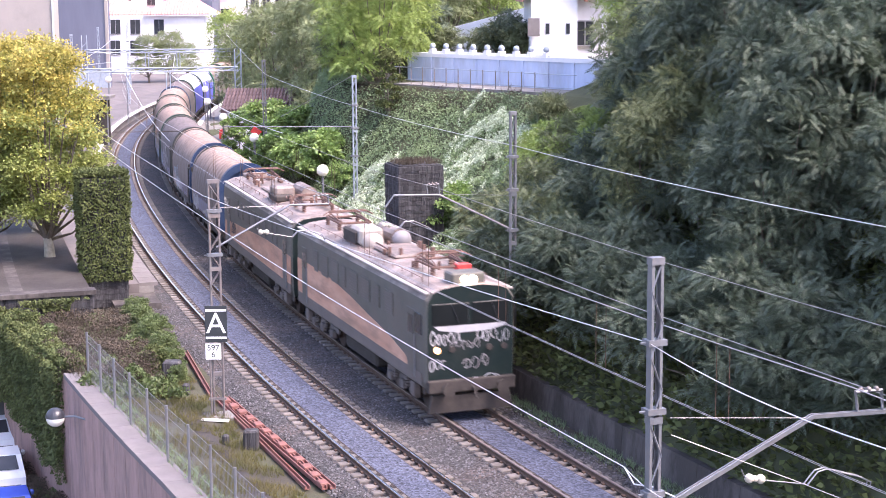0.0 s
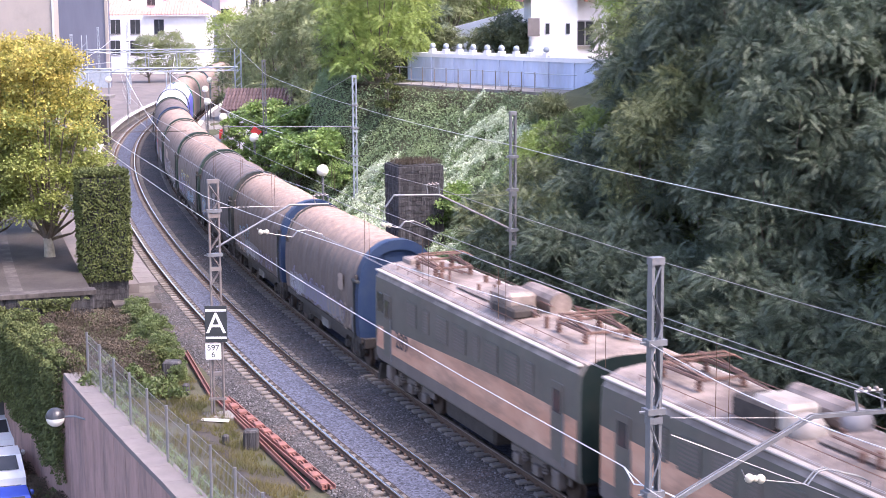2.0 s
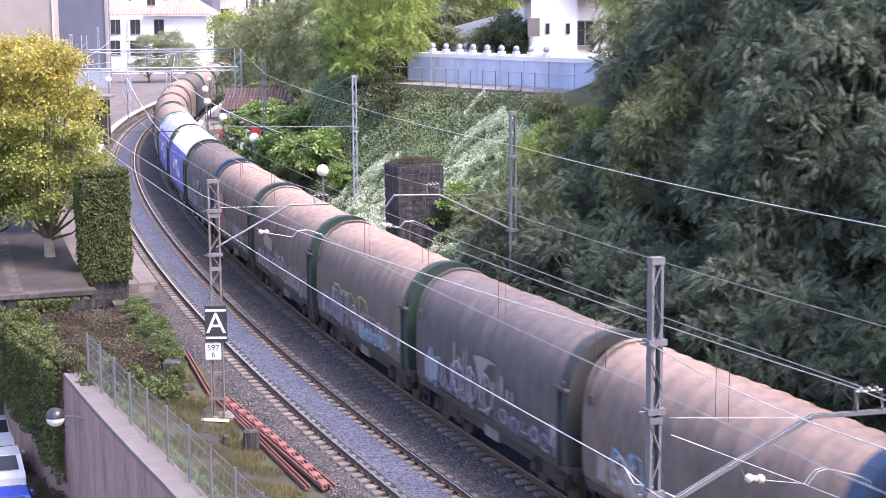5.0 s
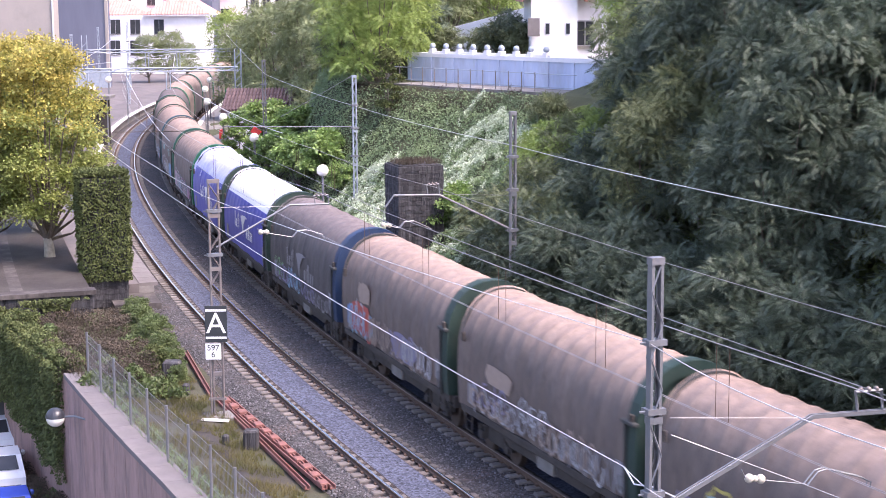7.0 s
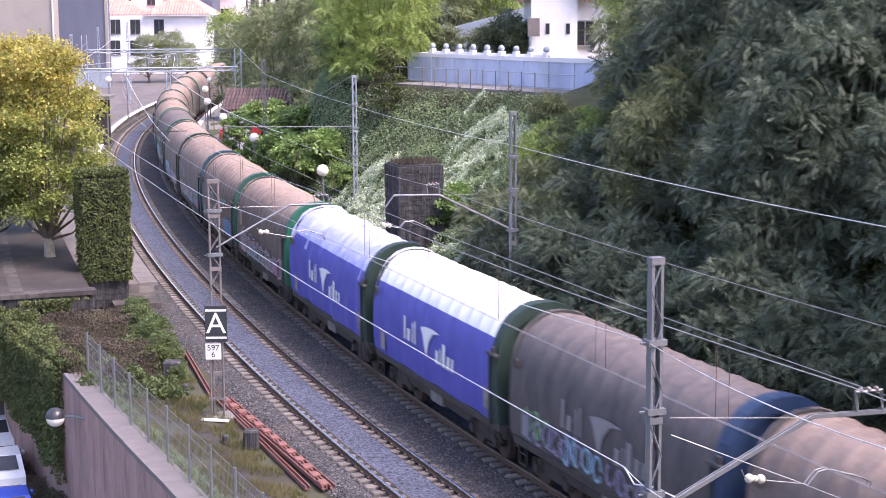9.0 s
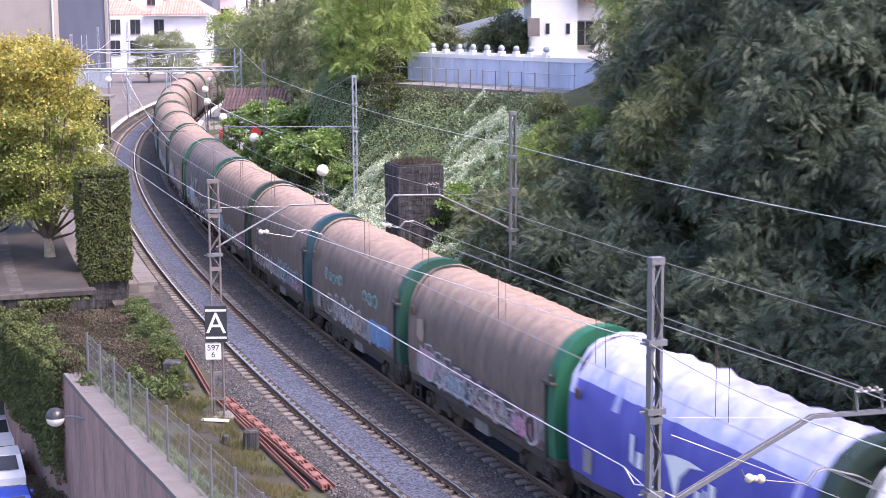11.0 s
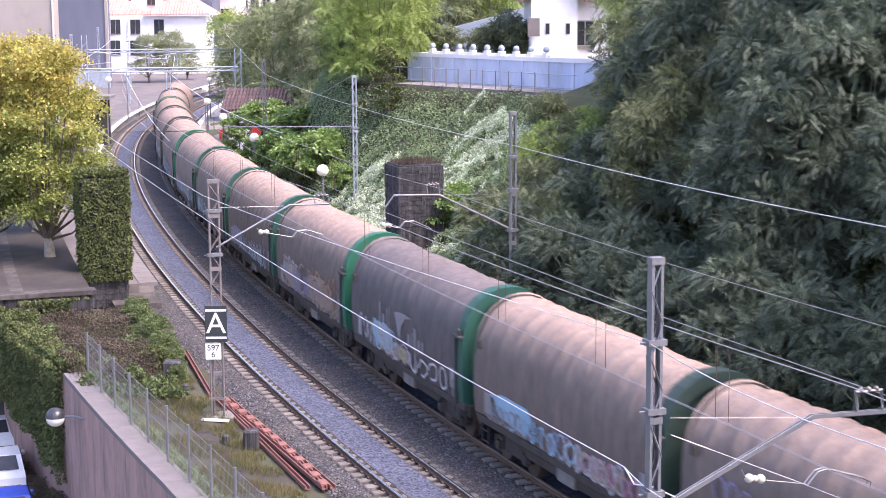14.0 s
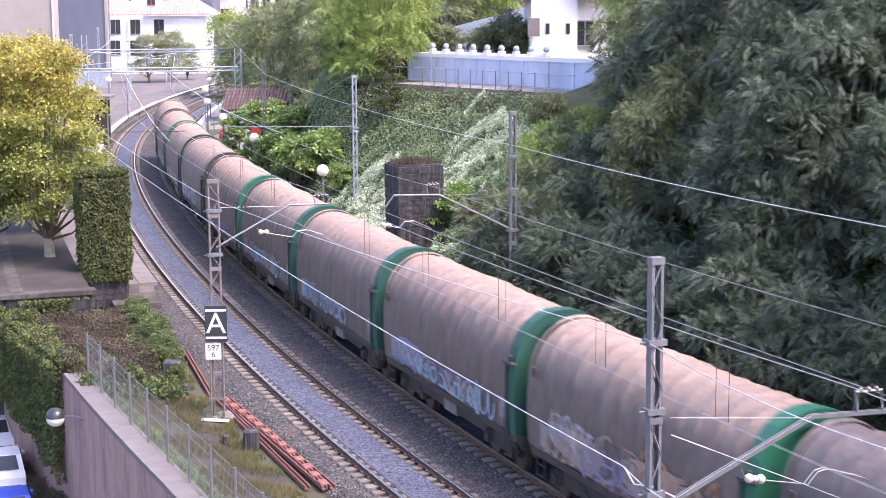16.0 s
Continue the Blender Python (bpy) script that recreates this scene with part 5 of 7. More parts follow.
for y in (29.2, 33.5, 38.1, 42.7, 47.2, 57.5, 62.5, 68, 87, 92, 97):
    drop(0.1, y, 5.4 + 0.008 * max(0, min(y, 50) - 26), 6.75 + 0.2 * (abs(min(y, 51) - 38.4) / 13) ** 2)
for y in (64, 70, 88, 94):
    drop(GAP + 0.1, y, 5.35, 6.35)
# cross-span cables
wire("grey cross-span cable to the lattice mast", [ray_at(395, 224, 82), ray_at(628, 224, 82)], 0.025, M_GALV, 0.02)
wire("dark cross-span cable over the far tracks", [ray_at(182, 234, 96), ray_at(330, 232, 98)], 0.025, M_UNDER, 0.02)
wire("thin stay wire on the slope", [ray_at(622, 135, 82), ray_at(455, 230, 101)], 0.015, M_WIREDARK, 0.02)
wire("thin stay wire with turnbuckles", [ray_at(1188, 770, 26), ray_at(1258, 796, 26), ray_at(1420, 856, 25.6), ray_at(1568, 914, 25)], 0.008, M_WIREDARK, 0.0)


def portal(y, o0, o1, z, label):
    p = thing("portal_gantry", label, "gantry", group="portal gantries")
    a, b = at(y, o0, z), at(y, o1, z)
    bm = bmesh.new()
    for dz in (-0.14, 0.14):
        tube(bm, [a + Vector((0, 0, dz)), b + Vector((0, 0, dz))], 0.06, 4)
    n = 14
    for i in range(n):
        tube(bm, [a.lerp(b, i / n) + Vector((0, 0, -0.14)), a.lerp(b, (i + 1) / n) + Vector((0, 0, 0.14))], 0.04, 4)
    part("beam", bm, M_GALV_BLUE, p)
    for o in (o0, o1):
        bm = bmesh.new()
        for q in (-0.25, 0.25):
            tube(bm, [at(y, o + q, -0.3), at(y, o + q, z + 1.6)], 0.06, 4)
        for i in range(14):
            tube(bm, [at(y, o - 0.25, i * 0.6), at(y, o + 0.25, i * 0.6 + 0.5)], 0.03, 4)
        part("post", bm, M_GALV_BLUE, p)
    for o in (0.5, GAP - 0.4):
        hd = part("hanger", tb([at(y, o, z - 0.1), at(y, o, z - 1.6), at(y, o + 0.3, z - 1.6), at(y, o + 0.3, z - 0.1)], 0.05, 5), M_GALV_BLUE, p)


portal(132, -3.6, 9.4, 7.05, "pale blue lattice gantry spanning both tracks")
portal(165, -5.5, 9.4, 7.4, "far pale lattice gantry over the station tracks")
for y, o, h in ((140, -4.6, 9.3), (150, -5.0, 9.5), (175, -5.5, 9.6), (190, -4.8, 9.8), (205, 10.5, 9.5)):
    lattice_mast(y, o, h, M_GALV_BLUE, "far pale lattice mast on the station platform")
for i, (pa, pb_) in enumerate((((100, 120, 150), (470, 60, 190)), ((160, 90, 134), (380, 100, 200)), ((120, 112, 140), (205, 62, 165)), ((222, 133, 133), (300, 250, 106)), ((310, 95, 150), (300, 130, 130)), ((300, 130, 130), (500, 236, 90)), ((205, 70, 165), (430, 100, 190)))):
    wire("distant pale catenary wire over the station", [ray_at(*pa), ray_at(*pb_)], 0.021, M_WIRE, 0.5)


# ---- platform lamps ----
for px, py, d in ((571, 302, 80), (450, 244, 100), (395, 208, 118), (367, 180, 135), (363, 158, 150), (371, 142, 166), (386, 132, 182), (163, 157, 142), (192, 141, 152), (224, 130, 163)):
    q = ray_at(px, py, d)
    p = thing("globe_lamp", "round opal globe lamp on a slim grey platform post", "lamp post", Matrix.Translation((q.x, q.y, 0)), group="platform globe lamps")
    part("post", tb([(0, 0, 0.3), (0, 0, q.z - 0.25)], 0.06, 8), M_GALV, p)
    part("globe", ball(bmesh.new(), (0, 0, q.z), 0.3, 14, 9), M_GLOBE, p, "cream opal glass globe")

# wall lamp over the street
wl = thing("street_lamp", "half-dark half-white globe street lamp on a curved wall arm", "street lamp")
c = ray_at(98, 739, 51.5)
part("globe", ball(bmesh.new(), c, 0.31, 18, 12), M_GLOBE, wl, "white lower bowl")
cap = bmesh.new()
ball(cap, c + Vector((0, 0, 0.005)), 0.32, 18, 12)
bmesh.ops.delete(cap, geom=[v for v in cap.verts if v.co.z < c.z - 0.03], context="VERTS")
part("cap", cap, M_LAMPCAP, wl, "dark reflecting upper shell")
e = ray_at(168, 748, 51.2)
part("arm", tb([c + Vector((0.25, 0, 0.02)), c.lerp(e, 0.5) + Vector((0, 0, 0.12)), e, e + Vector((0.05, 0, -0.25))], 0.035, 7), M_GALV, wl)
part("bracket", bx(e.x - 0.05, e.x + 0.2, e.y - 0.1, e.y + 0.1, e.z - 0.3, e.z + 0.1), M_LAMPCAP, wl)

# red flag-like disc sign near the second lamp
rs = thing("red_signal_disc", "small red diamond signal board on a platform post", "signal", place(101, GAP + 3.5, 0))
part("board", prism([(0.3, 4.55), (0.02, 4.9), (-0.45, 4.5), (0.0, 4.15)], 0, -0.02, 0.02), M_REDPAINT, rs)
part("post", tb([(0.06, 0, 0.45), (0.06, 0, 4.5)], 0.04, 6), M_GALV, rs)


# ---- lineside signs ----
sg = thing("line_sign", "black board with a white letter A above a white kilometre plate", "sign", Matrix.Translation(ray_at(386, 738, 50.8)))
SZ = ray_at(386, 738, 50.8).z
for x in (-0.2, 0.2):
    part("post", tb([(x, 0.03, -0.1), (x, 0.03, 3.0)], 0.035, 6), M_MASTBROWN, sg)
part("foot_rail", bx(-0.28, 0.28, -0.02, 0.06, 0.55, 0.62), M_MASTBROWN, sg)
bd = part("board", bx(-0.33, 0.37, -0.04, 0.0, 2.45, 3.62, bevel=0.01), M_BLACK, sg, "black enamel board")
part("board_rim", bx(-0.31, 0.35, -0.046, -0.042, 2.56, 2.63), M_WHITE, bd, "white stripe")
part("board_rim", bx(-0.31, 0.35, -0.046, -0.042, 3.44, 3.51), M_WHITE, bd, "white stripe")
la = part("letter", text_mesh("A", 0.95, M_WHITE), None, bd, "white capital letter A")
la.matrix_basis = pose(0.02, -0.046, 3.03, 90, 0, 0)
kp = part("kilometre_plate", bx(-0.34, 0.16, -0.04, -0.01, 1.88, 2.4, bevel=0.01), M_WHITE, sg, "white enamel kilometre plate")
for s, z in (("597", 2.26), ("6", 2.04)):
    q = part("numerals", text_mesh(s, 0.26, M_BLACK), None, kp, "black numerals")
    q.matrix_basis = pose(-0.09, -0.045, z, 90, 0, 0)
pc = thing("fallen_plate", "bent white metal plate lying at the foot of the sign", "debris", Matrix.Translation(ray_at(382, 744, 50.3)))
part("sheet", prism([(-0.45, 0.03), (0.0, 0.0), (0.42, -0.02), (0.42, 0.0), (0.0, 0.03), (-0.45, 0.06)], 1, -0.18, 0.1), M_WHITE, pc)


# red-oxide steel lengths along the ballast
def channel(pa, pb_, d0, d1, lift=0.0, wid=0.16):
    a, b = ray_at(*pa, d0), ray_at(*pb_, d1)
    a.z, b.z = -0.28 + lift, -0.24 + lift
    L = (b - a).length
    bm = bmesh.new()
    sec = [(-wid / 2, 0), (wid / 2, 0), (wid / 2, 0.12), (wid / 2 - 0.03, 0.12), (wid / 2 - 0.03, 0.03), (-wid / 2 + 0.03, 0.03), (-wid / 2 + 0.03, 0.12), (-wid / 2, 0.12)]
    loft(bm, [[(x, y, z) for y, z in sec] for x in (0, L * 0.33, L * 0.66, L)])
    m = Matrix.Translation(a) @ (b - a).to_track_quat("X", "Z").to_matrix().to_4x4()
    return solo("steel_channel", bm, M_REDIRON, "rusty red-oxide steel channel lying beside the track", "steel bar", "steel lengths beside the track", m=m)


channel((328, 612), (374, 700), 60.6, 53.6)
channel((392, 705), (575, 884), 53.3, 43.2, 0.0)
channel((402, 704), (590, 884), 53.4, 43.2, 0.02)
channel((382, 705), (545, 884), 53.4, 43.2, 0.0)
for i in range(13):
    t = i / 12
    q = ray_at(400 + 172 * t, 712 + 166 * t, 52.8 - 9.3 * t)
    solo("spacer_block", bx(-0.2, 0.2, -0.13, 0.13, -0.25, -0.08, bevel=0.02), M_REDIRON, "rusty red cross block on the steel lengths", "steel block", "blocks on the steel lengths", m=Matrix.Translation((q.x, q.y, 0)) @ pose(0, 0, 0, 0, 0, heading(q.y)))
for px, py, d, s in ((445, 792, 47.3, 0.22), (305, 668, 56.0, 0.3), (400, 790, 47.5, 0.1), (330, 700, 53.8, 0.12)):
    q = ray_at(px, py, d)
    solo("concrete_stub", bx(-s, s, -s, s, -0.5, s * 1.6, bevel=0.05), M_STONE, "weathered concrete stub in the weeds", "concrete block", "stubs in the weeds", m=Matrix.Translation((q.x, q.y, 0)))
tr = thing("cable_trough", "narrow concrete cable trough along the weeds", "cable trough", kind="structure")
ys = frange(40, 53, 1.0)
for a, b in zip(ys, ys[1:]):
    part("lid", ribbon([(-4.45, -0.3), (-4.45, -0.06), (-4.05, -0.06), (-4.05, -0.3)], [a + 0.01, b - 0.01]), M_PLAZA, tr)


# ---- wire fence ----
def build_fence():
    f = thing("wire_fence", "grey steel post-and-mesh fence along the retaining wall", "fence")
    ys = frange(34, 55.8, 2.05)
    tops = []
    for y in ys:
        o = left_wall_o(y) + 0.28
        part("post", tb([at(y, o, 0.0), at(y, o, 2.05)], 0.04, 7), M_GALV, f)
        tops.append((y, o))
    for z in (0.15, 0.55, 0.95, 1.35, 1.75, 2.0):
        part("rail_wire", tb([at(y, o, z) for y, o in tops], 0.008, 4), M_GALV, f)
    for (y0, o0), (y1, o1) in zip(tops, tops[1:]):
        bm = bmesh.new()
        for i in range(20):
            t = i / 19
            yy, oo = y0 + (y1 - y0) * t, o0 + (o1 - o0) * t
            tube(bm, [at(yy, oo, 0.1), at(yy, oo, 2.0)], 0.004, 3)
        part("mesh_panel", bm, M_GALV, f)


build_fence()


# ---- buildings ----
def window(parent, x, y, z, w, h, side=-1, shut=False):
    """A window in a wall whose face looks along local -y."""
    fr = part("window", bx(x - w / 2 - 0.06, x + w / 2 + 0.06, y - 0.05, y + 0.06, z - 0.06, z + h + 0.06), M_FRAMEDARK, parent)
    part("pane", bx(x - w / 2, x - 0.03, y - 0.07, y - 0.05, z, z + h), M_GLASSDARK, fr)
    part("pane", bx(x + 0.03, x + w / 2, y - 0.07, y - 0.05, z, z + h), M_GLASSDARK, fr)
    part("sill", bx(x - w / 2 - 0.1, x + w / 2 + 0.1, y - 0.16, y + 0.02, z - 0.14, z - 0.06), M_CONC, fr)


def hip_roof(parent, x0, x1, y0, y1, z, rise, material, over=0.6):
    x0, x1, y0, y1 = x0 - over, x1 + over, y0 - over, y1 + over
    k = min(x1 - x0, y1 - y0) / 2
    if x1 - x0 > y1 - y0:
        r = [(x0 + k, (y0 + y1) / 2), (x1 - k, (y0 + y1) / 2)]
    else:
        r = [((x0 + x1) / 2, y0 + k), ((x0 + x1) / 2, y1 - k)]
    bm = bmesh.new()
    v = [bm.verts.new((x, y, z)) for x, y in ((x0, y0), (x1, y0), (x1, y1), (x0, y1))]
    t = [bm.verts.new((x, y, z + rise)) for x, y in r]
    if x1 - x0 > y1 - y0:
        fs = [(v[0], v[1], t[1], t[0]), (v[1], v[2], t[1]), (v[2], v[3], t[0], t[1]), (v[3], v[0], t[0])]
    else:
        fs = [(v[0], v[1], t[0]), (v[1], v[2], t[1], t[0]), (v[2], v[3], t[1]), (v[3], v[0], t[0], t[1])]
    for f in fs:
        bm.faces.new(f)
    bm.faces.new(v[::-1])
    rf = part("roof", bm, material, parent, "red clay tile roof")
    part("eave", bx(x0 + 0.05, x1 - 0.05, y0 + 0.05, y1 - 0.05, z - 0.25, z - 0.02), M_WALLWHITE, rf)
    # rows of cover tiles on the slope that is seen
    n = int((x1 - x0) / 0.45)
    for i in range(n):
        x = x0 + (i + 0.5) * (x1 - x0) / n
        if x1 - x0 > y1 - y0:
            f = min(1, (x - x0) / k, (x1 - x) / k)
        else:
            f = 1 - abs(x - (x0 + x1) / 2) / ((x1 - x0) / 2)
        part("cover_tile", tb([(x, y0, z + 0.05), (x, y0 + k * f + 0.02, z + rise * f + 0.05)], 0.11, 5), material, rf)
    return rf


def px_x(px, d):
    return (px - 784) / 2891.8 * d


def far_buildings():
    d = 262
    b = thing("apartment_house", "white rendered house with red hipped tile roof and dark windows", "house")
    x0, x1 = px_x(192, d), px_x(370, d)
    zt = ray_at(280, 28, d).z
    part("wall", bx(x0, x1, d, d + 9, -1, zt), M_WALLWHITE, b)
    hip_roof(b, px_x(272, d), x1, d, d + 12, zt + 0.2, 3.6, M_ROOFRED, 0.8)
    hip_roof(b, x0 - 6, px_x(270, d), d + 0.5, d + 12.5, zt + 0.1, 2.9, M_ROOFRED, 0.5)
    for px in (205, 240, 282):
        for py, h in ((60, 2.2), (97, 2.2)):
            q = ray_at(px, py, d)
            window(b, q.x, d - 0.02, q.z, 1.5, h)
    part("upper_block", bx(px_x(212, d), px_x(256, d), d + 14, d + 22, 8, zt + 7), M_WALLWHITE, b)
    window(b, px_x(249, d), d + 13.9, zt + 1.6, 1.3, 2.4)
    d = 225
    g = thing("slate_clad_building", "dark blue-grey slate-clad gable end of a tall building", "building")
    part("wall", bx(px_x(102, d), px_x(196, d), d, d + 2.5, -1, 30), M_WALLGREY, g)
    part("base", bx(px_x(102, d), px_x(200, d), d - 0.6, d, -1, ray_at(150, 122, d).z), M_GALV_BLUE, g, "pale blue lower wall")
    part("corner_strip", bx(px_x(194, d), px_x(199, d), d - 0.15, d + 0.3, -1, 30), M_WALLBEIGE, g)
    rng = random.Random(2)
    bm = bmesh.new()
    for i in range(9):
        x = px_x(118 + i * 4, d)
        loft(bm, [[(x, d - 0.02, ray_at(0, 88, d).z), (x + 0.3, d - 0.02, ray_at(0, 88, d).z), (x + 0.1, d - 0.02, ray_at(0, 100 + rng.uniform(0, 12), d).z)],
                  [(x, d - 0.0, ray_at(0, 88, d).z), (x + 0.3, d - 0.0, ray_at(0, 88, d).z), (x + 0.1, d, ray_at(0, 100, d).z)]])
    part("streaks", bm, PAINT["grey"], g, "white lime streaks")
    d = 150
    t = thing("rendered_building", "tall stained beige rendered building corner", "building")
    part("wall", bx(px_x(-260, d), px_x(104, d), d, d + 2, -1, 26), M_WALLBEIGE, t)
    part("downpipe", tb([(px_x(103, d), d - 0.1, 0), (px_x(103, d), d - 0.1, 25)], 0.08, 6), M_WHITE, t)
    d = 300
    k = thing("dark_tower_block", "dark violet-grey tall building behind the red roofs", "building")
    part("wall", bx(px_x(262, d), px_x(383, d), d, d + 15, -1, 34), M_WALLGREY, k)
    k = thing("pink_building", "pale pink rendered building", "building")
    part("wall", bx(px_x(380, 310), px_x(425, 310), 310, 325, -1, 34), M_WALLPINK, k)
    for z in (8, 12, 16):
        window(k, px_x(405, 310), 309.95, z, 1.6, 2.0)
    k = thing("white_apartment_block", "white apartment block with rows of windows", "building")
    part("wall", bx(px_x(425, 330), px_x(520, 330), 330, 345, -1, 34), M_WALLWHITE, k)
    for px in (438, 458, 478, 500):
        for z in (6, 10, 14, 18):
            window(k, px_x(px, 330), 329.95, z, 1.5, 1.8)


far_buildings()


def tiled_shed():
    d = 124
    s = thing("platform_shed", "low platform building with brown clay tile roof", "building")
    x0, x1 = px_x(392, d), px_x(516, d)
    ze, zr = ray_at(450, 198, d).z, ray_at(450, 158, d + 4).z
    part("wall", bx(x0 + 0.5, x1 - 0.4, d + 0.6, d + 7.4, 0.3, ze), M_WALLWHITE, s)
    bm = bmesh.new()
    loft(bm, [[(x, d, ze - 0.08), (x, d, ze + 0.06), (x, d + 4, zr), (x, d + 8, ze + 0.06), (x, d + 8, ze - 0.08)] for x in (x0, x1)])
    rf = part("roof", bm, M_ROOFBROWN, s, "brown clay tile roof")
    tile = tb([(0, 0, 0), (0, 4.0 / 6, (zr - ze - 0.06) / 6)], [0.13, 0.11], 6)
    tile = mesh_of("roof_tile", tile, M_ROOFBROWN)
    n = int((x1 - x0) / 0.26)
    for i in range(n):
        for j in range(6):
            t = part("roof_tile", tile, None, rf)
            t.matrix_basis = pose(x0 + (i + 0.5) * (x1 - x0) / n, d + j * 4.0 / 6 - 0.02, ze + 0.06 + j * (zr - ze - 0.06) / 6 + 0.03)
    part("door", bx(x0 + 0.44, x0 + 0.5, d + 2, d + 3.2, 0.45, 2.5), M_REDPAINT, s, "red painted door")
    part("sign_board", bx(x0 - 0.1, x0 + 0.1, d - 0.3, d + 0.8, 2.2, 2.9), M_REDPAINT, s, "red board")


tiled_shed()


def platform_fence():
    f = thing("platform_railing", "grey steel railing with blue panel behind the platform", "railing")
    for i in range(26):
        y = 92 + i * 1.0
        part("baluster", tb([at(y, GAP + 5.2, 0.4), at(y, GAP + 5.2, 1.8)], 0.03, 5), M_GALV_BLUE, f)
    for z in (0.6, 1.75):
        part("rail", tb([at(y, GAP + 5.2, z) for y in frange(92, 117, 3)], 0.03, 5), M_GALV_BLUE, f)
    part("panel", ribbon([(GAP + 5.4, 0.4), (GAP + 5.4, 2.3), (GAP + 5.5, 2.3), (GAP + 5.5, 0.4)], [97, 99]), M_WALLBLUE, f, "pale blue panel")
    k = thing("platform_shelter", "small flat-roofed pale platform shelter", "shelter")
    q = ray_at(164, 172, 138)
    part("canopy", bx(q.x - 1.5, q.x + 1.6, q.y - 1, q.y + 1.5, q.z - 0.1, q.z + 0.12), M_CONC, k)
    for x in (-1.2, 1.2):
        part("post", tb([(q.x + x, q.y, 0.3), (q.x + x, q.y, q.z)], 0.06, 6), M_GALV, k)
    part("back_panel", bx(q.x - 1.2, q.x + 1.2, q.y + 1.0, q.y + 1.1, 0.4, q.z - 0.3), M_UNDER, k)
    g = thing("platform_railing", "thin grey railing at the back of the far platform", "railing")
    for i in range(30):
        part("baluster", tb([at(120 + i * 2, -5.9, 0.4), at(120 + i * 2, -5.9, 2.2)], 0.04, 5), M_GALV, g)
    for z in (1.2, 2.1):
        part("rail", tb([at(y, -5.9, z) for y in frange(120, 178, 4)], 0.04, 5), M_GALV, g)


platform_fence()


def villa():
    # lane, railing, blue wall with ball balustrade
    A, B = ray_at(731, 142, 92), ray_at(965, 160, 84)
    A.z = B.z = 8.2
    u = (B - A).normalized()
    nrm = Vector((u.y, -u.x, 0))
    if nrm.y > 0:
        nrm = -nrm
    ln = (B - A).length
    m = Matrix.Translation(A) @ Matrix(((u.x, -nrm.x, 0, 0), (u.y, -nrm.y, 0, 0), (0, 0, 1, 0), (0, 0, 0, 1)))
    lane = thing("lane", "narrow grey lane along the garden wall", "lane", m, kind="structure")
    part("surface", bx(1.2, ln + 8, -2.75, 0, -1.2, 0.06), M_CONC, lane)
    part("kerb", bx(1.2, ln + 8, -2.95, -2.75, -1.2, 0.1), M_CONC, lane)
    w = thing("garden_wall", "faded blue rendered garden wall with white parapet and ball finials", "wall", m)
    for i in range(9):
        a, b = -0.3 + i * (ln + 6) / 9, -0.3 + (i + 1) * (ln + 6) / 9
        part("panel", bx(a + 0.02, b - 0.02, 0.0, 0.35, -0.4, 1.42), M_WALLBLUE, w)
        part("pilaster", bx(a - 0.09, a + 0.09, -0.07, 0.05, -0.3, 1.42), M_WALLBLUE, w)
    part("parapet", bx(-0.4, ln + 6, -0.05, 0.4, 1.42, 1.64), M_WALLWHITE, w, "white painted parapet")
    for i in range(9):
        x = 1.5 + i * 1.12
        q = part("pedestal", bx(x - 0.16, x + 0.16, 0.02, 0.34, 1.62, 1.88, bevel=0.03), M_WALLWHITE, w)
        part("ball_finial", ball(bmesh.new(), (x, 0.18, 2.02), 0.17, 12, 8), M_GALV_BLUE, q)
    part("balustrade_rail", bx(1.2, 10.8, 0.1, 0.26, 1.64, 1.74), M_WALLWHITE, w)
    r = thing("lane_railing", "low grey tubular railing with white rails along the lane", "railing", m)
    for i in range(13):
        x = 1.3 + i * 0.95
        part("post", tb([(x, -2.8, 0.0), (x, -2.8, 1.05)], 0.03, 6), M_MASTBROWN, r)
    for z in (0.35, 1.0):
        part("rail", tb([(1.2, -2.8, z), (ln + 5, -2.8, z)], 0.022, 6), M_GALV_BLUE, r)
    # the villa
    h = thing("villa", "white rendered villa with red tile eaves and small dark windows", "house")
    d = 90.0
    x0, x1, x2 = px_x(941, d), px_x(1022, d), px_x(1110, d)
    part("wall", bx(x0, x1, d, d + 8, 8.5, 14.6), M_WALLWHITE, h)
    part("side_wall", bx(x1, x2 + 3, d + 1.6, d + 9, 8.5, 12.9), M_WALLWHITE, h)
    for px in (969, 1005):
        q = ray_at(px, 61, d)
        fr = part("window", bx(q.x - 0.12, q.x + 0.12, d - 0.03, d + 0.05, q.z, q.z + 0.6), M_FRAMEDARK, h)
        part("pane", bx(q.x - 0.09, q.x + 0.09, d - 0.045, d - 0.03, q.z + 0.03, q.z + 0.57), M_GLASSDARK, fr)
    q = ray_at(1035, 80, d + 1.6)
    window(h, q.x, d + 1.58, q.z, 0.9, 1.3)
    part("roof", prism([(d + 0.9, 12.95), (d + 0.9, 13.15), (d + 5, 15.4), (d + 9.6, 13.15), (d + 9.6, 12.95)], 0, x1 - 0.1, x2 + 4), M_ROOFRED, h, "red clay tile roof")
    part("gutter", bx(x1, x2 + 4, d + 0.75, d + 0.9, 12.85, 13.0), M_FRAMEDARK, h)
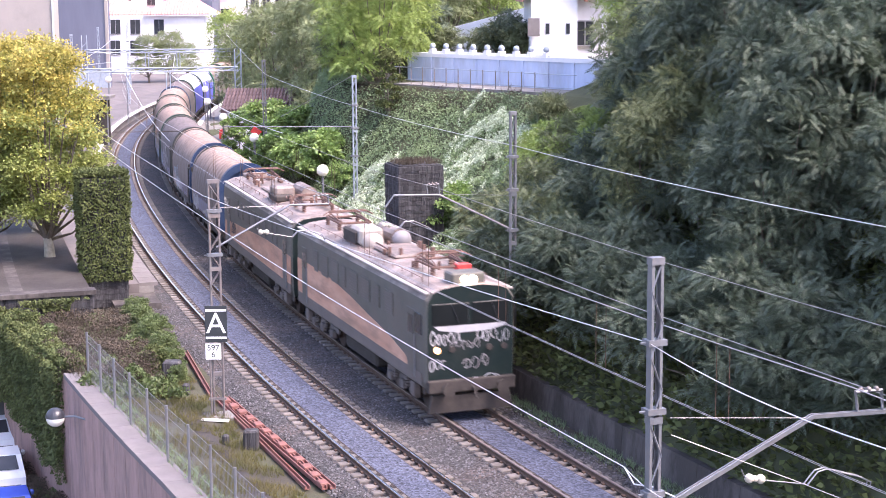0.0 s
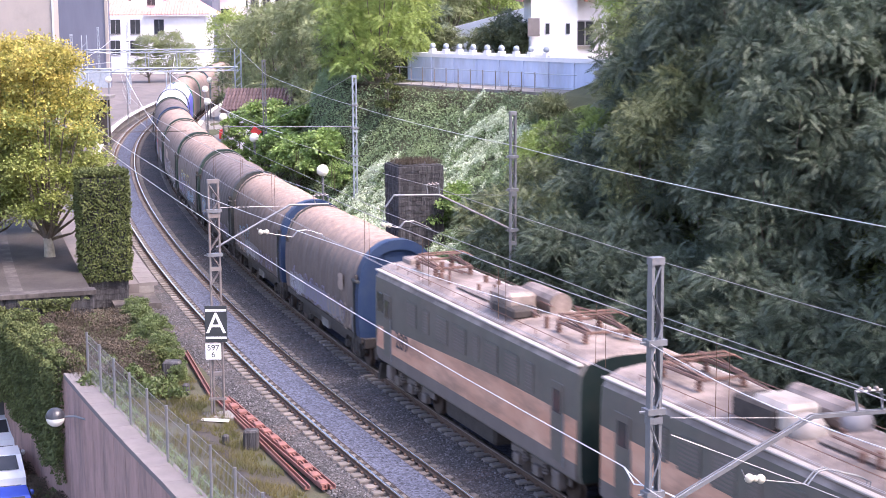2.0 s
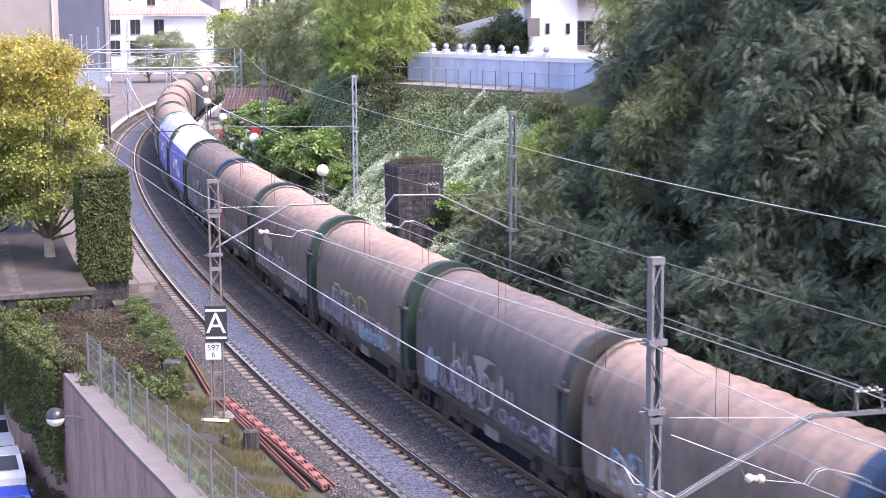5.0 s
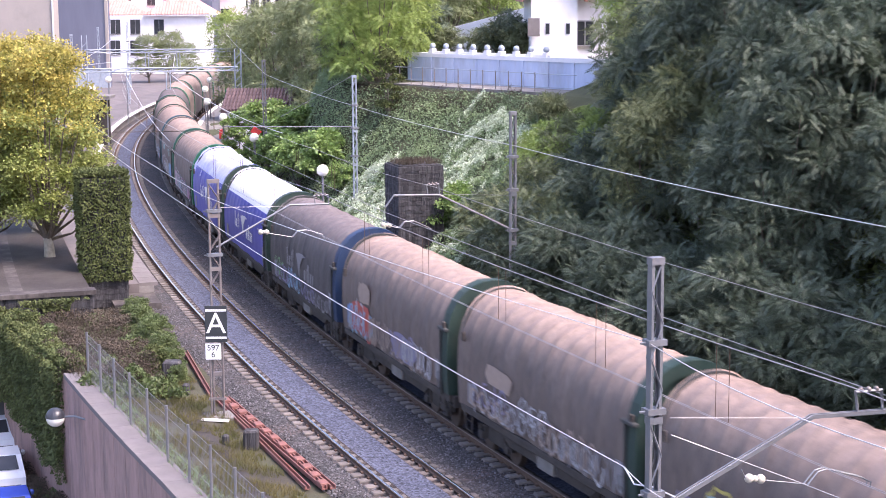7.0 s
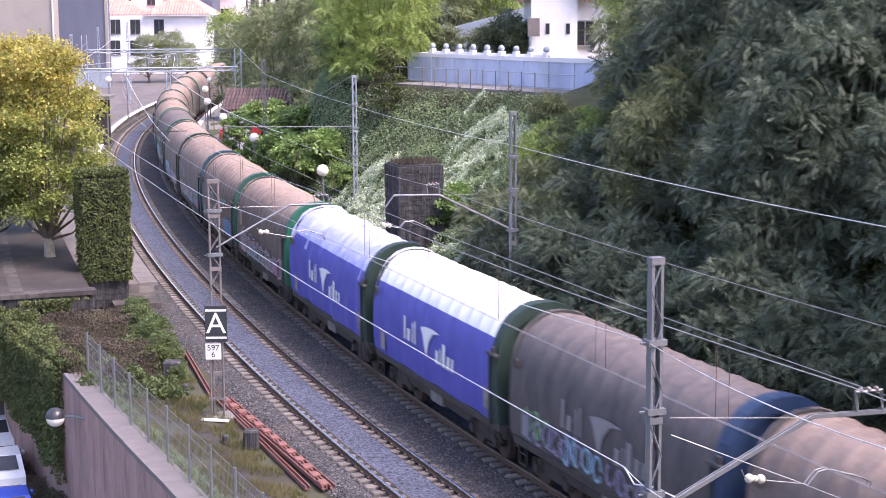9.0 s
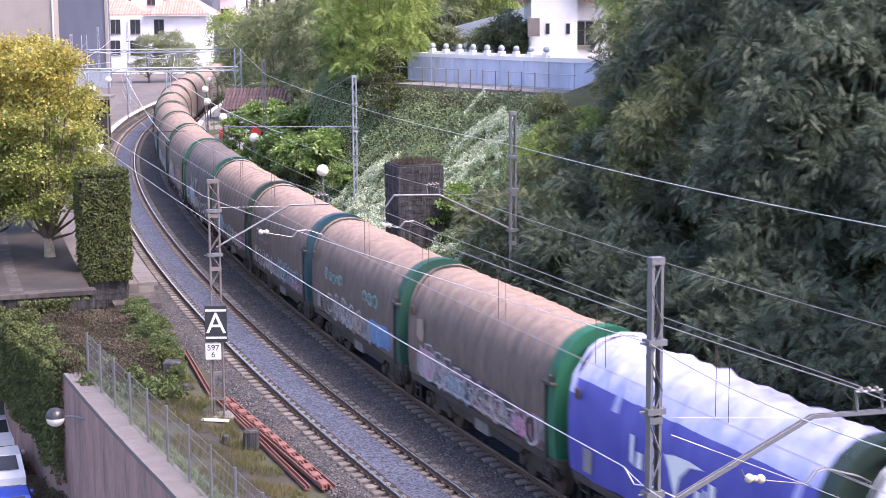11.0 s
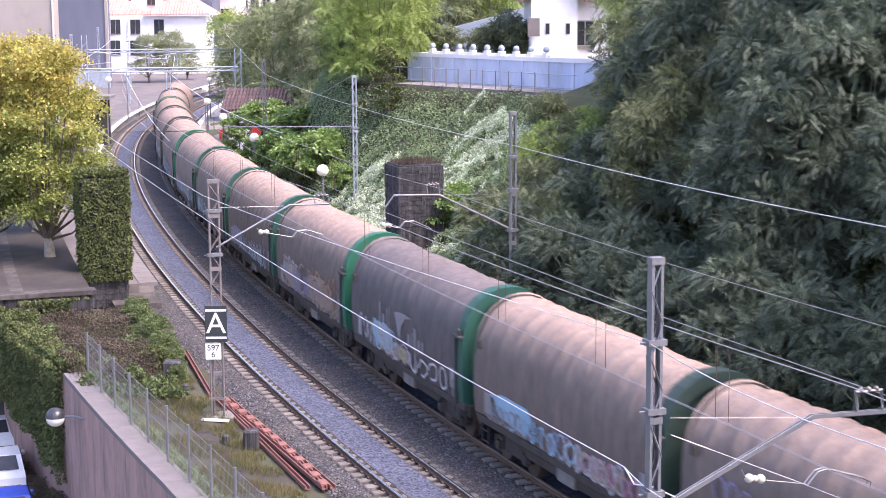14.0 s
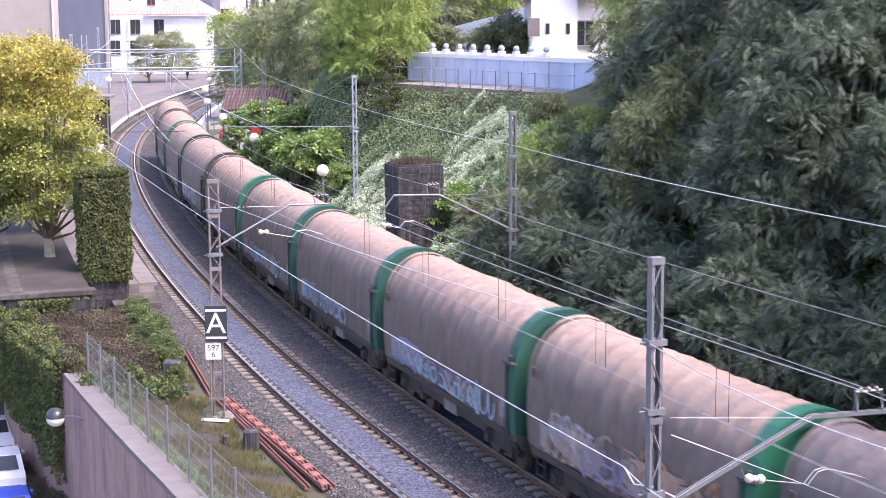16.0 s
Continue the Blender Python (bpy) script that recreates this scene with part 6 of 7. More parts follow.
    ro = part("gable_roof", prism([(x0 - 0.5, 12.6), (x0 - 0.5, 12.8), ((x0 + x1) / 2, 15.5), (x1 + 0.5, 12.8), (x1 + 0.5, 12.6), ((x0 + x1) / 2, 15.2)], 1, d - 0.5, d + 8.2), M_ROOFRED, h, "red clay tile gable roof")
    part("lattice_screen", bx(px_x(936, d - 1), px_x(957, d - 1), d - 0.4, d - 0.25, ray_at(0, 70, d).z, ray_at(0, 38, d).z), M_COPING, h, "pierced concrete screen")
    # rising garden wall behind the hedge
    g = thing("stair_wall", "sloping white garden wall behind the hedges", "wall")
    q0, q1 = ray_at(770, 75, 108), ray_at(935, 75, 102)
    part("wall", loft(bmesh.new(), [[(q0.x, q0.y, 8.5), (q0.x, q0.y, ray_at(0, 62, 108).z), (q0.x, q0.y + 0.4, ray_at(0, 62, 108).z), (q0.x, q0.y + 0.4, 8.5)],
                                    [(q1.x, q1.y, 8.5), (q1.x, q1.y, ray_at(0, 18, 102).z), (q1.x, q1.y + 0.4, ray_at(0, 18, 102).z), (q1.x, q1.y + 0.4, 8.5)]]), M_WALLWHITE, g)


villa()


def parked_car(m, paint, label):
    c = thing("parked_car", label, "car", m, group="cars parked in the street")
    prof = [(-2.0, 0.35), (-2.05, 0.7), (-1.9, 0.92), (-1.25, 0.98), (-0.55, 1.42), (0.75, 1.45), (1.5, 1.0), (2.0, 0.9), (2.05, 0.5), (2.0, 0.35)]
    bm = bmesh.new()
    loft(bm, [[(x, y * (0.93 if z > 1.2 else 1.0), z) for x, z in prof] for y in (-0.85, -0.8, 0.8, 0.85)])
    part("body", bm, paint, c)
    part("windscreen", loft(bmesh.new(), [[(-1.2, y, 1.02), (-0.58, y * 0.92, 1.41), (-0.60, y * 0.92, 1.435), (-1.24, y, 1.03)] for y in (-0.68, 0.68)]), M_GLASSDARK, c)
    part("rear_window", loft(bmesh.new(), [[(0.82, y * 0.92, 1.42), (1.42, y, 1.07), (1.46, y, 1.08), (0.84, y * 0.92, 1.445)] for y in (-0.66, 0.66)]), M_GLASSDARK, c)
    for s in (-1, 1):
        part("side_window", prism([(-1.0, 1.02), (-0.5, 1.36), (0.7, 1.38), (1.2, 1.05)], 1, s * 0.845, s * 0.86), M_GLASSDARK, c)
        part("mirror", ball(bmesh.new(), (-0.85, s * 0.98, 1.05), 0.11, 8, 6), paint, c)
        part("headlight", bx(-2.04, -1.85, s * 0.65 - 0.15, s * 0.65 + 0.15, 0.68, 0.82, bevel=0.03), M_WHITE, c)
        for x in (-1.3, 1.3):
            wh = part("wheel", tb([(x, s * 0.72, 0.31), (x, s * 0.87, 0.31)], 0.31, 14), M_RUBBER, c)
            part("rim", tb([(x, s * 0.86, 0.31), (x, s * 0.885, 0.31)], 0.19, 10), M_GALV, wh)


for px, py, d, paint, word in ((-16, 800, 64.0, M_CARWHITE, "silver"), (-2, 862, 58.9, M_CARWHITE, "white"), (10, 925, 53.9, M_CARBLUE, "blue")):
    q = ray_at(px, py, d)
    parked_car(Matrix.Translation((q.x, q.y, -5.0)) @ pose(0, 0, 0, 0, 0, heading(d) + 180), paint, f"{word} hatchback parked in the street below the wall")


# ---- planting ----
RNG = np.random.default_rng(11)


def frond_template():
    """A feathered leaf: paired leaflets on a drooping stalk, about one metre long before scaling."""
    v, f = [], []

    def leaflet(p, d, l, w):
        p, d = np.array(p, float), np.array(d, float)
        s = np.array([-d[1], d[0], 0.15])
        i = len(v)
        v.extend([p + s * w, p + d * l, p - s * w])
        f.append((i, i + 1, i + 2))
    for k in range(6):
        x = 0.12 + 0.145 * k
        z = -0.34 * x * x
        for s in (-1, 1):
            leaflet((x, 0, z), (0.68, s * 0.73, -0.16), 0.36 - 0.02 * k, 0.042)
    leaflet((0.85, 0, -0.24), (1, 0, -0.5), 0.34, 0.045)
    return np.array(v), np.array(f)


def blade_template():
    """A broad leaf folded along its rib."""
    v = np.array([(0, 0, 0), (0.45, 0.36, 0.08), (1, 0, -0.1), (0.45, -0.36, 0.08)], float)
    return v, np.array([(0, 1, 2, 3)])


def grass_template():
    v, f = [], []
    for a in (0.0, 1.3, 2.6, 3.9, 5.2):
        i = len(v)
        c, s = math.cos(a), math.sin(a)
        v += [(-s * 0.03, c * 0.03, 0), (s * 0.03, -c * 0.03, 0), (c * 0.4, s * 0.4, 1.0)]
        f.append((i, i + 1, i + 2))
    return np.array(v), f


FROND, BLADE, GRASS = frond_template(), blade_template(), grass_template()


def scatter(name, template, pos, out, size, material, droop=0.35, spread=0.6, rng=None):
    """Leaves at the places pos, pointing about along out."""
    rng = rng or RNG
    tv, tf = template
    n = len(pos)
    d = out + rng.normal(0, spread, (n, 3))
    d[:, 2] -= droop
    d /= np.linalg.norm(d, axis=1)[:, None] + 1e-9
    up = np.tile([0, 0, 1.0], (n, 1)) + rng.normal(0, 0.45, (n, 3))
    s = np.cross(up, d)
    s /= np.linalg.norm(s, axis=1)[:, None] + 1e-9
    u = np.cross(d, s)
    sz = (size if np.ndim(size) else np.full(n, size)) * rng.uniform(0.7, 1.25, n)
    V = pos[:, None, :] + sz[:, None, None] * (tv[None, :, 0:1] * d[:, None, :] + tv[None, :, 1:2] * s[:, None, :] + tv[None, :, 2:3] * u[:, None, :])
    V = V.reshape(-1, 3)
    k = len(tv)
    F = np.array(tf)
    F = (F[None] + (np.arange(n) * k)[:, None, None]).reshape(-1, F.shape[1])
    me = bpy.data.meshes.new(name)
    me.vertices.add(len(V))
    me.vertices.foreach_set("co", V.astype(np.float32).ravel())
    c = F.shape[1]
    me.loops.add(F.size)
    me.loops.foreach_set("vertex_index", F.astype(np.int32).ravel())
    me.polygons.add(len(F))
    me.polygons.foreach_set("loop_start", np.arange(0, F.size, c, dtype=np.int32))
    me.materials.append(material)
    me.update(calc_edges=True)
    me.validate()
    return me


def shell(rng, centre, radii, n, inner=0.55):
    d = rng.normal(0, 1, (n, 3))
    d /= np.linalg.norm(d, axis=1)[:, None]
    d[:, 2] = np.where(d[:, 2] < -0.3, -d[:, 2] * 0.6, d[:, 2])
    r = rng.uniform(inner, 1.08, n)[:, None]
    return np.array(centre) + d * r * np.array(radii), d


def build_tree(name, label, seed, height, radius, trunk_h, leaves, template, leaf_size, leaf_mat, bark, clumps=16, lean=0.3, flat=0.62, group="trees on the bank", low_mat=None, inner=0.55):
    rng = np.random.default_rng(seed)
    rr = random.Random(seed)
    t = thing(name, label, "tree", group=group)
    bm = bmesh.new()
    top = Vector((rr.uniform(-lean, lean), rr.uniform(-lean, lean), trunk_h))
    r0 = 0.018 * height + 0.05
    tube(bm, [(0, 0, -0.6), (top.x * 0.4, top.y * 0.4, trunk_h * 0.5), top], [r0 * 1.35, r0, r0 * 0.8], 9)
    centres, limbs = [], []
    for i in range(clumps):
        a = math.tau * (i * 0.618) + rr.uniform(-0.3, 0.3)
        h = trunk_h + (height - trunk_h) * (0.1 + 0.8 * (i + 0.5) / clumps)
        f = (h - trunk_h) / (height - trunk_h)
        R = radius * (0.55 + 0.45 * math.sin(math.pi * min(1, 0.15 + f * 0.95))) * rr.uniform(0.55, 0.95) * (1 - 0.55 * max(0, f - 0.6))
        c = Vector((math.cos(a) * R * 0.8, math.sin(a) * R * 0.8, h))
        centres.append((c, radius * rr.uniform(0.2, 0.46) * (1.0 if clumps < 30 else 0.85)))
        mid = top.lerp(c, 0.5) + Vector((0, 0, -0.1 * radius))
        limbs.append(([top * (0.7 + 0.3 * rr.random()), mid, c], [r0 * 0.4, r0 * 0.2, r0 * 0.06]))
    part("trunk", bm, bark, t)
    for pts, radii in limbs[::2]:
        part("limb", tb(pts, radii, 6), M_BARK, t)
    w = np.array([r * r for _, r in centres])
    w = w / w.sum()
    P, D = [], []
    for (c, r), k in zip(centres, w):
        n = max(8, int(leaves * k))
        p, d = shell(rng, c, (r, r, r * flat), n, inner)
        P.append(p)
        D.append(d)
    P, D = np.vstack(P), np.vstack(D)
    if low_mat:
        low = P[:, 2] + rng.normal(0, 0.9, len(P)) < height * 0.62
        part("lower_crown", scatter("lower_crown", template, P[low], D[low], leaf_size, low_mat, rng=rng), None, t, "still green lower leaves")
        P, D = P[~low], D[~low]
    part("crown", scatter("crown", template, P, D, leaf_size, leaf_mat, rng=rng), None, t)
    return t


def ground_at(x, y):
    """Height of the ground, by the nearest point of the line."""
    d = np.hypot(LINE_X - x, LINE_Y - y)
    i = int(np.argmin(d))
    s = LINE_S[i]
    o = ((x - LINE_X[i]) - (y - LINE_Y[i]) * s) / math.sqrt(1 + s * s)
    return height(LINE_Y[i], o), LINE_Y[i], o


def plant(src, x, y, size, turn, sink=0.25, first=[]):
    z = ground_at(x, y)[0] - sink
    m = Matrix.Translation((x, y, z)) @ pose(0, 0, 0, 0, 0, turn) @ Matrix.Diagonal((size, size, size, 1))
    if src not in first:
        first.append(src)
        src.matrix_basis = m
        return src
    o = copy_thing(src, Matrix.Translation((x, y, z)) @ pose(0, 0, 0, 0, 0, turn))
    o.scale = (size, size, size)
    return o


def planting():
    rr = random.Random(21)
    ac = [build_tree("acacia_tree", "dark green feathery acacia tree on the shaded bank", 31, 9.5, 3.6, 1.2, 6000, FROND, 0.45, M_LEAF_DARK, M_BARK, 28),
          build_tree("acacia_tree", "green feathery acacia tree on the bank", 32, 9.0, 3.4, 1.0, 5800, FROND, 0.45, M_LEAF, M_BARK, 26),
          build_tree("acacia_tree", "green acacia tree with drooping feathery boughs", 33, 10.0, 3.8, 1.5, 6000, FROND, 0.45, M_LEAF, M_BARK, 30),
          build_tree("acacia_tree", "feathery acacia tree with leaf colour darkened for shade on the wooded bank", 35, 9.6, 3.6, 1.2, 6400, FROND, 0.42, M_LEAF_SHADED, M_BARK, 30)]
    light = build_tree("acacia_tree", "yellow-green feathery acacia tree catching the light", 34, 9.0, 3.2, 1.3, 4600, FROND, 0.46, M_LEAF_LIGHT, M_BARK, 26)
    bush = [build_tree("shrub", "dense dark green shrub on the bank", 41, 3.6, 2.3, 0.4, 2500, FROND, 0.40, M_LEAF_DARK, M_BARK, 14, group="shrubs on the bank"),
            build_tree("shrub", "dense feathery green shrub on the bank", 42, 3.6, 2.3, 0.4, 2500, FROND, 0.40, M_LEAF_SHADED, M_BARK, 14, group="shrubs on the bank")]
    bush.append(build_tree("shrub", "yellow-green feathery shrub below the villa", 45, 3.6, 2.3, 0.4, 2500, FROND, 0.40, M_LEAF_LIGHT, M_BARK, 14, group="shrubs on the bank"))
    for px, d, s, k in ((950, 72, 0.5, 2), (985, 70, 0.6, 2), (1020, 67, 0.4, 2), (1065, 66, 0.45, 2), (1140, 67, 0.9, 1), (1000, 66, 0.6, 1), (940, 66, 0.45, 1), (1050, 62, 0.55, 0), (1150, 64, 1.0, 1),
                        (905, 68, 0.4, 2), (1115, 71, 0.55, 2), (1195, 70, 1.3, 2), (975, 62, 0.6, 0), (1190, 66, 1.5, 1), (1035, 73, 0.35, 2), (970, 76, 0.5, 1), (1200, 76, 1.3, 1), (1020, 60, 0.7, 1), (1080, 58, 0.9, 0), (1210, 57, 1.2, 1), (1250, 54, 1.1, 0), (1290, 57, 1.3, 1), (1170, 58, 1.0, 0), (1340, 52, 1.2, 1), (1240, 61, 1.5, 0)):
        plant(bush[k], px_x(px, d), d, s, rr.uniform(0, 360))
    bright = build_tree("shrub", "bright green broad-leaved shrub", 43, 3.0, 1.9, 0.4, 4500, BLADE, 0.2, M_BRIGHTLEAF, M_BARK, 12, group="bright shrubs")
    plane = build_tree("plane_tree", "autumn plane tree with yellowing leaves on the square", 51, 9.9, 3.3, 0.9, 32000, BLADE, 0.145, M_LEAF_YELLOW, M_BARKPALE, 46, lean=0.15, flat=0.8, group="plane trees on the square", low_mat=M_LEAF_PLANE, inner=0.15)
    # back rows up the hillside
    for y, o, s in [(y + rr.uniform(-1.5, 1.5), o + rr.uniform(-1.5, 1.5), s) for o, s, ys in
                    ((28, 1.25, range(34, 64, 7)), (22, 1.0, range(34, 66, 5)), (17, 0.82, range(32, 66, 4)), (12, 0.66, range(34, 66, 4))) for y in ys]:
        p = at(y, o)
        # keep the villa and its lane in view
        px = 784 + 2891.8 * p.x / max(p.y, 1)
        left = px - 2891.8 * 3.9 * s / p.y
        if p.y > 30 and left < (1095 if o > 18 else 1055) - max(0, (13 - o) * 40):
            continue
        # pale leaves stand in for lit crowns, dark ones for the bank's shade
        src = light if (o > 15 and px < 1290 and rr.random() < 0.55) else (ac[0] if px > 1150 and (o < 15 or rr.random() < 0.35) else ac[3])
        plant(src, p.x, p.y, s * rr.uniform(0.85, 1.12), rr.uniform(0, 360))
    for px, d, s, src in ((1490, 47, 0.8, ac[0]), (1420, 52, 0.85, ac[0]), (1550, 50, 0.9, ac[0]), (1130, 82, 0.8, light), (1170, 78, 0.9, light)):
        plant(src, px_x(px, d), d, s, rr.uniform(0, 360))
    # shrubs along the foot of the bank
    for i in range(26):
        y = 35 + i * 1.4
        o = 9.0 + rr.uniform(-0.8, 1.2)
        p = at(y, o)
        if 620 < 784 + 2891.8 * p.x / p.y < 860 and y < 76:
            continue
        plant(bush[0 if y < 54 else rr.randint(0, 1)], p.x, p.y, rr.uniform(0.75, 1.1), rr.uniform(0, 360))
    for y, o, s in ((60, 11.2, 0.7), (57, 12.6, 0.7), (62, 12.6, 0.6), (64, 14.5, 0.5), (56, 15, 0.6), (53, 12, 0.8), (60, 14.5, 0.55)):
        p = at(y, o)
        plant(rr.choice(bush), p.x, p.y, s * 1.2, rr.uniform(0, 360))
    # trees round the lane and behind the shed
    for px, d, s, src in ((672, 92, 1.0, light), (630, 97, 0.85, light), (725, 99, 0.75, light), (590, 122, 1.2, ac[1]), (500, 140, 1.3, ac[2]), (565, 132, 1.35, ac[2]), (450, 165, 1.2, ac[1]),
                          (640, 128, 1.3, ac[1]), (700, 122, 1.2, light), (770, 124, 1.0, ac[2]), (800, 114, 0.8, ac[1]), (865, 116, 0.8, light), (840, 128, 1.1, ac[1]), (900, 126, 1.1, ac[0]), (420, 210, 1.3, light), (600, 170, 1.5, ac[0]), (700, 165, 1.5, ac[2]), (800, 160, 1.4, ac[0]), (900, 150, 1.4, ac[2]), (1000, 140, 1.4, ac[1])):
        plant(src, px_x(px, d), d, s, rr.uniform(0, 360), 1.3 if d < 112 and px < 740 else 0.25)
    for px, d, s in ((268, 236, 0.75), (305, 238, 0.8), (335, 244, 0.6)):
        plant(ac[2], px_x(px, d), d, s, rr.uniform(0, 360))
    # shrubs by the platform and in the villa's garden
    for px, d, s in ((500, 94, 1.1), (535, 90, 1.05), (570, 88, 0.95), (605, 85, 0.5), (800, 70.5, 0.75), (432, 105, 0.8), (520, 96, 0.9)):
        plant(bright, px_x(px, d), d, s, rr.uniform(0, 360))
    tall = build_tree("shrub", "tall bright green laurel beside the platform shed", 47, 6.2, 2.0, 0.8, 7500, BLADE, 0.2, M_BRIGHTLEAF, M_BARK, 18, group="bright shrubs")
    for px, d, s in ((470, 106, 1.0), (500, 112, 0.95), (428, 118, 0.8)):
        plant(tall, px_x(px, d), d, s, rr.uniform(0, 360))
    ivied = build_tree("shrub", "trunk smothered in dark ivy below the pale acacia", 48, 4.8, 1.1, 0.3, 4200, BLADE, 0.15, M_IVY, M_BARK, 16, group="ivied trunks")
    plant(ivied, px_x(690, 87), 87, 0.85, 0, 0.3)
    # unseen trees added along the bank beside the viewer to shade the near line
    for y in (4, 10, 16, 22, 27):
        for o, s in ((12, 1.2), (18, 1.3), (26, 1.3)):
            p = at(y + rr.uniform(-1.5, 1.5), o + rr.uniform(-1, 1))
            plant(ac[3], p.x, p.y, s * rr.uniform(0.9, 1.15), rr.uniform(0, 360))
    for px, d, s in ((640, 100, 1.1), (690, 101, 1.0), (590, 110, 1.2), (550, 120, 1.2), (720, 108, 1.2), (660, 112, 1.3), (520, 128, 1.3), (615, 98, 0.9)):
        plant(bush[rr.randint(0, 1)], px_x(px, d), d, s, rr.uniform(0, 360), 0.1)
    for px, d, s in ((770, 99, 0.55), (800, 98, 0.5), (880, 95, 0.6), (905, 94.5, 0.75), (930, 93, 0.6), (850, 97, 0.5)):
        plant(bush[rr.randint(0, 1)], px_x(px, d), d, s, rr.uniform(0, 360), 0.1)
    # the square
    for px, d, s, a in ((80, 74.0, 1.04, 20), (58, 82.0, 1.06, 140), (-30, 75.0, 1.06, 60)):
        q = sight(px, d, 0)
        plant(plane, q.x, q.y, s, a, 0.05)
    bramble = build_tree("shrub", "bramble thicket in the sloping garden", 46, 2.8, 1.8, 0.3, 5200, BLADE, 0.15, M_GARDENLEAF, M_BARK, 16, group="garden shrubs")
    for px, d, s in ((240, 63.5, 0.45), (262, 60.5, 0.5), (232, 65.5, 0.45), (292, 57.0, 0.35), (280, 58.5, 0.42), (250, 62, 0.42), (300, 55.5, 0.25)):
        plant(bramble, px_x(px, d), d, s, rr.uniform(0, 360), 0.1)
    fig = build_tree("shrub", "low ivy-green shrub in the sloping garden", 44, 2.2, 1.8, 0.3, 2600, BLADE, 0.2, M_IVY, M_BARK, 12, group="garden shrubs")
    for px, d, s in ((265, 57, 0.45), (236, 58.5, 0.35), (30, 62, 0.5)):
        plant(fig, px_x(px, d), d, s, rr.uniform(0, 360), 0.15)


planting()


def stuff(name, me, label):
    return tagged(new(name, me), label, name.replace("_", " "), kind="stuff")


def bank_points(n, y0, y1, o0, o1, seed, test=None):
    r = np.random.default_rng(seed)
    P = []
    while len(P) < n:
        y, o = r.uniform(y0, y1), r.uniform(o0, o1)
        p = at(y, o, height(y, o))
        p.z += 0.35 * noise.noise(Vector((p.x * 0.5, p.y * 0.5, 0))) if o > 7 else 0
        if test and not test(p, y, o):
            continue
        P.append((p.x, p.y, p.z + r.uniform(0.0, 0.35)))
    return np.array(P)


def cover():
    s = at(70, 10) - at(70, 0)
    out = np.array((-s.x, -s.y, 7.0)) / 12
    
    def below_lane(p, y, o):
        return not (72 < y < 89 and o > bank_top_o(y) - 0.3)
    P = bank_points(120000, 55, 100, 6.9, 17, 1, below_lane)
    P[:, 2] += [0 if z > 7.2 else 0.5 * max(0, noise.noise(Vector((x * 0.8, y * 0.8, 7)))) + 0.3 * max(0, noise.noise(Vector((x * 2.1, y * 2.1, 3)))) for x, y, z in P]
    stuff("creepers", scatter("creepers", BLADE, P, np.tile(out, (len(P), 1)), 0.115, M_CREEPER, droop=0.3, spread=0.8), "green creepers covering the slope")
    P = bank_points(15000, 34, 62, 6.9, 15, 2)
    stuff("undergrowth", scatter("undergrowth", BLADE, P, np.tile(out, (len(P), 1)), 0.26, M_IVY, droop=0.1), "dark ivy and undergrowth on the shaded bank")

    # blossom runs down the slope in ragged trails
    def trails(p, y, o):
        if not below_lane(p, y, o):
            return False
        bend = 1.6 * noise.noise(Vector((y * 0.35, o * 0.35, 9)))
        drift = noise.noise(Vector((y * 0.16, o * 0.2, 5))) - 0.09 * max(0, abs(y - 71) - 6)
        return 0.7 * noise.noise(Vector(((y + o * 0.55 + bend) * 1.0, o * 0.33, 2))) + 0.7 * drift + 0.5 * noise.noise(Vector((y * 2.4, o * 2.4, 1))) > -0.01
    P = bank_points(80000, 60, 84, 7.6, 15.5, 3, trails)
    P[:, 2] += [0.1 + 0.5 * max(0, noise.noise(Vector((x * 0.8, y * 0.8, 7)))) for x, y, z in P]
    stuff("white_blossom", scatter("white_blossom", BLADE, P, np.tile(out, (len(P), 1)), 0.085, M_BLOOM, droop=0.1, spread=0.9), "white blossom trails on the creeper slope")
    P = bank_points(700, 72, 88, 11.0, 16.6, 4, lambda p, y, o: bank_top_o(y) - 1.3 < o < bank_top_o(y) - 0.1)
    stuff("dry_scrub", scatter("dry_scrub", GRASS, P, np.tile((0, 0, 1.0), (len(P), 1)), 0.3, M_DRY, droop=0.0), "reddish dry scrub below the lane")
    # grass and weeds beside the tracks
    r = np.random.default_rng(5)

    def tufts(n, y0, y1, o0, o1, seed, keep=-0.05):
        rg = np.random.default_rng(seed)
        P = []
        while len(P) < n:
            y, o = rg.uniform(y0, y1), rg.uniform(o0, o1)
            p = at(y, o, height(y, o))
            if noise.noise(Vector((p.x * 0.9, p.y * 0.9, seed))) > keep:
                P.append(tuple(p))
        return np.array(P)

    def grass(name, P, size, m, label):
        # the blade stands along the leaf's third axis, so it is laid out with a level first axis
        n = len(P)
        a = np.random.default_rng(len(P)).uniform(0, 6.28, n)
        stuff(name, scatter(name, GRASS, P, np.c_[np.cos(a), np.sin(a), 0 * a], size, m, droop=0.0, spread=0.15), label)
    grass("weeds", tufts(9000, 34, 62, -6.6, -3.0, 1, -0.15), 0.2, M_GRASS, "dry yellow-green weeds beside the wall")
    P = np.array([tuple(at(y, left_wall_o(y) + o, 0.15 + (0.3 if o < 0.4 else 0))) for y, o in zip(r.uniform(33, 57.4, 1500), 1.0 - 0.75 * r.uniform(0, 1, 1500) ** 1.6)])
    grass("coping_weeds", P, 0.2, M_CREEPER, "weeds growing along the wall coping")
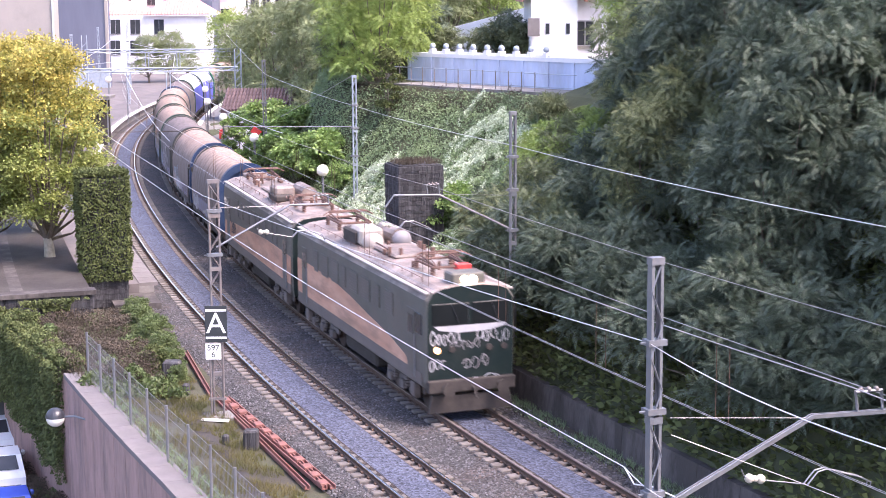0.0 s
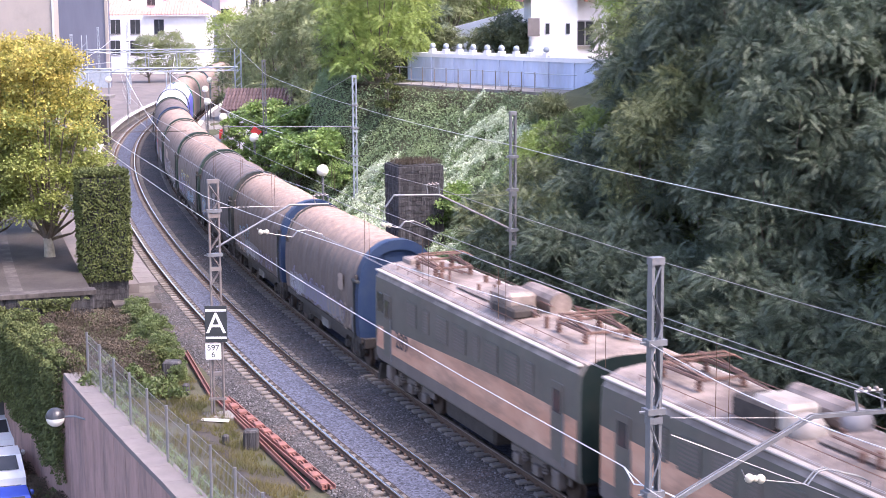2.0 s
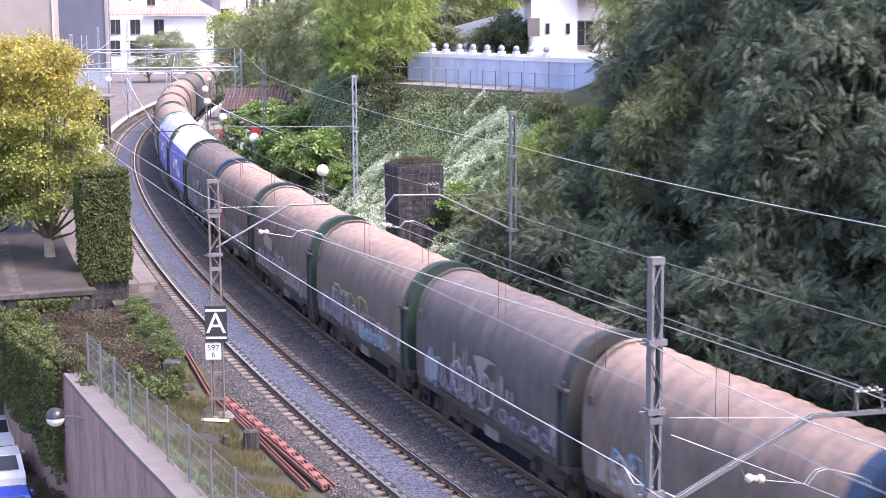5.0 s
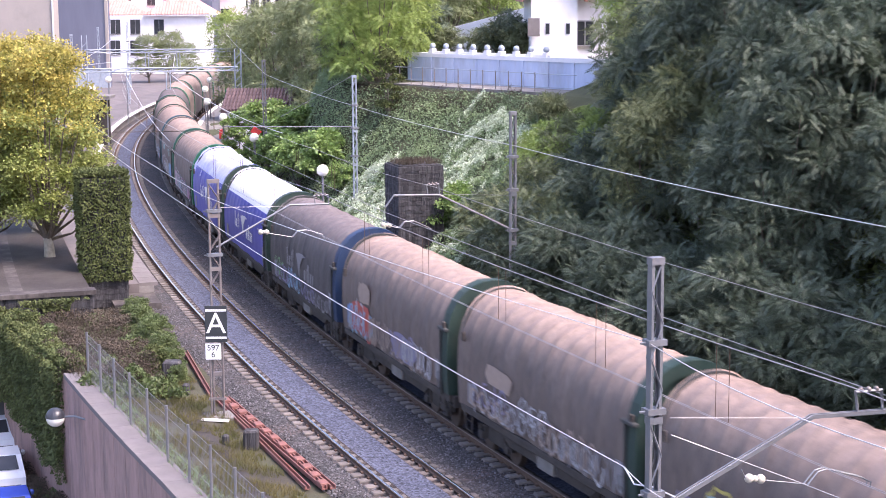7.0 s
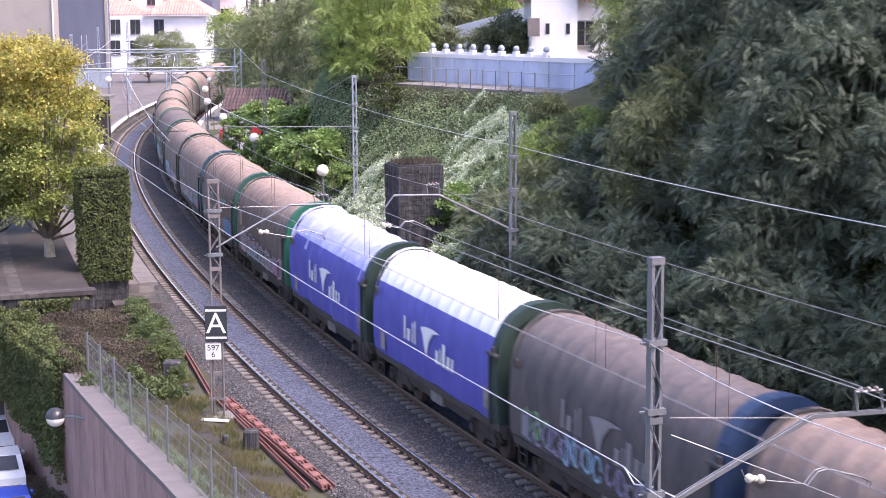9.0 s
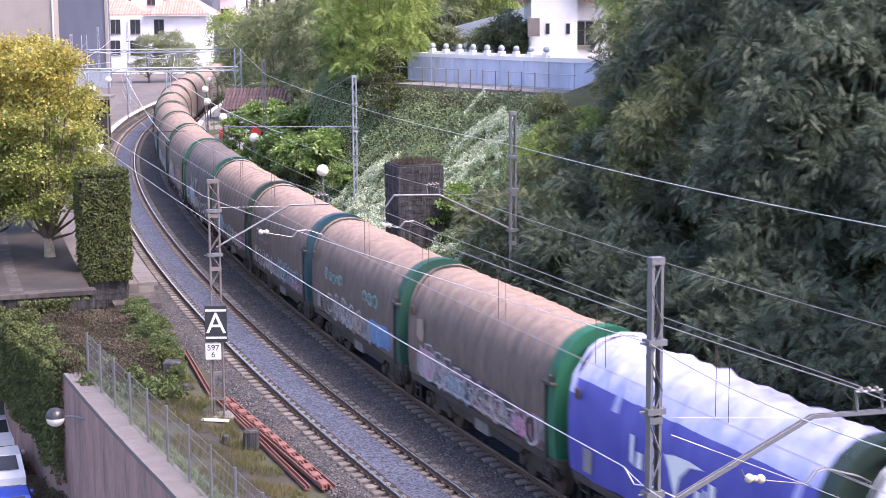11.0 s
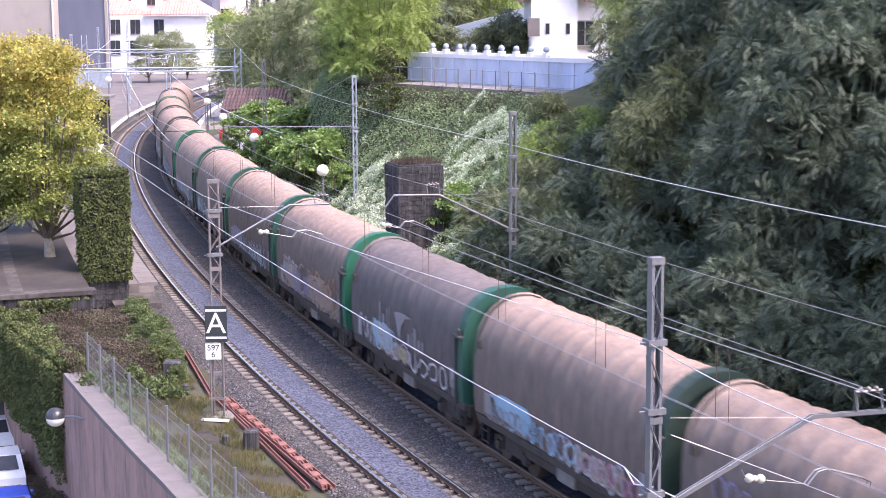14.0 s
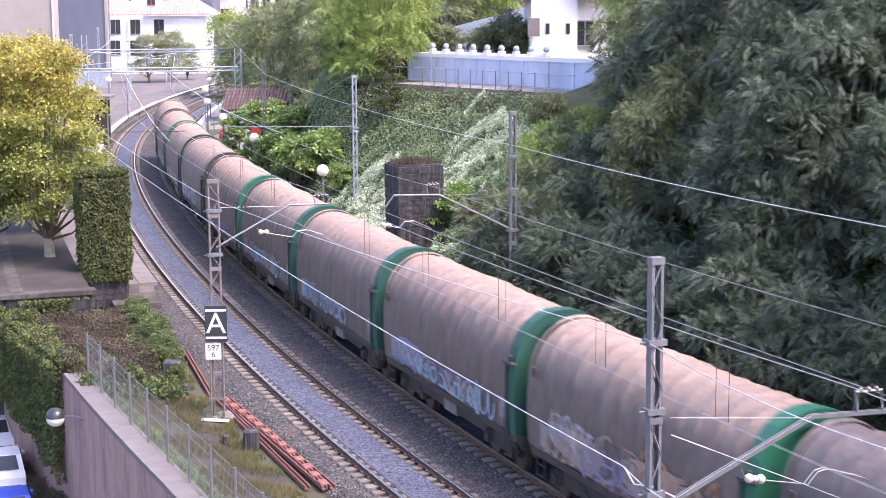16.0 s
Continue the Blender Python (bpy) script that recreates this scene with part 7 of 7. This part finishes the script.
    grass("grass", tufts(2600, 30, 66, 5.9, 6.7, 2, -0.3), 0.2, M_CREEPER, "green grass strip at the foot of the bank wall")
    grass("dead_stalks", tufts(3500, 56, 66.5, -8.4, -4.4, 3, -0.3), 0.5, M_DRY, "brown dead stalks in the sloping garden")
    P = tufts(26000, 56, 66.6, -8.6, -4.2, 6, -0.45)
    P[:, 2] += r.uniform(0, 0.3, len(P)) + [0.25 + 0.8 * noise.noise(Vector((x * 0.7, y * 0.7, 8))) for x, y, z in P]
    stuff("dead_thicket", scatter("dead_thicket", BLADE, P, np.tile((0, 0, 0.6), (len(P), 1)), 0.075, M_DRY, droop=0.0, spread=1.0), "withered brown thicket in the sloping garden")
    # ivy creeping up the wall of the square
    P = [tuple(at(66.62 - r.uniform(0, 0.25), o, z)) for o, z in zip(r.uniform(-17, -5.4, 16000), r.uniform(0.05, 1.15, 16000)) if noise.noise(Vector((o * 0.8, z * 1.2, 3))) > -0.08]
    stuff("square_ivy", scatter("square_ivy", BLADE, np.array(P), np.tile((0, -1.0, 0.2), (len(P), 1)), 0.11, M_IVY, droop=0.5), "dark ivy creeping up the wall of the square")
    P = tufts(16000, 54, 66.5, -8.4, -3.8, 4, -0.1)
    P[:, 2] += r.uniform(0, 0.25, len(P)) + [0.7 * max(0, noise.noise(Vector((x * 0.9, y * 0.9, 4)))) for x, y, z in P]
    stuff("ground_ivy", scatter("ground_ivy", BLADE, P, np.tile((0, 0, 1.0), (len(P), 1)), 0.12, M_GARDENLEAF, droop=0.0, spread=0.9), "low ivy over the sloping garden")
    # ivy on the pier
    m = place(72.0, -4.15, 0)
    P, D = [], []
    for i in range(24000):
        side = r.integers(0, 5)
        u, z = r.uniform(-1.0, 1.0), r.uniform(0.9, 5.4)
        bulge = 0.16 + 0.16 * noise.noise(Vector((u * 2 + side * 5, z * 1.3, 0)))
        if side < 4:
            if side in (0, 3) and z < 2.6 - 1.2 * noise.noise(Vector((u, 3, 1))) and r.random() < 0.75 and u > -0.2:
                continue
            q = Vector((u, 0.92 + bulge * r.uniform(0.2, 1), z))
            d = Vector((0, 1, 0.1))
            rot = pose(0, 0, 0, 0, 0, 90 * side)
            q, d = rot @ q, rot @ d
        else:
            q, d = Vector((u, r.uniform(-1.1, 1.1), 5.3 + bulge * 1.4)), Vector((0, 0, 1))
        q = m @ q
        P.append(q)
        D.append(m.to_3x3() @ d)
    stuff("pier_ivy", scatter("pier_ivy", BLADE, np.array(P), np.array(D), 0.115, M_IVY, droop=0.7), "thick dark ivy over the old pier")
    # ivy hanging over the street wall
    P, D = [], []
    for i in range(40000):
        y = r.uniform(57.2, 67)
        t = (y - 57.2) / 9.8
        o = left_wall_o(y)
        low = -2.6 - 1.3 * noise.noise(Vector((y * 0.5, 0, 2))) - (1 - t) * 0.6
        if r.random() < 0.72:
            z = r.uniform(low, 0.6)
            q = at(y, o - 0.32 - r.uniform(0, 0.35) - 0.12 * noise.noise(Vector((y, z, 0))), z)
            d = at(y, o - 1) - at(y, o)
        else:
            q = at(y, o + r.uniform(-0.4, 0.5), 0.45 + r.uniform(0, 0.35))
            d = Vector((0, 0, 1))
        P.append(q)
        D.append(d)
    stuff("wall_ivy", scatter("wall_ivy", BLADE, np.array(P), np.array(D), 0.10, M_IVY, droop=0.9), "ivy curtain hanging over the street wall")
    # moss and dry growth on the stone pier
    q0 = place(67.8, 8.75, 5.9)
    P = np.array([q0 @ Vector((r.uniform(-1, 1), r.uniform(-1, 1), 0)) for i in range(500)])
    grass("pier_moss", P, 0.22, M_DRY, "dry moss and grass on the pier top")
    # loose ballast stones
    tv = np.array([(1, 0, 0), (-0.6, 0.8, 0.1), (-0.5, -0.8, 0), (0.1, 0.1, 0.9)], float)
    tf = np.array([(0, 1, 3), (1, 2, 3), (2, 0, 3)])
    P = []
    rg = np.random.default_rng(9)
    for i in range(40000):
        y = 36 + 50 * rg.random() ** 1.5
        o = rg.uniform(-2.4, 6.4)
        if min(abs(abs(o) - 0.87), abs(abs(o - GAP) - 0.87)) < 0.12:
            continue
        P.append(tuple(at(y, o, -0.255)))
    P = np.array(P)
    a = rg.uniform(0, 6.28, len(P))
    stuff("ballast_stones", scatter("ballast_stones", (tv, tf), P, np.c_[np.cos(a), np.sin(a), 0 * a], 0.045, M_STONE_CHIP, droop=0.0, spread=0.3), "loose grey ballast stones")


cover()


def motions():
    for ob, s0, base in MOVING:
        walk(ob, train_rows(s0, base))


motions()
